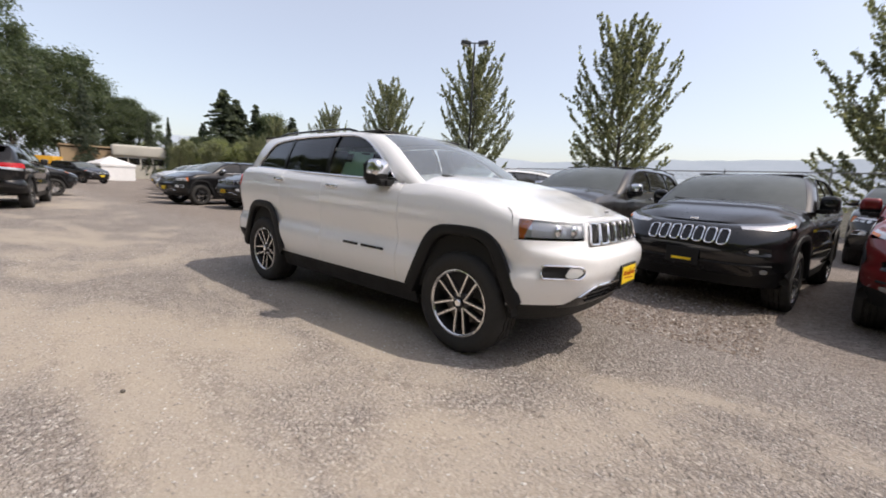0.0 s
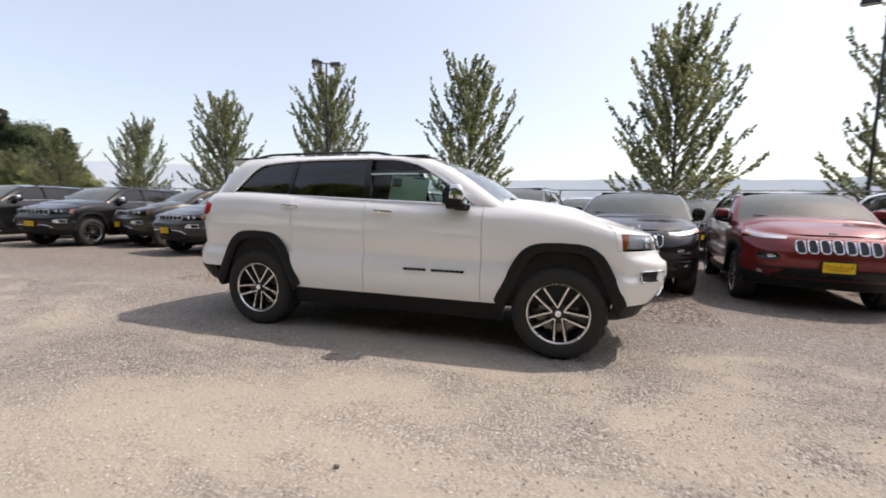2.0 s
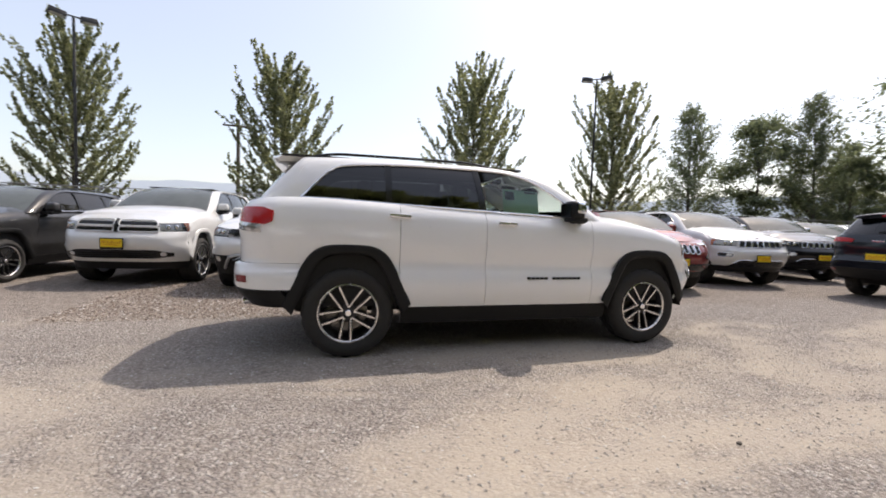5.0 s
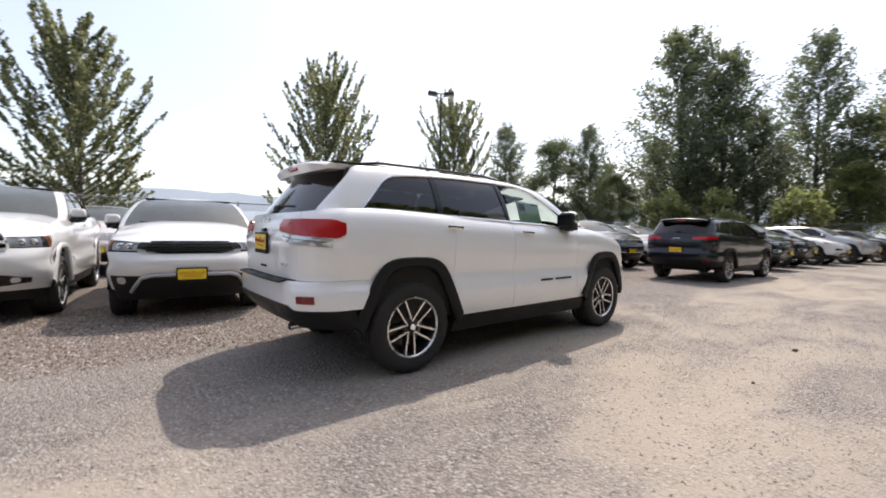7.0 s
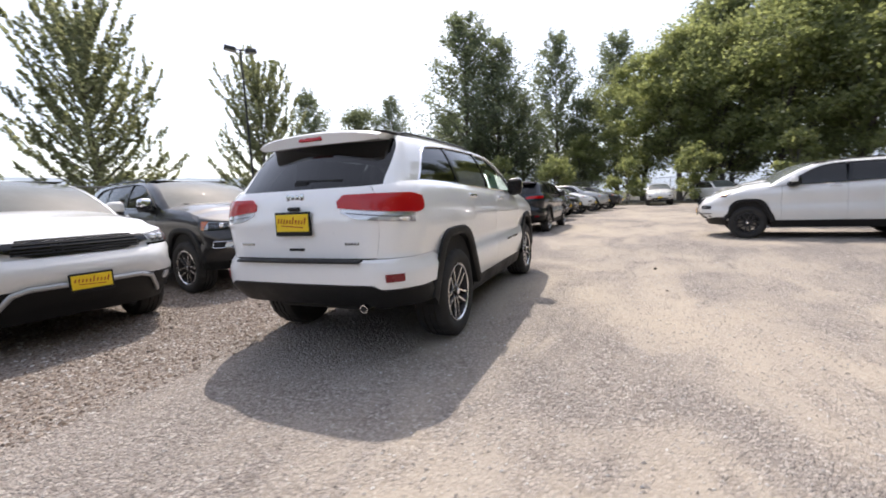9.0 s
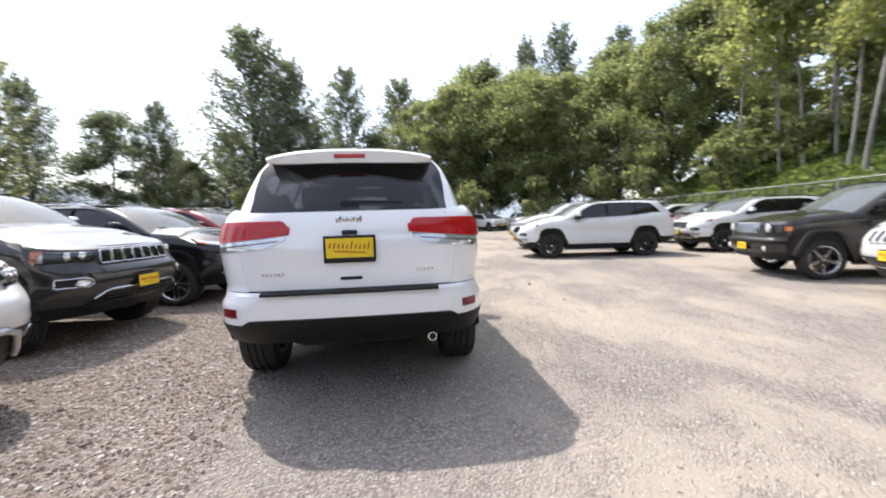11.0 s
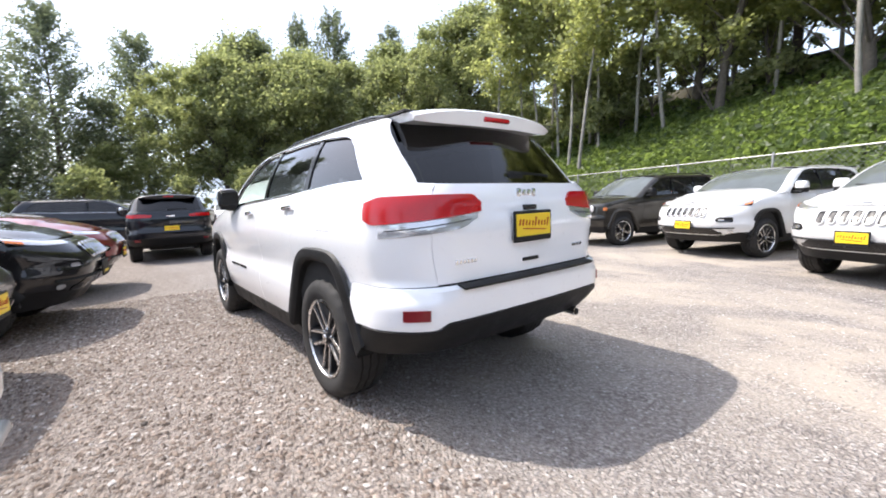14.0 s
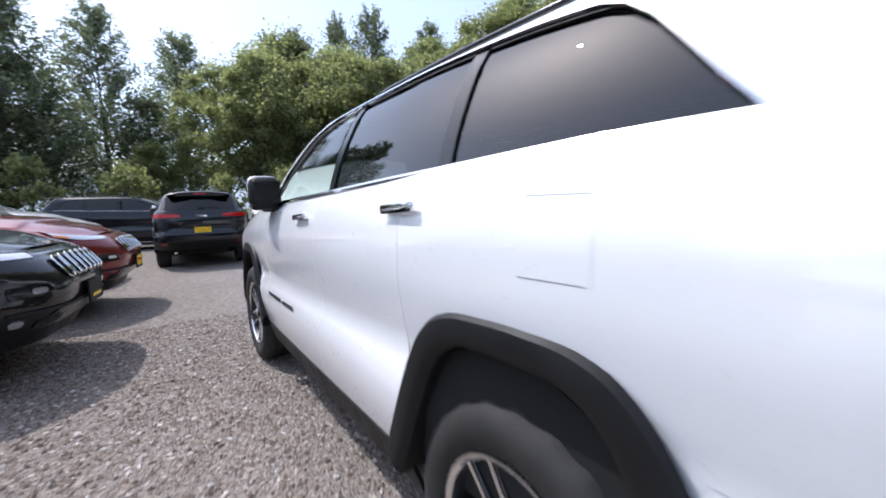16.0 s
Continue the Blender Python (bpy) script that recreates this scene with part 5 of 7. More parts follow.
BOXY_SUV = scaled(LARGE_SUV, 0.925, 0.955, wb=2.635, track=0.83, wheel=(0.345, 0.22, 0.21), arch=0.43, flare=0.06, flare_mat=BROWN, sill=0.41, lamps=boxy_lamps, face=boxy_face, stern=simple_stern, rplate_z=0.9,
                 w=[(0.25, 0.80), (0.42, 0.845), (0.55, 0.865), (0.8, 0.87), (1.05, 0.875), (1.2, 0.868), (1.27, 0.85), (1.29, 0.83)], wg=[(1.0, 0.85), (1.15, 0.845), (1.4, 0.78), (1.55, 0.73), (1.6, 0.70), (1.66, 0.63), (1.9, 0.4)],
                 xf=[(0.25, 2.0), (0.4, 2.08), (0.55, 2.14), (0.75, 2.15), (0.80, 2.11), (1.0, 2.10), (1.2, 2.08), (1.26, 2.05), (1.29, 1.99)], rim=[(2.1, 1.0), (1.9, 1.02), (1.5, 1.07), (1.0, 1.115), (0.7, 1.13), (0.0, 1.15), (-1.0, 1.165), (-2.15, 1.18)],
                 xws=[(1.0, 1.15), (1.12, 0.93), (1.2, 0.80), (1.4, 0.50), (1.55, 0.25), (1.62, 0.10), (1.9, -0.6)], wtop=[(0.72, 1.14), (0.6, 1.25), (0.35, 1.44), (0.1, 1.56), (-0.3, 1.585), (-1.0, 1.585), (-1.6, 1.575), (-1.72, 1.4), (-1.76, 1.2)], win=(-1.76, 0.70),
                 roofrim=[(0.3, 1.58), (0.05, 1.615), (-0.5, 1.635), (-1.5, 1.63), (-2.1, 1.60)], rf=(0.22, 0.26), lamp_c=0.895, grille_u=0.0, grille_lo=0.76, lamp_z=(0.8, 0.98), bump=(1.80, 0.76), nom=(2.10, -2.155, 0.86), plate_z=0.55,
                 w_belt=0.85, rim_f=1.13, rim_r=1.19, gate_glass=(1.18, 1.56), mirror_mat=PLASTIC, mirror_label="black door mirror", mirror=(0.55, 1.20), chrome=False, rail_mat=TRIM, doors=(0.72, -0.25, -0.95), nose_mat=None, d_round_x=[(1.1, 0.1), (1.9, 0.08)], d_round_y=[(1.1, 0.08), (1.9, 0.06)], boat=0.04, handles=[(-0.1, 1.05), (-0.95, 1.07)], crown=0.03, bulge=0.01)

WHEEL_HERO = wheel_meshes(0.382, 0.244, 0.25, 5, "double")
WHEEL_MID = wheel_meshes(0.352, 0.24, 0.23, 5, "double")
WHEEL_PLAIN = wheel_meshes(0.352, 0.235, 0.22, 5, "single")
WHEEL_BLACK = wheel_meshes(0.36, 0.225, 0.23, 5, "black")
WHEEL_BIG = wheel_meshes(0.39, 0.28, 0.26, 6, "single")

# the white car in the middle of the lot
hero = build_car("suv", LARGE_SUV, WHITE, 1.0, True)
put_wheels(hero, LARGE_SUV, WHEEL_HERO)
tagged(hero, "white SUV with black arch flares and machined alloy wheels on gravel", "car")
S0 = Wrap(LARGE_SUV)
for side in (1, -1):
    for word in (range(5), range(6, 13)):
        bm = bmesh.new()
        for i in word:
            b = slab((0.039, 0.005, 0.022), 0.004, 1, Matrix.Translation(S0.on(side * S0.ux(0.155 + 0.0425 * i), 0.672, 0.004)))
            me = bpy.data.meshes.new("t")
            b.to_mesh(me)
            b.free()
            bm.from_mesh(me)
            bpy.data.meshes.remove(me)
        part("door_lettering", bm, TRIM, hero, "dark model lettering in plain blocks")
# fuel door in the left rear quarter
P = S0.patch(S0.ux(-1.50), S0.ux(-1.67), 1.06, 1.215, 8, 8)
door = part("fuel_door", sheet("fuel_door", P, 0.002, 0.0008), WHITE, hero)
for z in (1.058, 1.217):
    part("fuel_door_gap", tube_mesh("fuel_door_gap", [S0.on(S0.ux(x), z, -0.0005) for x in np.linspace(-1.51, -1.66, 8)], 0.001, 5), SEAM, door)
sticker = part("window_sticker", slab((0.36, 0.004, 0.23), 0.0, 1, pose(0.115, -0.795, 1.375, -19, 3, 0)), STICKER, hero, "pale green price sheet inside the front window")
part("sticker_box", slab((0.09, 0.002, 0.08), 0.0, 1, pose(0.0, -0.795, 1.43, -19, 3, 0)), TRIM, sticker)
part("sticker_text", slab((0.12, 0.002, 0.012), 0.0, 1, pose(0.21, -0.776, 1.465, -19, 3, 0)), TRIM, sticker)
part("antenna_fin", slab((0.12, 0.03, 0.045), 0.014, 2, pose(-1.55, 0.0, 1.765), taper=(0.5, 0.5)), WHITE, hero)

# ---------------------------------------------------------------- the other cars of the lot
TEMPLATES = {
    "mid": (MID_SUV, WHEEL_MID), "trail": (TRAIL, WHEEL_BLACK), "plain": (PLAIN, WHEEL_MID), "large": (LARGE_SUV_LOT, WHEEL_HERO), "small": (SMALL_SUV, WHEEL_MID),
    "long": (LONG_SUV, WHEEL_BIG), "crossover": (CROSSOVER, WHEEL_MID), "boxy": (BOXY_SUV, WHEEL_PLAIN),
}
built = {}


DROP_FAR = {"mirror_base", "mirror_arm", "mirror_glass", "plate_print", "slot_mesh", "windscreen_wiper", "axle", "floor_pan", "wiper_hub", "rear_wiper", "bumper_reflector", "tailgate_badge", "bonnet_badge", "intake_bar", "projector", "lamp_cover", "lens_rib", "fog_lamp_pocket",
            "exhaust_tip", "exhaust_mouth", "muffler", "tailgate_grip", "plate_lamp_cover", "model_badge", "door_handle", "window_trim", "lamp_bezel", "lamp_bar", "underbody", "headliner"}


def park(make, x, y, turn, colour, label, group):
    """Park a car of a make in a colour. Copies share their meshes; their paint is their own."""
    far = abs(x) > 13 or y > 9
    if (make, far) not in built:
        s, wm = TEMPLATES[make]
        car = build_car("suv", s, WHITE_DUSTY, 0.45 if far else 0.62)
        put_wheels(car, s, wm, True, far)
        car.matrix_basis = pose(x, y, 0, 0, 0, turn)
        if far:
            for o in [o for o in car.children_recursive if o.name.split(".")[0] in DROP_FAR]:
                if not o.children:
                    bpy.data.objects.remove(o)
        built[make, far] = car
    else:
        car = copy_thing(built[make, far], pose(x, y, 0, 0, 0, turn))
    for o in car.children_recursive:
        if o.type == "MESH" and o.material_slots and o.data.materials[0] is WHITE_DUSTY:
            o.material_slots[0].link = "OBJECT"
            o.material_slots[0].material = colour
    tagged(car, label, "car", group)
    return car


NORTH, SOUTH, FAR = "cars parked along the fence", "cars parked below the bank", "cars at the far end of the lot"
black_suv = park("mid", 2.68, 4.25, -98.5, BLACK, "black SUV with a chrome seven-slot grille and dusty windscreen", NORTH)
park("mid", 4.93, 4.02, -98.5, RED, "deep red SUV with a seven-slot grille and yellow plate", NORTH)
park("large", 7.68, 4.62, -99.5, WHITE_DUSTY, "white SUV with a chrome grille, parked by the fence", NORTH)
park("large", 10.75, 5.2, -106, BLACK, "black SUV with a chrome grille, parked by the fence", NORTH)
park("mid", 13.6, 5.7, -106, WHITE_DUSTY, "white SUV parked by the fence", NORTH)
park("mid", 16.4, 6.0, -106, SILVER, "silver SUV parked by the fence", NORTH)
park("large", 0.32, 4.83, -98, GREY, "dark grey SUV with a chrome grille and dusty bonnet", NORTH)
park("crossover", -2.29, 4.58, -97, WHITE_DUSTY, "white crossover with a black grille and silver bumper hoop", NORTH)
park("long", -4.62, 5.5, -95.6, WHITE_DUSTY, "white SUV with a cross-bar grille and dark headlamps", NORTH)
park("small", -7.27, 5.15, -98.3, GREY, "dark grey compact SUV with a yellow plate", NORTH)
park("large", -9.77, 6.17, -106, BROWN, "dark brown SUV with a chrome grille", NORTH)
park("large", -12.33, 5.16, -83, BLACK, "black SUV parked nose to the lane", NORTH)
park("large", -15.21, 4.15, -81, BLACK, "black SUV with alloy wheels, nose to the lane", NORTH)
park("mid", 10.15, 0.62, -3, DARKBLUE, "dark blue SUV with slim red tail lamps and yellow plate", "cars standing in the lane")
park("trail", 6.95, -6.3, 82, WHITE_DUSTY, "white SUV with black wheels and black cladding", SOUTH)
park("trail", 6.77, -11.5, 86, WHITE_DUSTY, "white SUV with black lower bumper below the bank", SOUTH)
park("boxy", 1.35, -9.0, 72, BROWN, "dark olive boxy SUV with round headlamps", SOUTH)
park("plain", -1.44, -8.52, 73, WHITE_DUSTY, "white SUV with dark grille slots and yellow plate", SOUTH)
park("plain", -3.93, -6.9, 71, WHITE_DUSTY, "white SUV with dark grille slots, close to the lane", SOUTH)

# the black car's front plate has its shade modelled: bare black holder, only a narrow yellow strip
for holder in [o for o in black_suv.children if o.name.split(".")[0] == "number_plate" and o.data.vertices[0].co.x > 0]:
    for o in list(holder.children):
        if o.name.split(".")[0] == "plate_face":
            mid = sum((v.co for v in o.data.vertices), Vector()) / len(o.data.vertices)
        bpy.data.objects.remove(o)
    part("plate_strip", slab((0.006, 0.20, 0.026), 0.002, 1, Matrix.Translation(mid + Vector((0.001, 0, -0.045)))), PLATE_YELLOW, holder, "narrow yellow strip, the shaded rest of the plate left black")

# ---------------------------------------------------------------- ground
SOUTH_FENCE = [(-70, -9), (-40, -9.5), (-12, -10.5), (-3.5, -12.2), (2.5, -14.4), (10, -16.4), (22, -18), (34, -16), (36.5, 0), (35, 15.3)]
NORTH_FENCE = [(35, 15.3), (10, 15.8), (-20, 16), (-55, 17)]


def beyond(x, y):
    """How far places lie outside the fence towards the wooded bank."""
    x, y = np.asarray(x, float), np.asarray(y, float)
    best, inside = np.full(x.shape, 1e9), np.full(x.shape, 1.0)
    for (ax, ay), (bx, by) in zip(SOUTH_FENCE[:8], SOUTH_FENCE[1:8]):
        dx, dy = bx - ax, by - ay
        t = np.clip(((x - ax) * dx + (y - ay) * dy) / (dx * dx + dy * dy), 0, 1)
        d = np.hypot(x - ax - t * dx, y - ay - t * dy)
        s = (x - ax) * dy - (y - ay) * dx
        inside = np.where(d < best, np.sign(s), inside)
        best = np.minimum(best, d)
    return best * inside


def height(x, y):
    """The lie of the land: a level lot, a bank behind the south fence, a drop beyond the trees to the north."""
    d = beyond(x, y) * (np.asarray(x) < 33)
    bank = np.where(d > 0.8, np.minimum(0.52 * (d - 0.8), 7.5 + 0.12 * d), 0)
    bank = bank * step(-62, -45, x) * (1 - step(26, 33, x))
    drop = -3.0 * step(22, 34, y)
    return bank + drop


def ground_material():
    """Crushed grey-brown gravel, with tan dust packed into the lane in soft, drawn-out patches."""
    m, nt, b = material("gravel_ground")
    tc = nt.nodes.new("ShaderNodeTexCoord")
    P = tc.outputs["Object"]
    drawn = nt.nodes.new("ShaderNodeMapping")            # the wheels draw the dust out along the lane
    drawn.inputs["Scale"].default_value = (0.55, 1.0, 1.0)
    drawn.inputs["Rotation"].default_value = (0, 0, radians(12))
    nt.links.new(P, drawn.inputs["Vector"])

    def tex(kind, scale, source=P, **kw):
        n = node(nt, kind, Scale=scale, **kw)
        nt.links.new(source, n.inputs["Vector"])
        return n

    def calc(op, a, b_, c=None):
        n = nt.nodes.new("ShaderNodeMath")
        n.operation = op
        for socket, v in zip(n.inputs, (a, b_, c)):
            if isinstance(v, bpy.types.NodeSocket):
                nt.links.new(v, socket)
            elif v is not None:
                socket.default_value = v
        return n.outputs[0]

    def fade(source, a, b_, lo=0.0, hi=1.0):
        n = node(nt, "MapRange")
        n.interpolation_type = "SMOOTHSTEP"
        nt.links.new(source, n.inputs[0])
        for k, v in enumerate((a, b_, lo, hi)):
            n.inputs[k + 1].default_value = v
        return n.outputs[0]

    stones, pebbles, coarse = tex("TexVoronoi", 48.0), tex("TexVoronoi", 105.0), tex("TexVoronoi", 27.0)
    grit = tex("TexNoise", 210.0, Detail=3.0).outputs["Fac"]
    broad = tex("TexNoise", 0.30, drawn.outputs[0], Detail=5.0, Roughness=0.6, Distortion=0.5).outputs["Fac"]
    patches = tex("TexNoise", 0.95, drawn.outputs[0], Detail=7.0, Roughness=0.62, Distortion=0.9).outputs["Fac"]
    mottle = tex("TexNoise", 3.4, drawn.outputs[0], Detail=6.0, Roughness=0.65).outputs["Fac"]
    stone_col = ramp(nt, stones.outputs["Color"], [(0.2, (0.225, 0.202, 0.188)), (0.45, (0.325, 0.294, 0.274)), (0.65, (0.400, 0.366, 0.342)), (0.85, (0.515, 0.482, 0.452))])
    fine_col = ramp(nt, pebbles.outputs["Color"], [(0.2, (0.250, 0.225, 0.207)), (0.5, (0.352, 0.320, 0.297)), (0.85, (0.470, 0.437, 0.408))])
    gravel = mixed(nt, fade(mottle, 0.35, 0.65), stone_col, fine_col)
    gravel = mixed(nt, fade(stones.outputs["Distance"], 0.40, 0.85, 0.0, 0.55), gravel, (0.19, 0.165, 0.147))
    dust = mixed(nt, grit, (0.325, 0.282, 0.228), (0.490, 0.432, 0.352))
    dust = mixed(nt, fade(mottle, 0.3, 0.7, 0.0, 0.5), dust, (0.365, 0.332, 0.295))
    sep = nt.nodes.new("ShaderNodeSeparateXYZ")
    nt.links.new(P, sep.inputs[0])
    # dust: most in the lane, little among the loose stone beside the parked row
    lane = fade(sep.outputs["Y"], 1.6, -0.9, -0.16, 0.045)
    amount = calc("MULTIPLY_ADD", broad, 0.45, calc("MULTIPLY_ADD", patches, 0.62, lane))
    amount = calc("MULTIPLY_ADD", mottle, 0.22, amount)
    worn = fade(amount, 0.60, 0.80, 0.0, 0.80)
    # coarser, browner stone lies along the parked row
    row = fade(calc("MULTIPLY_ADD", patches, 2.2, sep.outputs["Y"]), 1.3, 2.7)
    rough_col = ramp(nt, coarse.outputs["Color"], [(0.2, (0.145, 0.116, 0.098)), (0.5, (0.262, 0.216, 0.183)), (0.8, (0.375, 0.328, 0.288))])
    gravel = mixed(nt, calc("MULTIPLY", row, 0.75), gravel, mixed(nt, 0.42, rough_col, gravel))
    base = mixed(nt, worn, gravel, dust)
    # damp and trodden tone over metres
    nt.links.new(mixed(nt, 1.0, base, ramp(nt, broad, [(0.3, (0.85, 0.835, 0.82)), (0.7, (1.04, 1.02, 0.985))]), "MULTIPLY"), b.inputs["Base Color"])
    b.inputs["Roughness"].default_value = 0.95
    b.inputs["Specular IOR Level"].default_value = 0.15
    h = calc("ADD", stones.outputs["Distance"], calc("MULTIPLY_ADD", coarse.outputs["Distance"], row, calc("MULTIPLY", pebbles.outputs["Distance"], 0.6)))
    bump = node(nt, "Bump", Distance=0.018)
    bump.invert = True
    nt.links.new(calc("MULTIPLY_ADD", worn, -0.85, 0.95), bump.inputs["Strength"])
    nt.links.new(h, bump.inputs["Height"])
    nt.links.new(bump.outputs[0], b.inputs["Normal"])
    return m


def ground_sheet():
    near = np.arange(-66, 50.1, 1.0)
    xs = np.concatenate([[-4000, -1500, -600, -250, -120, -85], near, [60, 80, 120, 250, 600, 1500, 4000]])
    ys = np.concatenate([[-4000, -1500, -600, -250, -120, -80], np.arange(-60, 40.1, 1.0), [50, 70, 120, 250, 600, 1500, 4000]])
    X, Y = np.meshgrid(xs, ys, indexing="ij")
    Z = height(X, Y)
    lot = (np.abs(X) < 60) & (np.abs(Y) < 30)
    rng = np.random.default_rng(5)
    Z = Z + np.where(lot & (Z > 0.3), rng.normal(0, 0.18, Z.shape), 0)
    n = len(ys)
    faces = [(i * n + j, (i + 1) * n + j, (i + 1) * n + j + 1, i * n + j + 1) for i in range(len(xs) - 1) for j in range(n - 1)]
    me = soup("ground", np.stack([X, Y, Z], -1).reshape(-1, 3), faces, 80)
    soil = surface("bank_soil", (0.03, 0.025, 0.015), (0.07, 0.06, 0.03), rough=1.0, scale=1.5)
    me.materials.append(ground_material())
    me.materials.append(soil)
    cx, cy = (X[:-1, :-1] + X[1:, 1:]) / 2, (Y[:-1, :-1] + Y[1:, 1:]) / 2
    outside = ((beyond(cx, cy) > 0.6) & (cx < 40)) | (cy > 17.5) | (cx > 33) | (cy < -40)
    me.polygons.foreach_set("material_index", outside.reshape(-1).astype(np.int32))
    return tagged(new("ground", me), "pale dusty gravel ground of the car lot", "ground", kind="structure")


ground_sheet()


def loose_stones(name, count, x0, x1, y0, y1, small, large, seed, mat, label, power=3.5):
    """Loose gravel lying on the ground, each piece a small broken stone."""
    rng = np.random.default_rng(seed)
    base = np.array([(1, 0, 0), (-1, 0, 0), (0, 1, 0), (0, -1, 0), (0, 0, 1), (0, 0, -0.5)], float)
    tri = np.array([(0, 2, 4), (2, 1, 4), (1, 3, 4), (3, 0, 4), (2, 0, 5), (1, 2, 5), (3, 1, 5), (0, 3, 5)])
    c = np.stack([rng.uniform(x0, x1, count), rng.uniform(y0, y1, count), np.zeros(count)], -1)
    r = small + (large - small) * rng.random(count) ** power
    v = base[None] * rng.uniform(0.45, 1.35, (count, 6, 1)) * r[:, None, None] * np.array([1, 0.85, 0.48])
    a = rng.uniform(0, 2 * np.pi, count)
    ca, sa = np.cos(a)[:, None], np.sin(a)[:, None]
    v = np.stack([v[..., 0] * ca - v[..., 1] * sa, v[..., 0] * sa + v[..., 1] * ca, v[..., 2] + 0.2 * r[:, None]], -1) + c[:, None]
    faces = (tri[None] + 6 * np.arange(count)[:, None, None]).reshape(-1, 3)
    me = bpy.data.meshes.new(name)
    me.from_pydata(v.reshape(-1, 3).tolist(), [], faces.tolist())
    me.materials.append(mat)
    return tagged(new(name, me), label, "gravel", kind="stuff")


def island_material(name, stops, rough=0.9):
    m, nt, b = material(name)
    g = nt.nodes.new("ShaderNodeNewGeometry")
    nt.links.new(ramp(nt, g.outputs["Random Per Island"], stops), b.inputs["Base Color"])
    b.inputs["Roughness"].default_value = rough
    b.inputs["Specular IOR Level"].default_value = 0.25
    return m


STONE = island_material("broken_stone", [(0.0, (0.27, 0.243, 0.218)), (0.2, (0.335, 0.30, 0.268)), (0.55, (0.40, 0.358, 0.315)), (0.85, (0.47, 0.44, 0.41)), (1.0, (0.58, 0.56, 0.53))])
STONE_BROWN = island_material("brown_broken_stone", [(0.0, (0.11, 0.085, 0.070)), (0.25, (0.20, 0.155, 0.124)), (0.6, (0.30, 0.242, 0.198)), (0.85, (0.41, 0.352, 0.302)), (1.0, (0.57, 0.54, 0.51))])
loose_stones("gravel", 60000, -4.6, 3.2, 0.7, 4.0, 0.005, 0.022, 1, STONE_BROWN, "loose brown-grey crushed gravel beside the cars", 2.4)
loose_stones("gravel", 62000, -5.0, 5.0, -5.5, 0.9, 0.0035, 0.0135, 2, STONE, "loose fine gravel scattered on the lane", 3.0)
loose_stones("gravel", 3000, -9, 12, -7, 4.5, 0.005, 0.013, 3, STONE, "loose crushed gravel of the wider lot")
ROCK = surface("dark_stone", (0.07, 0.06, 0.05), (0.16, 0.14, 0.12), rough=0.9, scale=30, bump=0.5)
for x, y, r in ((2.03, -2.70, 0.032), (0.55, -2.71, 0.018), (-2.06, 2.0, 0.026), (-1.07, 1.85, 0.022), (-2.6, 1.5, 0.02)):
    bm = bmesh.new()
    bmesh.ops.create_icosphere(bm, subdivisions=2, radius=r)
    for v in bm.verts:
        v.co *= 0.8 + 0.4 * noise.noise(v.co * 40 + Vector((x, y, 0)))
        v.co.z *= 0.65
    bm.transform(Matrix.Translation((x, y, r * 0.35)))
    tagged(part("stone", bm, ROCK, None, sharp=25), "dark fist-sized stone lying on the gravel", "stone", "stones on the lot")

# ---------------------------------------------------------------- trees
def leaf_material(name, dark, mid, light):
    m, nt, b = material(name)
    out = nt.nodes["Material Output"]
    nt.nodes.remove(b)
    g = nt.nodes.new("ShaderNodeNewGeometry")
    c = ramp(nt, g.outputs["Random Per Island"], [(0.0, dark), (0.5, mid), (1.0, light)])
    big = noise_of(nt, 0.5, 2.0)
    c = mixed(nt, ramp(nt, big, [(0.35, (0.25, 0.25, 0.25)), (0.65, (0, 0, 0))]), c, tuple(v * 0.6 for v in mid))
    d = node(nt, "BsdfDiffuse")
    t = node(nt, "BsdfTranslucent")
    gl = node(nt, "BsdfGlossy", Roughness=0.45, Color=(0.5, 0.5, 0.5, 1))
    nt.links.new(mixed(nt, 1.0, c, (0.72, 0.72, 0.72), "MULTIPLY"), d.inputs["Color"])
    nt.links.new(mixed(nt, 1.0, c, (1.75, 1.7, 1.3), "MULTIPLY"), t.inputs["Color"])
    m1, m2 = nt.nodes.new("ShaderNodeMixShader"), nt.nodes.new("ShaderNodeMixShader")
    m1.inputs[0].default_value, m2.inputs[0].default_value = 0.55, 0.05
    nt.links.new(d.outputs[0], m1.inputs[1])
    nt.links.new(t.outputs[0], m1.inputs[2])
    nt.links.new(m1.outputs[0], m2.inputs[1])
    nt.links.new(gl.outputs[0], m2.inputs[2])
    nt.links.new(m2.outputs[0], out.inputs[0])
    return m


BARK = surface("grey_bark", (0.06, 0.05, 0.04), (0.15, 0.13, 0.11), rough=0.95, scale=8, fine=40, bump=0.6)
BIRCH = surface("pale_alder_bark", (0.16, 0.15, 0.13), (0.36, 0.34, 0.30), rough=0.9, scale=3, fine=20, bump=0.3)
# Street, poplar and woodland leaf colours are paled and greyed to imitate haze.
LEAF_STREET = leaf_material("street_tree_leaves", (0.15, 0.17, 0.11), (0.245, 0.268, 0.168), (0.385, 0.40, 0.255))
LEAF_DARK = leaf_material("dark_poplar_leaves", (0.098, 0.122, 0.085), (0.155, 0.186, 0.125), (0.235, 0.268, 0.175))
LEAF_WOOD = leaf_material("alder_leaves", (0.175, 0.205, 0.104), (0.255, 0.290, 0.140), (0.36, 0.388, 0.186))
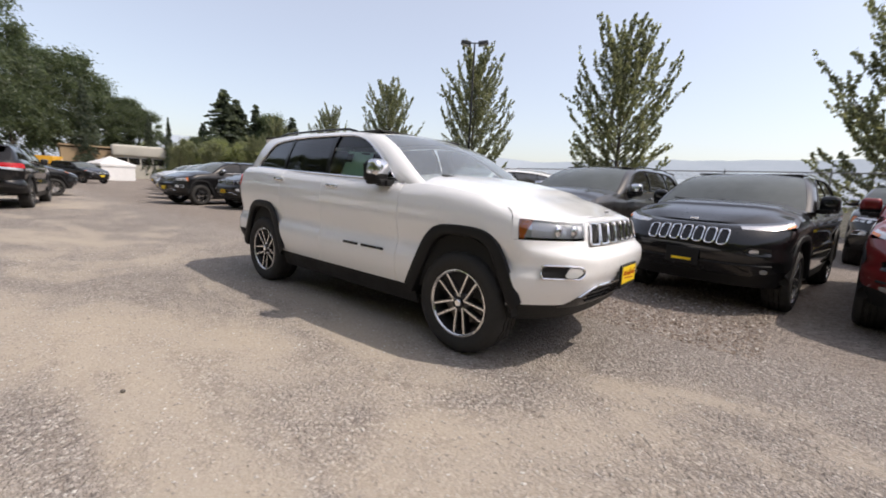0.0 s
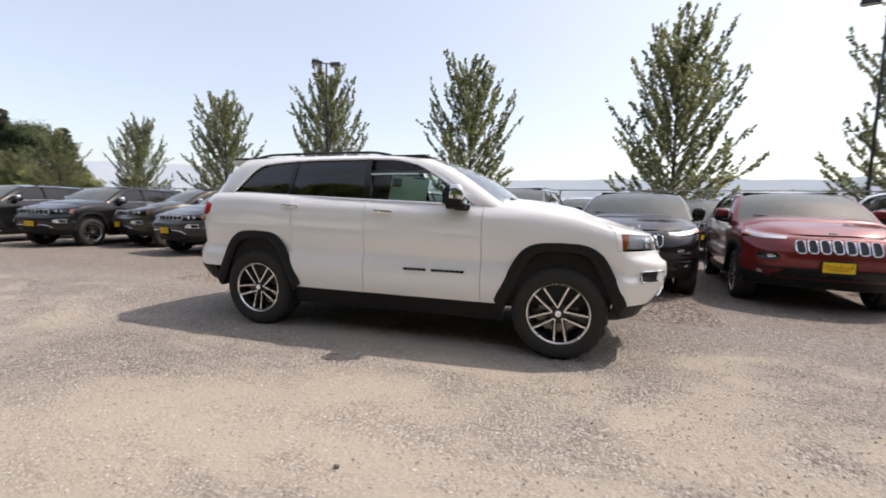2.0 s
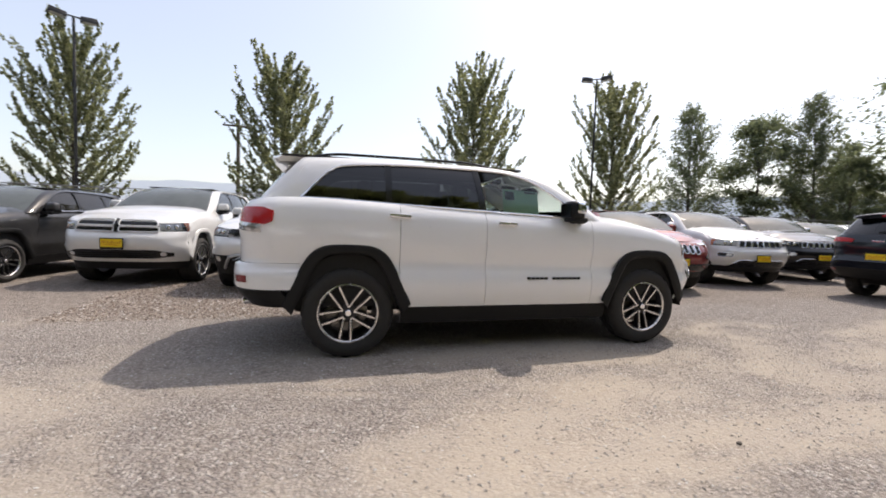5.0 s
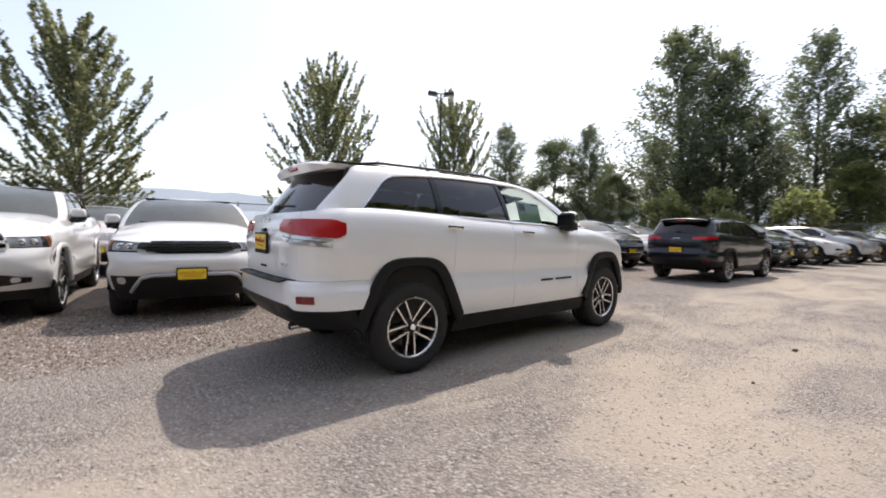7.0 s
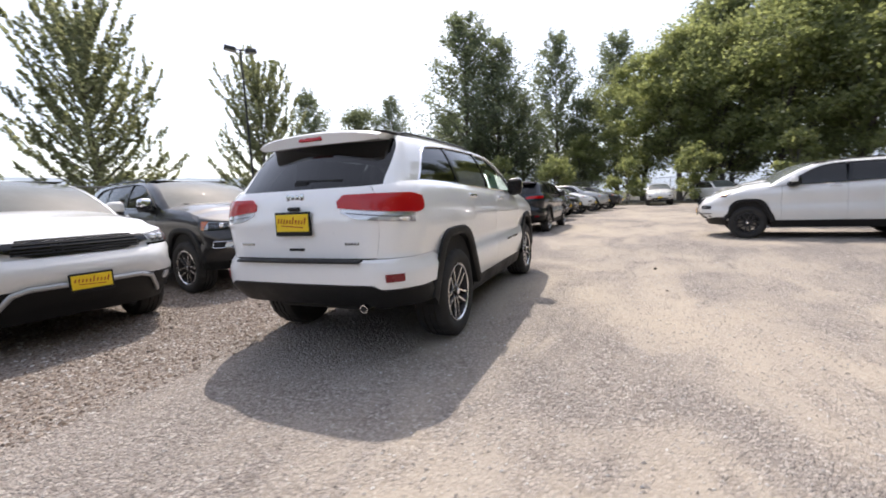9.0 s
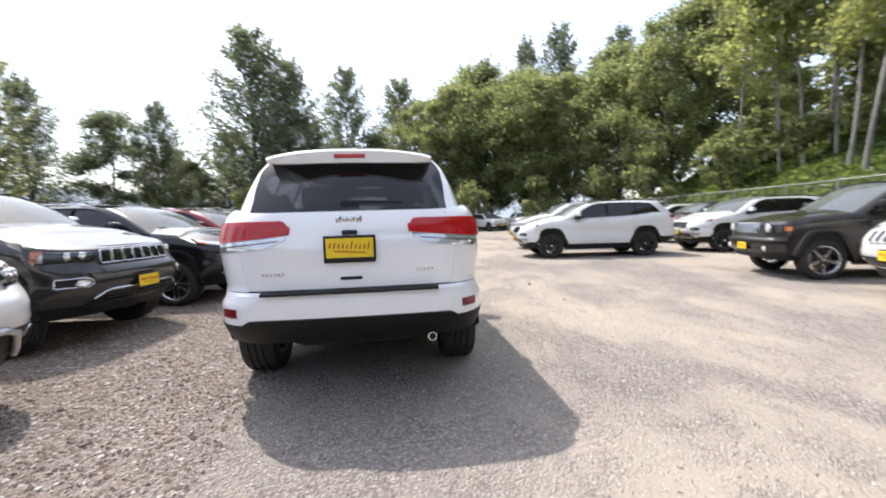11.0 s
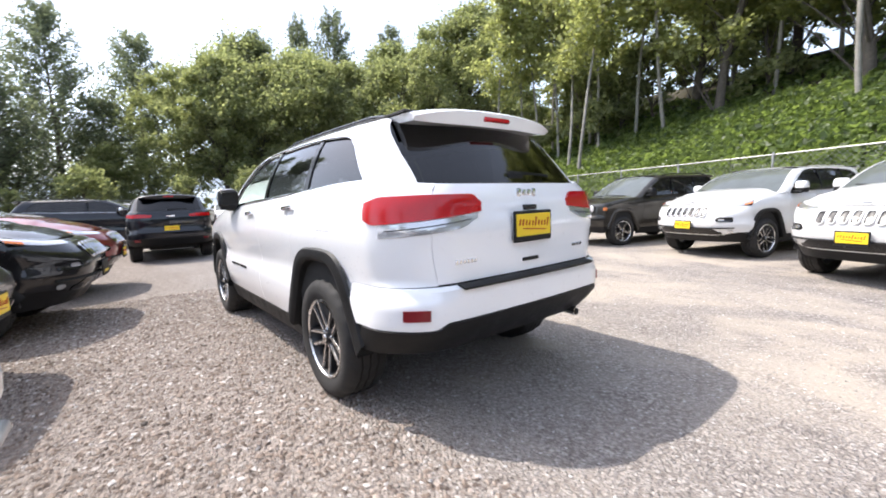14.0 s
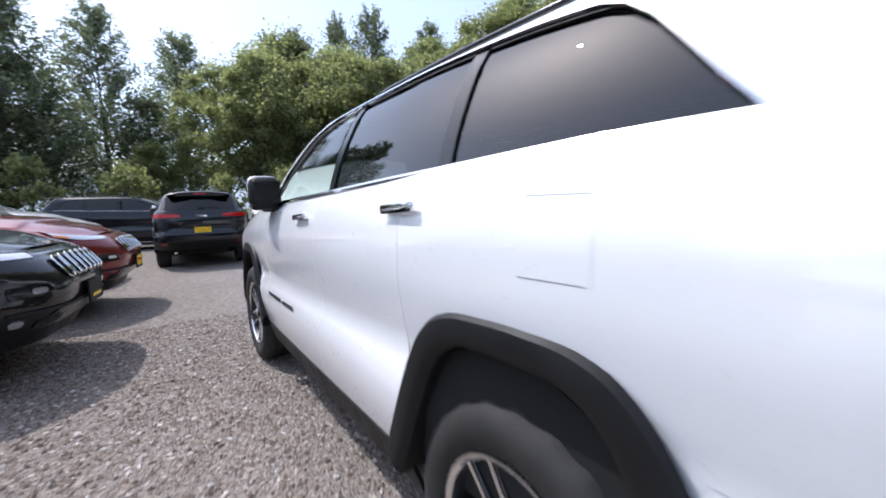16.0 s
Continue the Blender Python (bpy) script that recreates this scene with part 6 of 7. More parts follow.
# Darker leaf copy: the west trees' dim look is put into the colour.
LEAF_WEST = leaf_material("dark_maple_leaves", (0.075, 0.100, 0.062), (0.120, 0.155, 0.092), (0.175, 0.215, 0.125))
# Lighter alder copy: the bank trees' sunlit look is put into the colour.
LEAF_ALDER = leaf_material("bank_alder_leaves", (0.235, 0.265, 0.116), (0.34, 0.375, 0.158), (0.47, 0.492, 0.212))
LEAF_FIR = leaf_material("fir_needles", (0.07, 0.10, 0.075), (0.12, 0.15, 0.11), (0.18, 0.21, 0.15))
LEAF_IVY = leaf_material("ivy_leaves", (0.075, 0.112, 0.034), (0.150, 0.212, 0.060), (0.255, 0.335, 0.102))
LEAF_DRY = leaf_material("dry_bramble", (0.10, 0.06, 0.03), (0.17, 0.10, 0.05), (0.24, 0.15, 0.08))


def leaves_mesh(name, centres, sizes, rng, droop=0.0, long=1.5):
    """One folded, pointed leaf at each centre, turned at random."""
    n = len(centres)
    d = rng.normal(size=(n, 3))
    d[:, 2] -= droop
    d /= np.linalg.norm(d, axis=1, keepdims=True)
    s = np.cross(d, rng.normal(size=(n, 3)))
    s /= np.maximum(np.linalg.norm(s, axis=1, keepdims=True), 1e-6)
    up = np.cross(d, s)
    L, W = (sizes * long / 2)[:, None], (sizes * 0.45)[:, None]
    v = np.stack([centres - d * L, centres + s * W + up * W * 0.35, centres + d * L, centres - s * W + up * W * 0.35], 1)
    i = 4 * np.arange(n)[:, None]
    f = np.concatenate([i + np.array([[0, 1, 2]]), i + np.array([[0, 2, 3]])])
    me = bpy.data.meshes.new(name)
    me.vertices.add(4 * n)
    me.vertices.foreach_set("co", v.reshape(-1).astype(np.float32))
    me.loops.add(len(f) * 3)
    me.loops.foreach_set("vertex_index", f.reshape(-1).astype(np.int32))
    me.polygons.add(len(f))
    me.polygons.foreach_set("loop_start", np.arange(0, len(f) * 3, 3, dtype=np.int32))
    me.update(calc_edges=True)
    return me


def limbs_mesh(name, paths):
    """Trunk and limbs in one mesh: tapered tubes."""
    bm = bmesh.new()
    for path, r0, r1 in paths:
        k = len(path)
        t = tube_mesh("t", path, [r0 + (r1 - r0) * i / (k - 1) for i in range(k)], 7 if r0 > 0.05 else 4)
        bm.from_mesh(t)
        bpy.data.meshes.remove(t)
    me = bpy.data.meshes.new(name)
    bm.to_mesh(me)
    bm.free()
    return finish(me, 60)


def crooked(p, d, length, rng, n=6, bend=0.1, rise=0.0):
    """A bent path from p."""
    out, q, d = [Vector(p)], Vector(p), Vector(d).normalized()
    for _ in range(n):
        d = (d + Vector(rng.normal(0, bend, 3)) + Vector((0, 0, rise))).normalized()
        q = q + d * (length / n)
        out.append(q.copy())
    return out


def conical(seed, h, spread, limbs, per_limb, size, start=0.12, rise=0.14, top=0.12, up=0.75, scatter=0.055, fuller=0.0):
    """A leafy tree with a leading stem and rising limbs, widest low down."""
    rng = np.random.default_rng(seed)
    trunk = crooked((0, 0, -0.2), (0, 0, 1), h * 0.98, rng, 12, 0.02)
    paths = [(trunk, 0.013 * h + 0.02, 0.012)]
    centres = []
    for i in range(limbs):
        f = start + (0.97 - start) * ((i + rng.random()) / limbs) ** 0.9
        p = trunk[0].lerp(trunk[-1], f)
        a = i * 2.4 + rng.normal(0, 0.4)
        reach = spread * (1 - (f - start) / (1 - start)) ** (0.95 - 0.5 * fuller) * rng.uniform(0.6, 1.15) + top * spread
        d = Vector((math.cos(a), math.sin(a), up * rng.uniform(0.6, 1.4)))
        path = crooked(p, d, reach * 1.15, rng, 6, 0.10, rise)
        paths.append((path, 0.004 * h * (1 - f) + 0.012, 0.005))
        twigs = [path]
        for j in range(1, 6):
            q = path[j]
            td = (path[j] - path[j - 1]).normalized() + Vector(rng.normal(0, 0.34, 3)) + Vector((0, 0, 0.2))
            tw = crooked(q, td, reach * rng.uniform(0.25, 0.5), rng, 4, 0.1, 0.1)
            paths.append((tw, 0.008, 0.003))
            twigs.append(tw)
        n = max(10, int(per_limb * (0.35 + reach / spread)))
        for tw in twigs:
            pts = np.array([tuple(v) for v in tw])
            m = n // len(twigs) + 1
            t = rng.uniform(0.12, 1.06, m) * (len(pts) - 1)
            k = np.clip(t.astype(int), 0, len(pts) - 2)
            c = pts[k] + (pts[k + 1] - pts[k]) * (t - k)[:, None]
            centres.append(c + rng.normal(0, 1, (m, 3)) * (size * 0.9 + scatter * reach * rng.random((m, 1))))
    centres = np.concatenate(centres)
    sizes = size * rng.uniform(0.6, 1.3, len(centres))
    return limbs_mesh("trunk", paths), leaves_mesh("crown", centres, sizes, rng, 0.3)


def upswept(seed, h, spread, limbs, size):
    """A young tree whose many limbs sweep upwards, each a separate plume of leaves with sky between."""
    rng = np.random.default_rng(seed)
    trunk = crooked((0, 0, -0.2), (0, 0, 1), h * 0.93, rng, 12, 0.015)
    paths, centres = [(trunk, 0.011 * h + 0.02, 0.012)], []

    def plume(path, n, r0):
        pts = np.array([tuple(v) for v in path])
        t = (0.10 + 0.92 * rng.random(n) ** 0.8) * (len(pts) - 1)
        k = np.clip(t.astype(int), 0, len(pts) - 2)
        c = pts[k] + (pts[k + 1] - pts[k]) * (t - k)[:, None]
        centres.append(c + rng.normal(0, 1, (n, 3)) * r0 * (1.15 - 0.75 * t / (len(pts) - 1))[:, None])

    plume(trunk[8:], 90, 0.10)
    for i in range(limbs):
        f = 0.07 + 0.86 * ((i + rng.random()) / limbs) ** 1.05
        p = trunk[min(11, int(f * 12))].lerp(trunk[min(12, int(f * 12) + 1)], f * 12 % 1)
        a = i * 2.4 + rng.normal(0, 0.3)
        wide = math.sin(math.pi * min(1.0, 0.30 + 0.62 * f)) ** 0.8
        reach = spread * wide * rng.uniform(0.72, 1.22)
        d = Vector((math.cos(a), math.sin(a), (0.25 + 1.35 * f) * rng.uniform(0.75, 1.25)))
        path = crooked(p, d, reach * (1.05 + 0.25 * f), rng, 7, 0.05, 0.085)
        paths.append((path, 0.0035 * h * (1 - f) + 0.014, 0.005))
        plume(path, int(34 + 26 * reach), 0.075)
        for j in range(1, 7):
            td = (path[j] - path[j - 1]).normalized() + Vector(rng.normal(0, 0.36, 3)) + Vector((0, 0, 0.22))
            tw = crooked(path[j], td, reach * rng.uniform(0.16, 0.36), rng, 4, 0.07, 0.08)
            paths.append((tw, 0.007, 0.003))
            plume(tw, int(11 + 7 * reach), 0.055)
    centres = np.concatenate(centres)
    return limbs_mesh("trunk", paths), leaves_mesh("crown", centres, size * rng.uniform(0.6, 1.35, len(centres)), rng, 0.1)


def bushy(seed, h, spread, clumps, per_clump, size, base=0.18):
    """A broad-crowned tree: limbs that end in clumps of leaves, with gaps between."""
    rng = np.random.default_rng(seed)
    trunk = crooked((0, 0, -0.3), (0, 0, 1), h * 0.8, rng, 8, 0.05)
    paths, centres = [(trunk, 0.016 * h, 0.03)], []
    for i in range(clumps):
        f = rng.random() ** 0.8
        z = h * (base + (0.97 - base) * f)
        env = spread * math.sin(math.pi * (0.16 + 0.80 * f) ** 0.9) ** 0.7
        a, rr = rng.uniform(0, 2 * math.pi), env * math.sqrt(rng.uniform(0.1, 1))
        c = np.array([rr * math.cos(a), rr * math.sin(a), z])
        p = trunk[min(8, int(f * 7))]
        if i % 3 == 0:
            paths.append(([p, Vector(c) * 0.5 + p * 0.5 + Vector((0, 0, 0.3)), Vector(c)], 0.05, 0.01))
        r = spread * rng.uniform(0.14, 0.36)
        v = rng.normal(size=(per_clump, 3))
        v /= np.linalg.norm(v, axis=1, keepdims=True)
        centres.append(c + v * r * np.abs(rng.normal(0.62, 0.34, (per_clump, 1))) * np.array([1, 1, 0.8]))
    centres = np.concatenate(centres)
    return limbs_mesh("trunk", paths), leaves_mesh("crown", centres, size * rng.uniform(0.6, 1.3, len(centres)), rng, 0.2, 1.3)


def fir(seed, h, spread, tiers, size):
    """An evergreen of uneven drooping boughs in loose tiers, with a ragged edge and a pointed top."""
    rng = np.random.default_rng(seed)
    paths, centres = [(crooked((0, 0, -0.3), (0, 0, 1), h, rng, 8, 0.01), 0.014 * h, 0.02)], []
    for i in range(tiers):
        f = 0.08 + 0.90 * (i + rng.random() * 0.6) / tiers
        for b in range(7):
            a = rng.uniform(0, 2 * math.pi)
            reach = spread * (1 - f) ** 0.85 * rng.uniform(0.45, 1.25) + 0.15
            n = int(16 + 34 * reach / spread)
            t = rng.random(n) ** 0.6
            lie = np.stack([np.cos(a) * reach * t, np.sin(a) * reach * t, h * f - reach * (0.12 * t + 0.16 * t * t)], -1)
            across = rng.normal(0, 0.13, n) * reach * (1.1 - 0.8 * t)
            centres.append(lie + np.stack([-np.sin(a) * across, np.cos(a) * across, rng.normal(0, 0.07, n)], -1))
            paths.append(([Vector((0, 0, h * f)), Vector((np.cos(a) * reach * 0.5, np.sin(a) * reach * 0.5, h * f - reach * 0.10)), Vector((np.cos(a) * reach * 0.9, np.sin(a) * reach * 0.9, h * f - reach * 0.24))], 0.03, 0.01))
    centres = np.concatenate(centres)
    return limbs_mesh("trunk", paths), leaves_mesh("crown", centres, size * rng.uniform(0.6, 1.3, len(centres)), rng, 0.5, 1.8)


def slender(seed, h, spread, size, n_clumps=26, per=150, clear=0.42):
    """A tall thin-stemmed alder: a long bare pale stem and a light crown."""
    rng = np.random.default_rng(seed)
    trunk = crooked((0, 0, -0.5), (rng.normal(0, 0.05), rng.normal(0, 0.05), 1), h, rng, 12, 0.025)
    paths, centres = [(trunk, 0.006 * h + 0.02, 0.02)], []
    for i in range(n_clumps):
        f = clear + (1 - clear) * (i + rng.random()) / n_clumps
        p = trunk[0].lerp(trunk[-1], f)
        p = trunk[min(11, int(f * 12))].lerp(trunk[min(12, int(f * 12) + 1)], f * 12 % 1)
        a = rng.uniform(0, 6.283)
        reach = spread * rng.uniform(0.35, 1.0) * math.sin(math.pi * min(1, 0.25 + 0.75 * (f - clear) / (1 - clear))) ** 0.6
        path = crooked(p, (math.cos(a), math.sin(a), 0.5), reach, rng, 4, 0.15, 0.1)
        paths.append((path, 0.03, 0.008))
        pts = np.array([tuple(v) for v in path])
        t = rng.uniform(0.3, 1.1, per) * 4
        k = np.clip(t.astype(int), 0, 3)
        centres.append(pts[k] + (pts[k + 1] - pts[k]) * (t - k)[:, None] + rng.normal(0, 0.30 * reach ** 0.5, (per, 3)))
    centres = np.concatenate(centres)
    return limbs_mesh("trunk", paths), leaves_mesh("crown", centres, size * rng.uniform(0.6, 1.3, len(centres)), rng, 0.3, 1.3)


def tree(name, meshes, leaf, bark, x, y, turn, scale, label, group, z=None, wide=1.0):
    root = new(name)
    zz = float(height(np.array(x), np.array(y))) if z is None else z
    root.matrix_basis = pose(x, y, zz, 0, 0, turn) @ Matrix.Diagonal((scale * wide, scale * wide, scale, 1))
    link_mesh("trunk", meshes[0], bark, root)
    crown = link_mesh("crown", meshes[1], leaf, root)
    crown.material_slots[0].link = "OBJECT"              # the crowns share their meshes, not their leaves
    crown.material_slots[0].material = leaf
    return tagged(root, label, "tree", group)


rng_t = random.Random(11)
STREET = [upswept(20 + i, 10.2, 3.3, 88, 0.105) for i in range(3)]
ROW = "young trees along the north fence"
for i, (x, y, s) in enumerate(((6.3, 18.7, 1.02), (-4.2, 19.5, 0.98), (-13.6, 19.2, 0.97), (-22.8, 20.1, 0.9), (-31.3, 20.1, 0.78), (-41.4, 20.6, 0.75), (15.4, 18.4, 1.03))):
    tree("street_tree", STREET[i % 3], LEAF_STREET, BARK, x, y, 77 * i + 20, s, "young green street tree with rising leafy branches behind the fence", ROW, z=0.0, wide=(1.02, 1.02, 0.93, 0.98, 0.95, 0.95, 1.0)[i])
POPLAR = [conical(40 + i, 20.5, 5.6, 96, 165, 0.19, start=0.05, rise=0.05, up=0.6, scatter=0.05, fuller=0.55) for i in range(3)]
EAST = "tall dark trees at the east end"
for i, (x, y, s, w) in enumerate(((42.5, 14.3, 1.09, 0.95), (43.5, 11.0, 0.97, 0.9), (52, 4.9, 1.08, 0.72), (55, -2.2, 1.06, 0.85), (47, 8.4, 0.68, 1.1), (30.2, 26.7, 0.63, 0.8), (35.4, 19.9, 0.62, 0.6), (46, 18.4, 0.60, 1.1), (50, 1.6, 0.62, 1.1), (44, 23.5, 0.5, 1.0), (50, -24.6, 1.34, 0.55), (52, -20.2, 1.27, 0.5), (47.5, -13.4, 1.05, 0.7), (48, -10.1, 1.0, 0.5), (46, -30, 1.24, 0.55))):
    tree("poplar", POPLAR[i % 3], LEAF_DARK, BARK, x, y, 50 * i, s, "tall dark green tree with open feathery crown", EAST, z=0.0, wide=w * 1.3)
for i, (x, y, s, w) in enumerate(((-50.5, 22.3, 0.60, 1.3), (-51.5, 27.5, 0.56, 1.3), (-54, 18.6, 0.5, 1.4), (-56, 15.2, 0.46, 1.4), (-47.2, 25.2, 0.55, 1.2))):
    tree("small_tree", STREET[i % 3], LEAF_STREET, BARK, x, y, 65 * i, s, "small light green tree growing at the end of the lot", "small trees at the west end", z=0.0, wide=w)
WOOD = [bushy(60 + i, 15.0, 4.4, 84, 270, 0.19) for i in range(3)]
WOODS = "leafy woods round the lot"
woods_east = [(33.4, 22.8, 0.74), (47, -4.8, 0.92), (43, -8, 1), (42, -11.5, 0.98), (40, -15.5, 1.05), (37, -19, 1), (33.5, -22.5, 1), (29.5, -25.5, 1), (27.5, -29, 0.98), (48, -12, 1.2), (46, -19, 1.2), (40, -26, 1.2), (33, -31, 1.15), (46, 1.5, 0.55), (45, 14, 0.55), (38, 19, 0.5)]
woods_west = [(-30.7, -24.1, 1), (-38.6, -20.9, 1.05), (-46.5, -17.6, 1.1), (-54.4, -13.4, 1.1), (-62.2, -5.2, 1.45), (-72.1, -0.9, 1.5), (-78, 2.3, 1.25), (-81.9, 5.9, 1.12), (-83.8, 9.5, 1.15), (-84.7, 13, 1.02), (-84.5, 16.5, 0.82), (-82.5, 18.5, 0.7), (-56.2, -7.3, 1.3), (-83.3, 26.5, 0.5), (-83.5, 41.5, 0.98), (-82, 39.8, 0.85), (-61.5, 17.8, 0.33), (-59.5, 19.3, 0.36), (-58.4, 21.2, 0.38), (-57.3, 23.7, 0.4), (-55.2, 26.2, 0.42), (-61.5, 17.8, 0.4), (-62.4, 21.9, 0.42)]
bank_front = [(6, -36, 0.95), (0.5, -35.5, 0.95), (-5, -33, 0.95), (-11, -31, 0.95), (-17, -29, 0.95), (-23, -27, 1), (9, -42, 1.1), (-2, -43, 1.1), (-14, -39, 1.1)]
bank_back = [(-1, -26.8, 1.2), (-5.5, -25.2, 1.2), (5.5, -27.6, 1.15), (8, -31, 1.1), (2.5, -30.5, 1.15), (-3.5, -28.5, 1.15), (-8.5, -27, 1.1), (-14, -26, 1.1), (-20, -24.5, 1.05), (-6, -36, 1.3), (5, -38, 1.3)]
spots = woods_east + woods_west + bank_front + bank_back
# The leaf tone follows the place: darker in the west, lighter on the bank.
for i, (x, y, s) in enumerate(spots):
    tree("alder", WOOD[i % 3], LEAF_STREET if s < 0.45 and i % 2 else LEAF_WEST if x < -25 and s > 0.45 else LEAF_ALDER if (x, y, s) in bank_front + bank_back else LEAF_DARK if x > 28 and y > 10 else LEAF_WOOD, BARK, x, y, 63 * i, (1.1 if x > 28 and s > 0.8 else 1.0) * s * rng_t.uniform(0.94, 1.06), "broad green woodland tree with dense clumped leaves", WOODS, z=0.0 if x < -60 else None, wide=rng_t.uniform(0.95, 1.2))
FIR = [fir(80 + i, 18.0, 5.2, 40, 0.36) for i in range(3)]
for i, (x, y, s, w) in enumerate(((-85.6, 32.6, 1.0, 1.45), (-86.5, 35.3, 0.93, 1.4), (-84.5, 38.4, 0.9, 0.95), (-88, 29.5, 0.62, 1.0), (-80.1, 44.1, 0.78, 1.1), (-90, 37, 0.85, 1.3), (-72, 50, 0.5, 0.8), (-66.3, -8, 0.9, 0.7), (-70, 8.6, 0.72, 0.6), (-68, 15.2, 0.52, 0.5), (-66.5, 17.2, 0.5, 0.4))):
    tree("fir", FIR[i % 3], LEAF_FIR, BARK, x, y, 40 * i, s, "dark evergreen fir standing behind the lot", "firs beyond the lot", z=0.0, wide=w)
SLIM = [slender(100 + i, 17.0, 2.8, 0.24) for i in range(3)]
for i, (x, y, s) in enumerate(((18.0, -24.4, 0.95), (15.3, -25.2, 0.92), (11.8, -22.3, 1.0), (11.9, -25.1, 0.95), (10.4, -27.1, 1.0), (8.0, -26.2, 1.05), (3.0, -28.4, 1.05), (-1.05, -24.0, 1.1), (13.1, -23.1, 0.95), (16.6, -24.6, 0.9), (13.6, -26.5, 0.95), (19.6, -23.4, 0.88), (5.6, -30.0, 1.05), (0.6, -31.0, 1.05), (-4.5, -25.5, 1.05), (-8.5, -22.5, 1.0), (-14, -21, 1.0), (-20, -20, 1.0), (-28, -18, 1.0), (17.2, -27.0, 0.95))):
    tree("slender_alder", SLIM[i % 3], LEAF_ALDER, BIRCH, x, y, 70 * i, s, "tall slender alder with a pale bare trunk on the bank", "pale-stemmed alders on the bank")
# shrubs at the west and east ends
SHRUB = [bushy(120 + i, 5.0, 2.2, 30, 130, 0.2, base=0.05) for i in range(2)]
for i, (x, y, s) in enumerate(((-52, 21, 1.0), (-47, 22, 0.9), (-57, 20, 1.1), (-62, 22, 1.2), (-42, 23, 0.8), (-66, 18, 1.0), (-72, 16, 1.0), (-37, 24, 0.8), (34, -8, 0.9), (35, -3, 0.8), (34.5, 3, 0.9), (35, 8, 1.0), (34, 12, 1.0), (33, -14, 1.0), (30, -19, 1.0), (26, -21.5, 1.0), (20, -22.5, 0.9), (13, -26.5, 1.1), (16, -28.5, 1.2), (19, -30, 1.2), (15, -32, 1.4), (21.5, -27.5, 1.1), (10.5, -30, 1.2), (18, -25.5, 1.0), (23.5, -30, 1.3)) + tuple((-14 + 2.9 * k, -27.0 - 3.0 * (k % 3) - 2.0 * math.sin(0.26 * k), 0.75 + 0.12 * (k % 4)) for k in range(14))):
    tree("shrub", SHRUB[i % 2], LEAF_WOOD, BARK, x, y, 63 * i, s, "green shrub growing on the bank outside the fence", "shrubs outside the fence")


def bank_cover():
    """Ivy and bramble over the bank, with dry stems low along the fence."""
    rng = np.random.default_rng(77)
    n = 170000
    x, y = rng.uniform(-22, 28, n), rng.uniform(-32, -10.5, n)
    d = beyond(x, y)
    near = rng.random(n) < np.where(d < 12, 1.0, 0.25)
    ok = (d > 1.0) & (d < 18) & near
    x, y, d = x[ok], y[ok], d[ok]
    swell = np.array([noise.noise(Vector((a * 0.8, b * 0.8, 3.0))) for a, b in zip(x, y)])
    z = height(x, y) + 0.25 + 0.5 * np.clip(swell + 0.3, 0, 1) * rng.random(len(x)) + 0.15 * rng.random(len(x))
    dry = (d < 3.2) & (np.array([noise.noise(Vector((a * 0.35, b * 0.35, 9.0))) for a, b in zip(x, y)]) > -0.02) & (x < 4)
    for sel, nm, mt, lab in ((~dry, "ivy", LEAF_IVY, "dense bright green ivy and bramble covering the bank"), (dry, "bramble", LEAF_DRY, "dry brown bramble stems along the fence")):
        c = np.stack([x[sel], y[sel], z[sel] * (0.8 if nm == "bramble" else 1.0)], -1)
        me = leaves_mesh(nm, c, rng.uniform(0.14, 0.34, len(c)), rng, -0.4, 1.2)
        me.materials.append(mt)
        tagged(new(nm, me), lab, "plants", kind="stuff")


bank_cover()

# ---------------------------------------------------------------- fences, lamps, buildings and distance
GALV = surface("galvanised_steel", (0.22, 0.22, 0.21), (0.38, 0.38, 0.36), rough=0.5, metal=0.7)
DARK_METAL = surface("dark_painted_metal", (0.02, 0.02, 0.02), (0.05, 0.048, 0.045), rough=0.5)
WOODPOLE = surface("weathered_pole_wood", (0.09, 0.07, 0.05), (0.2, 0.16, 0.12), rough=0.9, scale=4)


def mesh_panel(a, b, h, step_m):
    """The wire net of one bay of a chain-link fence: two families of slanting wires."""
    L = math.hypot(b[0] - a[0], b[1] - a[1])
    ux, uy = (b[0] - a[0]) / L, (b[1] - a[1]) / L
    z0 = float(height(np.array(a[0]), np.array(a[1])))
    verts, faces = [], []
    w = 0.004
    k = -h
    while k < L:
        for s in (1, -1):
            s0, s1 = (k, k + h) if s > 0 else (k + h, k)
            z_a, z_b = 0.05, h
            pts = []
            for t in (0.0, 1.0):
                pts.append((s0 + (s1 - s0) * t, z_a + (z_b - z_a) * t))
            (p0, q0), (p1, q1) = pts
            lo, hi = 0.0, 1.0
            if p1 != p0:
                ta, tb = sorted(((0 - p0) / (p1 - p0), (L - p0) / (p1 - p0)))
                lo, hi = max(lo, ta), min(hi, tb)
            if hi - lo < 0.02:
                continue
            i = len(verts)
            for t in (lo, hi):
                sx, zz = p0 + (p1 - p0) * t, q0 + (q1 - q0) * t
                verts += [(a[0] + ux * sx, a[1] + uy * sx, z0 + zz - w), (a[0] + ux * sx, a[1] + uy * sx, z0 + zz + w)]
            faces.append((i, i + 1, i + 3, i + 2))
        k += step_m
    return soup("wire_net", verts, faces)


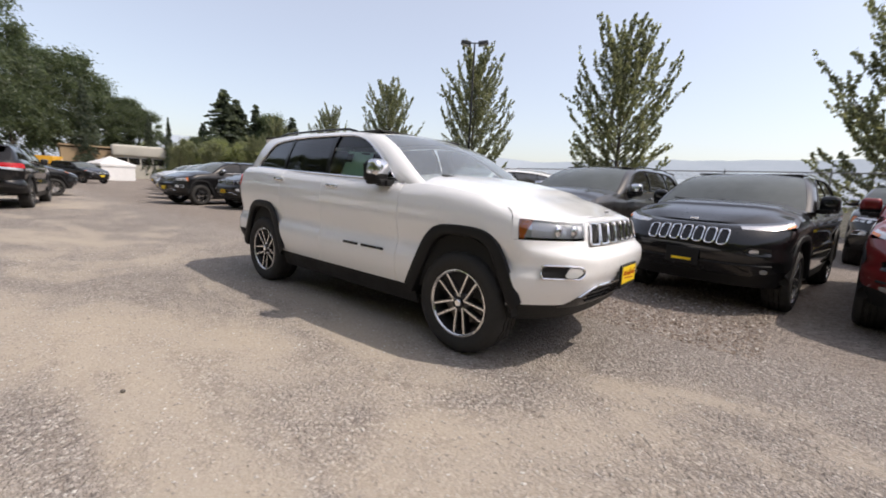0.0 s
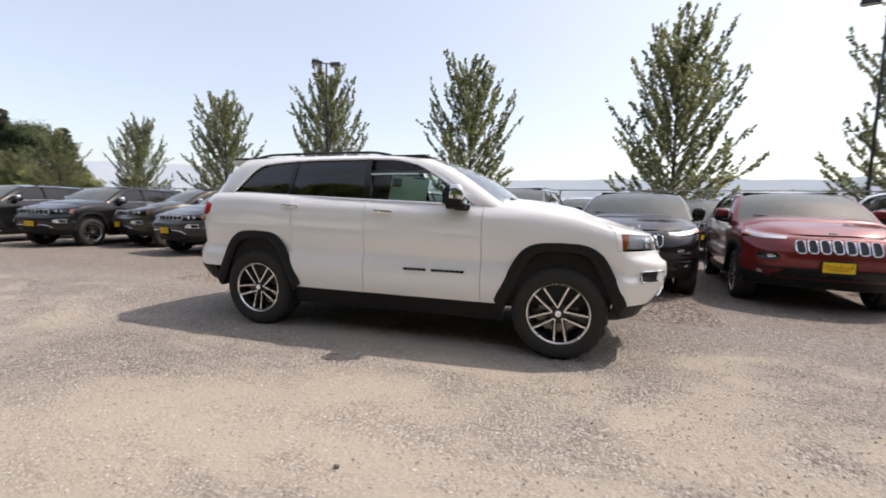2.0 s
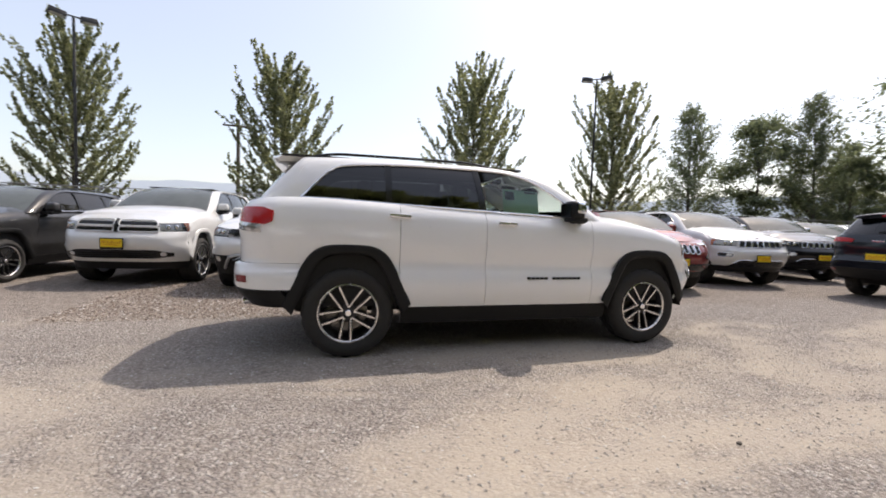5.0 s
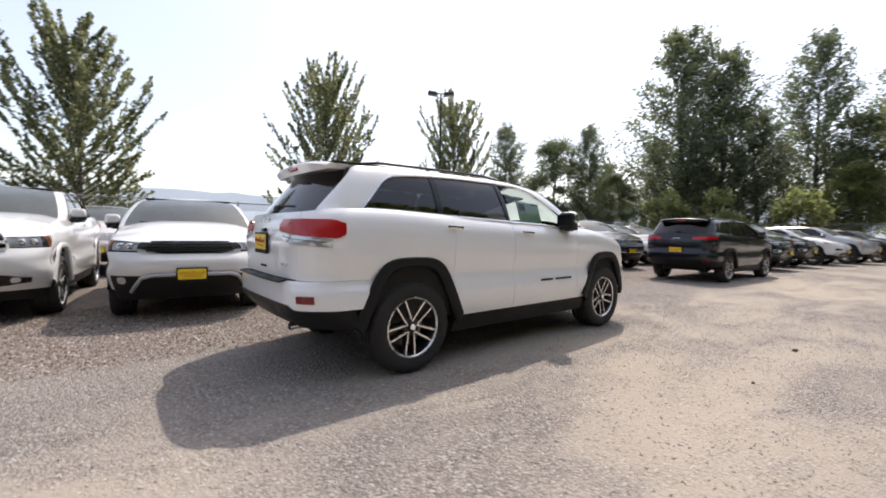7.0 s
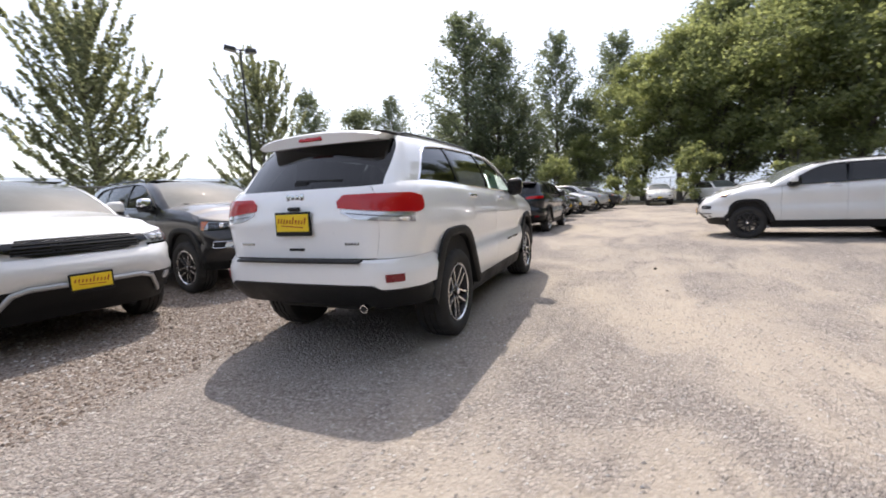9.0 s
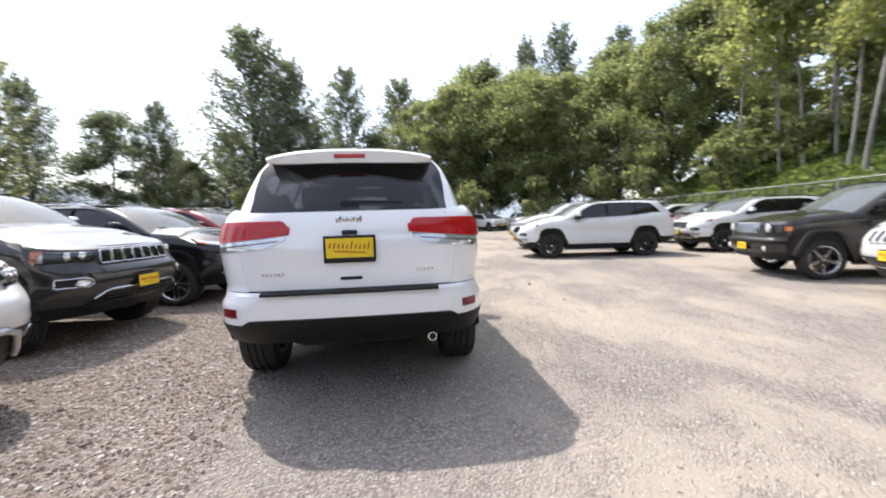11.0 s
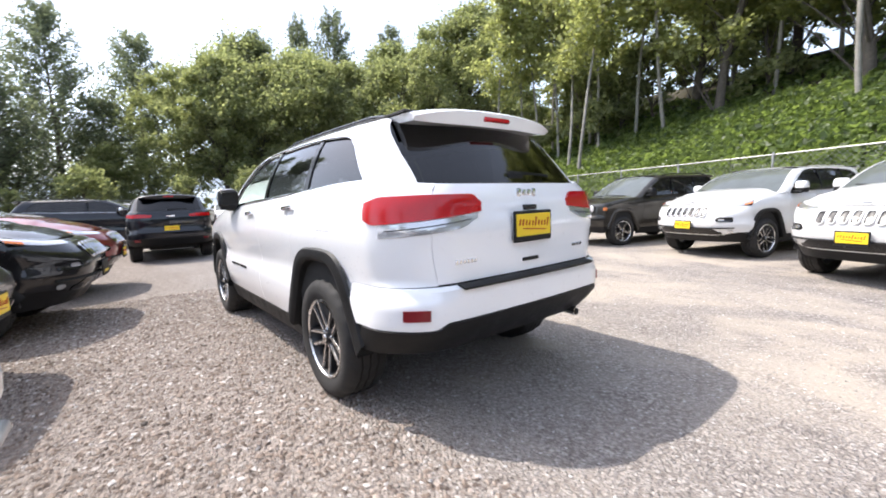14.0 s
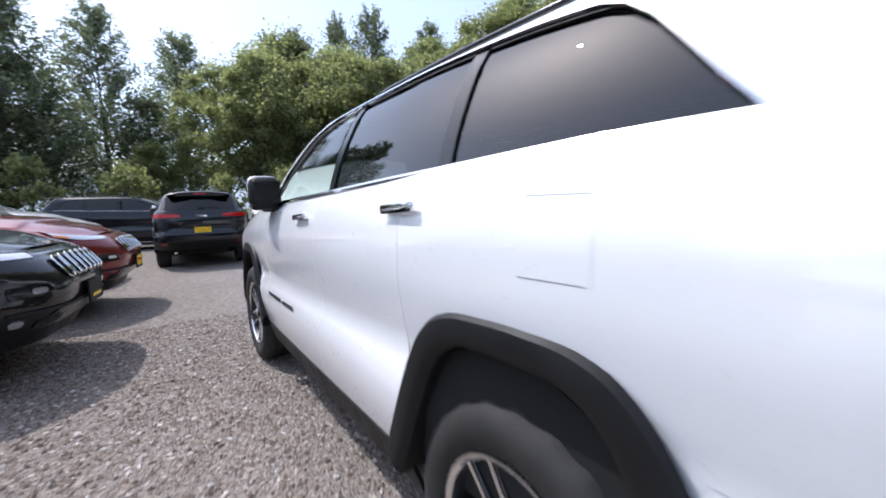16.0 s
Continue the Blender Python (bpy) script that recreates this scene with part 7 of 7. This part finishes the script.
def fence(points, h, label, spacing=3.0, net=0.16):
    root = new("chain_link_fence")
    for (ax, ay), (bx, by) in zip(points, points[1:]):
        L = math.hypot(bx - ax, by - ay)
        n = max(1, round(L / spacing))
        for i in range(n):
            p = (ax + (bx - ax) * i / n, ay + (by - ay) * i / n)
            q = (ax + (bx - ax) * (i + 1) / n, ay + (by - ay) * (i + 1) / n)
            part("post", tube_mesh("post", [(p[0], p[1], -0.1), (p[0], p[1], h), (p[0], p[1], h + 0.06)], [0.035, 0.035, 0.02], 8), GALV, root)
            part("top_rail", tube_mesh("top_rail", [(p[0], p[1], h - 0.02), (q[0], q[1], h - 0.02)], 0.024, 6), GALV, root)
            if p[0] > -25:
                part("wire_net", mesh_panel(p, q, h, net), GALV, root)
    return tagged(root, label, "fence")


fence(SOUTH_FENCE[1:], 2.2, "grey galvanised chain-link fence below the wooded bank")
fence(NORTH_FENCE, 2.3, "grey galvanised chain-link fence behind the parked cars")


def lot_lamp(x, y, h, turn):
    """A tall square pole with two shoebox heads."""
    root = new("street_lamp")
    root.matrix_basis = pose(x, y, 0, 0, 0, turn)
    part("base", slab((0.5, 0.5, 0.7), 0.05, 2, Matrix.Translation((0, 0, 0.3))), STONE_CONCRETE, root)
    part("pole", slab((0.13, 0.13, h - 0.2), 0.02, 1, Matrix.Translation((0, 0, h / 2 - 0.05)), taper=(0.75, 0.75)), DARK_METAL, root)
    for s in (1, -1):
        head = part("lamp_head", slab((0.36, 0.62, 0.22), 0.03, 2, pose(0, s * 0.52, h - 0.12, s * 8, 0, 0), taper=(0.9, 0.9)), DARK_METAL, root)
        part("lamp_lens", slab((0.28, 0.5, 0.02), 0.005, 1, pose(0, s * 0.52, h - 0.238, s * 8, 0, 0)), CLEARLENS, head)
        part("bracket", slab((0.06, 0.3, 0.06), 0.01, 1, pose(0, s * 0.15, h - 0.12)), DARK_METAL, root)
    return tagged(root, "tall dark lot lamp with two box heads", "street lamp", "lot lamps")


STONE_CONCRETE = surface("lamp_base_concrete", (0.25, 0.24, 0.22), (0.36, 0.35, 0.33), rough=0.9, bump=0.3)
lot_lamp(-12.7, 17.7, 9.85, -56)
lot_lamp(13.0, 16.9, 10.0, 55)
# a wooden power pole beyond the fence
pole = new("power_pole")
pole.matrix_basis = pose(-8.9, 31.3, -3.2, 0, 0, 8)
part("pole", tube_mesh("pole", [(0, 0, 0), (0, 0, 6), (0, 0, 12.1)], [0.17, 0.15, 0.12], 10), WOODPOLE, pole)
arm = part("cross_arm", slab((2.2, 0.1, 0.12), 0.01, 1, Matrix.Translation((0, 0.12, 11.6))), WOODPOLE, pole)
for x in (-0.95, -0.4, 0.4, 0.95):
    part("insulator", tube_mesh("insulator", [(x, 0.12, 11.66), (x, 0.12, 11.8)], [0.03, 0.045], 8), DARK_METAL, arm)
tagged(pole, "weathered wooden power pole with a cross arm", "power pole")

# buildings at the west end
CREAM = surface("cream_render", (0.42, 0.40, 0.35), (0.55, 0.53, 0.47), rough=0.8, scale=0.6, bump=0.1)
TAN = surface("tan_cladding", (0.28, 0.20, 0.12), (0.38, 0.28, 0.17), rough=0.8, scale=0.6)
BROWN_WALL = surface("brown_cladding", (0.09, 0.05, 0.04), (0.14, 0.08, 0.06), rough=0.8, scale=0.6)
CANVAS = surface("white_canvas", (0.66, 0.66, 0.66), (0.78, 0.78, 0.78), rough=0.8, scale=2)
office = new("office_building")
office.matrix_basis = pose(-71.1, 14.7, 0, 0, 0, 78)
part("wall", slab((5.8, 7, 3.3), 0.03, 1, Matrix.Translation((0, 0, 1.6))), CREAM, office)
bm = slab((6.4, 7.6, 1.6), 0.35, 3, Matrix.Translation((0, 0, 3.75)))
part("roof", bm, CREAM, office, "cream rounded roof fascia")
for i in range(4):
    w = part("window", slab((1.2, 0.12, 0.85), 0.02, 1, Matrix.Translation((-2.1 + 1.4 * i, -3.52, 2.35))), TRIM, office)
    part("pane", slab((1.08, 0.03, 0.7), 0.0, 1, Matrix.Translation((-2.1 + 1.4 * i, -3.585, 2.35))), DARKPANE, w)
part("door", slab((1.0, 0.1, 2.05), 0.02, 1, Matrix.Translation((2.2, -3.52, 1.03))), CREAM, office)
tagged(office, "low cream building with a row of dark windows", "building")
shed = new("workshop")
shed.matrix_basis = pose(-72.8, 9, 0, 0, 0, 84)
part("wall", slab((5.6, 6, 3.9), 0.03, 1, Matrix.Translation((0, 0, 1.8))), TAN, shed)
part("roof", slab((6.0, 6.4, 0.25), 0.05, 1, Matrix.Translation((0, 0, 4.02))), TAN, shed)
part("bay", slab((3.8, 0.2, 2.3), 0.02, 1, Matrix.Translation((0.4, -2.96, 1.2))), BROWN_WALL, shed, "dark open bay")
part("chimney", slab((0.8, 0.8, 0.6), 0.05, 1, Matrix.Translation((1.2, 0, 4.4))), GALV, shed)
tagged(shed, "low tan workshop with a dark bay", "building")
tent = new("canopy_tent")
tent.matrix_basis = pose(-51.8, 7.5, 0, 0, 0, 12) @ Matrix.Diagonal((0.8, 0.8, 0.8, 1))
top = soup("canvas_top", [(-2, -2, 2.1), (2, -2, 2.1), (2, 2, 2.1), (-2, 2, 2.1), (0, 0, 3.1), (-2, -2, 1.8), (2, -2, 1.8), (2, 2, 1.8), (-2, 2, 1.8)], [(0, 1, 4), (1, 2, 4), (2, 3, 4), (3, 0, 4), (0, 5, 6, 1), (1, 6, 7, 2), (2, 7, 8, 3), (3, 8, 5, 0)], 20)
part("canvas_top", top, CANVAS, tent)
for sx in (-1.9, 1.9):
    for sy in (-1.9, 1.9):
        part("tent_leg", tube_mesh("tent_leg", [(sx, sy, 0), (sx, sy, 2.1)], 0.03, 6), GALV, tent)
part("side_wall", slab((0.03, 3.8, 1.8), 0.0, 1, Matrix.Translation((1.9, 0, 0.92))), CANVAS, tent)
tagged(tent, "white peaked canopy tent in front of the building", "tent")
truck = new("box_truck")
truck.matrix_basis = pose(-46, 1.7, 0, 0, 0, 60) @ Matrix.Diagonal((0.75, 0.75, 0.75, 1))
part("cargo_box", slab((4.2, 2.2, 1.9), 0.08, 2, Matrix.Translation((-0.6, 0, 1.75))), YELLOWPAINT, truck, "yellow cargo box")
part("cab", slab((1.6, 2.0, 1.6), 0.25, 3, Matrix.Translation((2.3, 0, 1.3)), taper=(0.7, 0.9)), WHITE_DUSTY, truck)
for x in (2.2, -1.6):
    for y in (0.95, -0.95):
        w = link_mesh("wheel", WHEEL_PLAIN["tyre"][0], RUBBER, truck)
        w.matrix_basis = pose(x, y, 0.35, 0, 0, 0 if y > 0 else 180)
tagged(truck, "small yellow box truck at the end of the lot", "truck")

# more cars, farther off
park("large", -14.97, -2.38, 167, BLACK, "black SUV seen from behind with red tail lamps", FAR)
park("mid", -20.3, -2.1, 100, BLACK, "black SUV with bright wheels, nose to the lane", FAR)
for i, (mk, x, y, a, c) in enumerate((
        ("mid", -18.75, 4.95, -83, SILVER), ("large", -22.4, 6.0, -84.5, WHITE_DUSTY), ("small", -25.6, 6.75, -84.5, BLACK), ("large", -29.1, 7.5, -86.5, WHITE_DUSTY), ("mid", -32.7, 8.5, -86.5, GREY), ("large", -36.7, 9.6, -86, SILVER), ("mid", -41.1, 10.7, -86, BLACK),
        ("large", -25.5, -2.9, 93, BLACK), ("mid", -30, -2.4, 93, SILVER), ("large", -35.2, -0.6, 58, BLACK), ("mid", -40, 3.2, 27, BLACK))):
    park(mk, x, y, a, c, {"BLACK": "black SUV", "SILVER": "silver SUV", "GREY": "dark grey SUV", "WHITE": "white SUV"}[[k for k, v in (("BLACK", BLACK), ("SILVER", SILVER), ("GREY", GREY), ("WHITE", WHITE_DUSTY)) if v is c][0]] + " parked on gravel at the west end", FAR)
for i, (mk, x, y, a, c) in enumerate((
        ("large", 15.1, 2.1, -94, DARKBLUE), ("large", 18.0, 1.9, -95.5, BLACK), ("mid", 21.1, 1.25, -96.5, WHITE_DUSTY), ("large", 24.0, 0.6, -98, SILVER), ("mid", 27.2, -0.3, -100, GREY),
        ("mid", 32, -5.2, 178, WHITE_DUSTY), ("boxy", 33, -9.4, 200, WHITE_DUSTY), ("small", 32.5, -12.6, 176, WHITE_DUSTY), ("large", 10.2, -7.2, 81, WHITE_DUSTY), ("mid", 10.6, -13.3, 84, GREY), ("mid", 13.8, -13.9, 84, WHITE_DUSTY), ("small", 17.0, -14.6, 82, BLACK), ("large", 20.5, -14.9, 80, WHITE_DUSTY), ("large", -6.6, -6.9, 70, WHITE_DUSTY), ("mid", -9.4, -7.2, 72, BLACK))):
    park(mk, x, y, a, c, {"BLACK": "black SUV", "SILVER": "silver SUV", "GREY": "dark grey SUV", "WHITE": "white SUV", "BLUE": "dark blue SUV"}[[k for k, v in (("BLACK", BLACK), ("SILVER", SILVER), ("GREY", GREY), ("WHITE", WHITE_DUSTY), ("BLUE", DARKBLUE)) if v is c][0]] + " with a yellow plate parked on gravel", FAR if x > 12 else SOUTH)
for i, (mk, x, y, a, c) in enumerate((("mid", -6.75, 10.5, -93, WHITE_DUSTY), ("large", -3.45, 10.85, -93.5, WHITE_DUSTY), ("small", -0.77, 10.5, -96, SILVER), ("large", 1.93, 10.6, -96, WHITE_DUSTY), ("large", 5.25, 10.35, -97, GREY), ("mid", 8.0, 10.35, -98, WHITE_DUSTY), ("large", 10.85, 10.65, -99, SILVER), ("mid", -9.7, 11.1, -94.6, GREY), ("large", -12.56, 10.8, -92.3, WHITE_DUSTY))):
    park(mk, x, y, a, c, {"SILVER": "silver SUV", "GREY": "dark grey SUV", "WHITE": "white SUV"}[[k for k, v in (("SILVER", SILVER), ("GREY", GREY), ("WHITE", WHITE_DUSTY)) if v is c][0]] + " in the second row by the fence", "cars in the second row")

# far wooded hills across the valley, the haze painted into their pale blue
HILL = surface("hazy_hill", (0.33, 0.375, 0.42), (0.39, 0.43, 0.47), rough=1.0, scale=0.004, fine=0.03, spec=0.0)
verts, faces = [], []
for ring, (dist, top) in enumerate(((1500, 105), (2300, 285))):
    i0 = len(verts)
    for k in range(121):
        a = radians(-30 + 240 * k / 120)
        h = top * (0.72 + 0.22 * noise.noise(Vector((math.cos(a) * 3.1 + ring * 7, math.sin(a) * 3.1, 0))) + 0.06 * noise.noise(Vector((a * 40, ring, 2))))
        for rr, zz in ((0, -20), (0.5, h * 0.55), (1.0, h), (1.3, -20)):
            verts.append(((dist + 420 * rr) * math.cos(a), (dist + 420 * rr) * math.sin(a), zz))
    for k in range(120):
        for j in range(3):
            q = i0 + k * 4 + j
            faces.append((q, q + 1, q + 5, q + 4))
tagged(part("distant_hills", soup("distant_hills", verts, faces, 70), HILL), "wooded hills far across the valley, painted pale blue for haze", "hills", kind="structure")
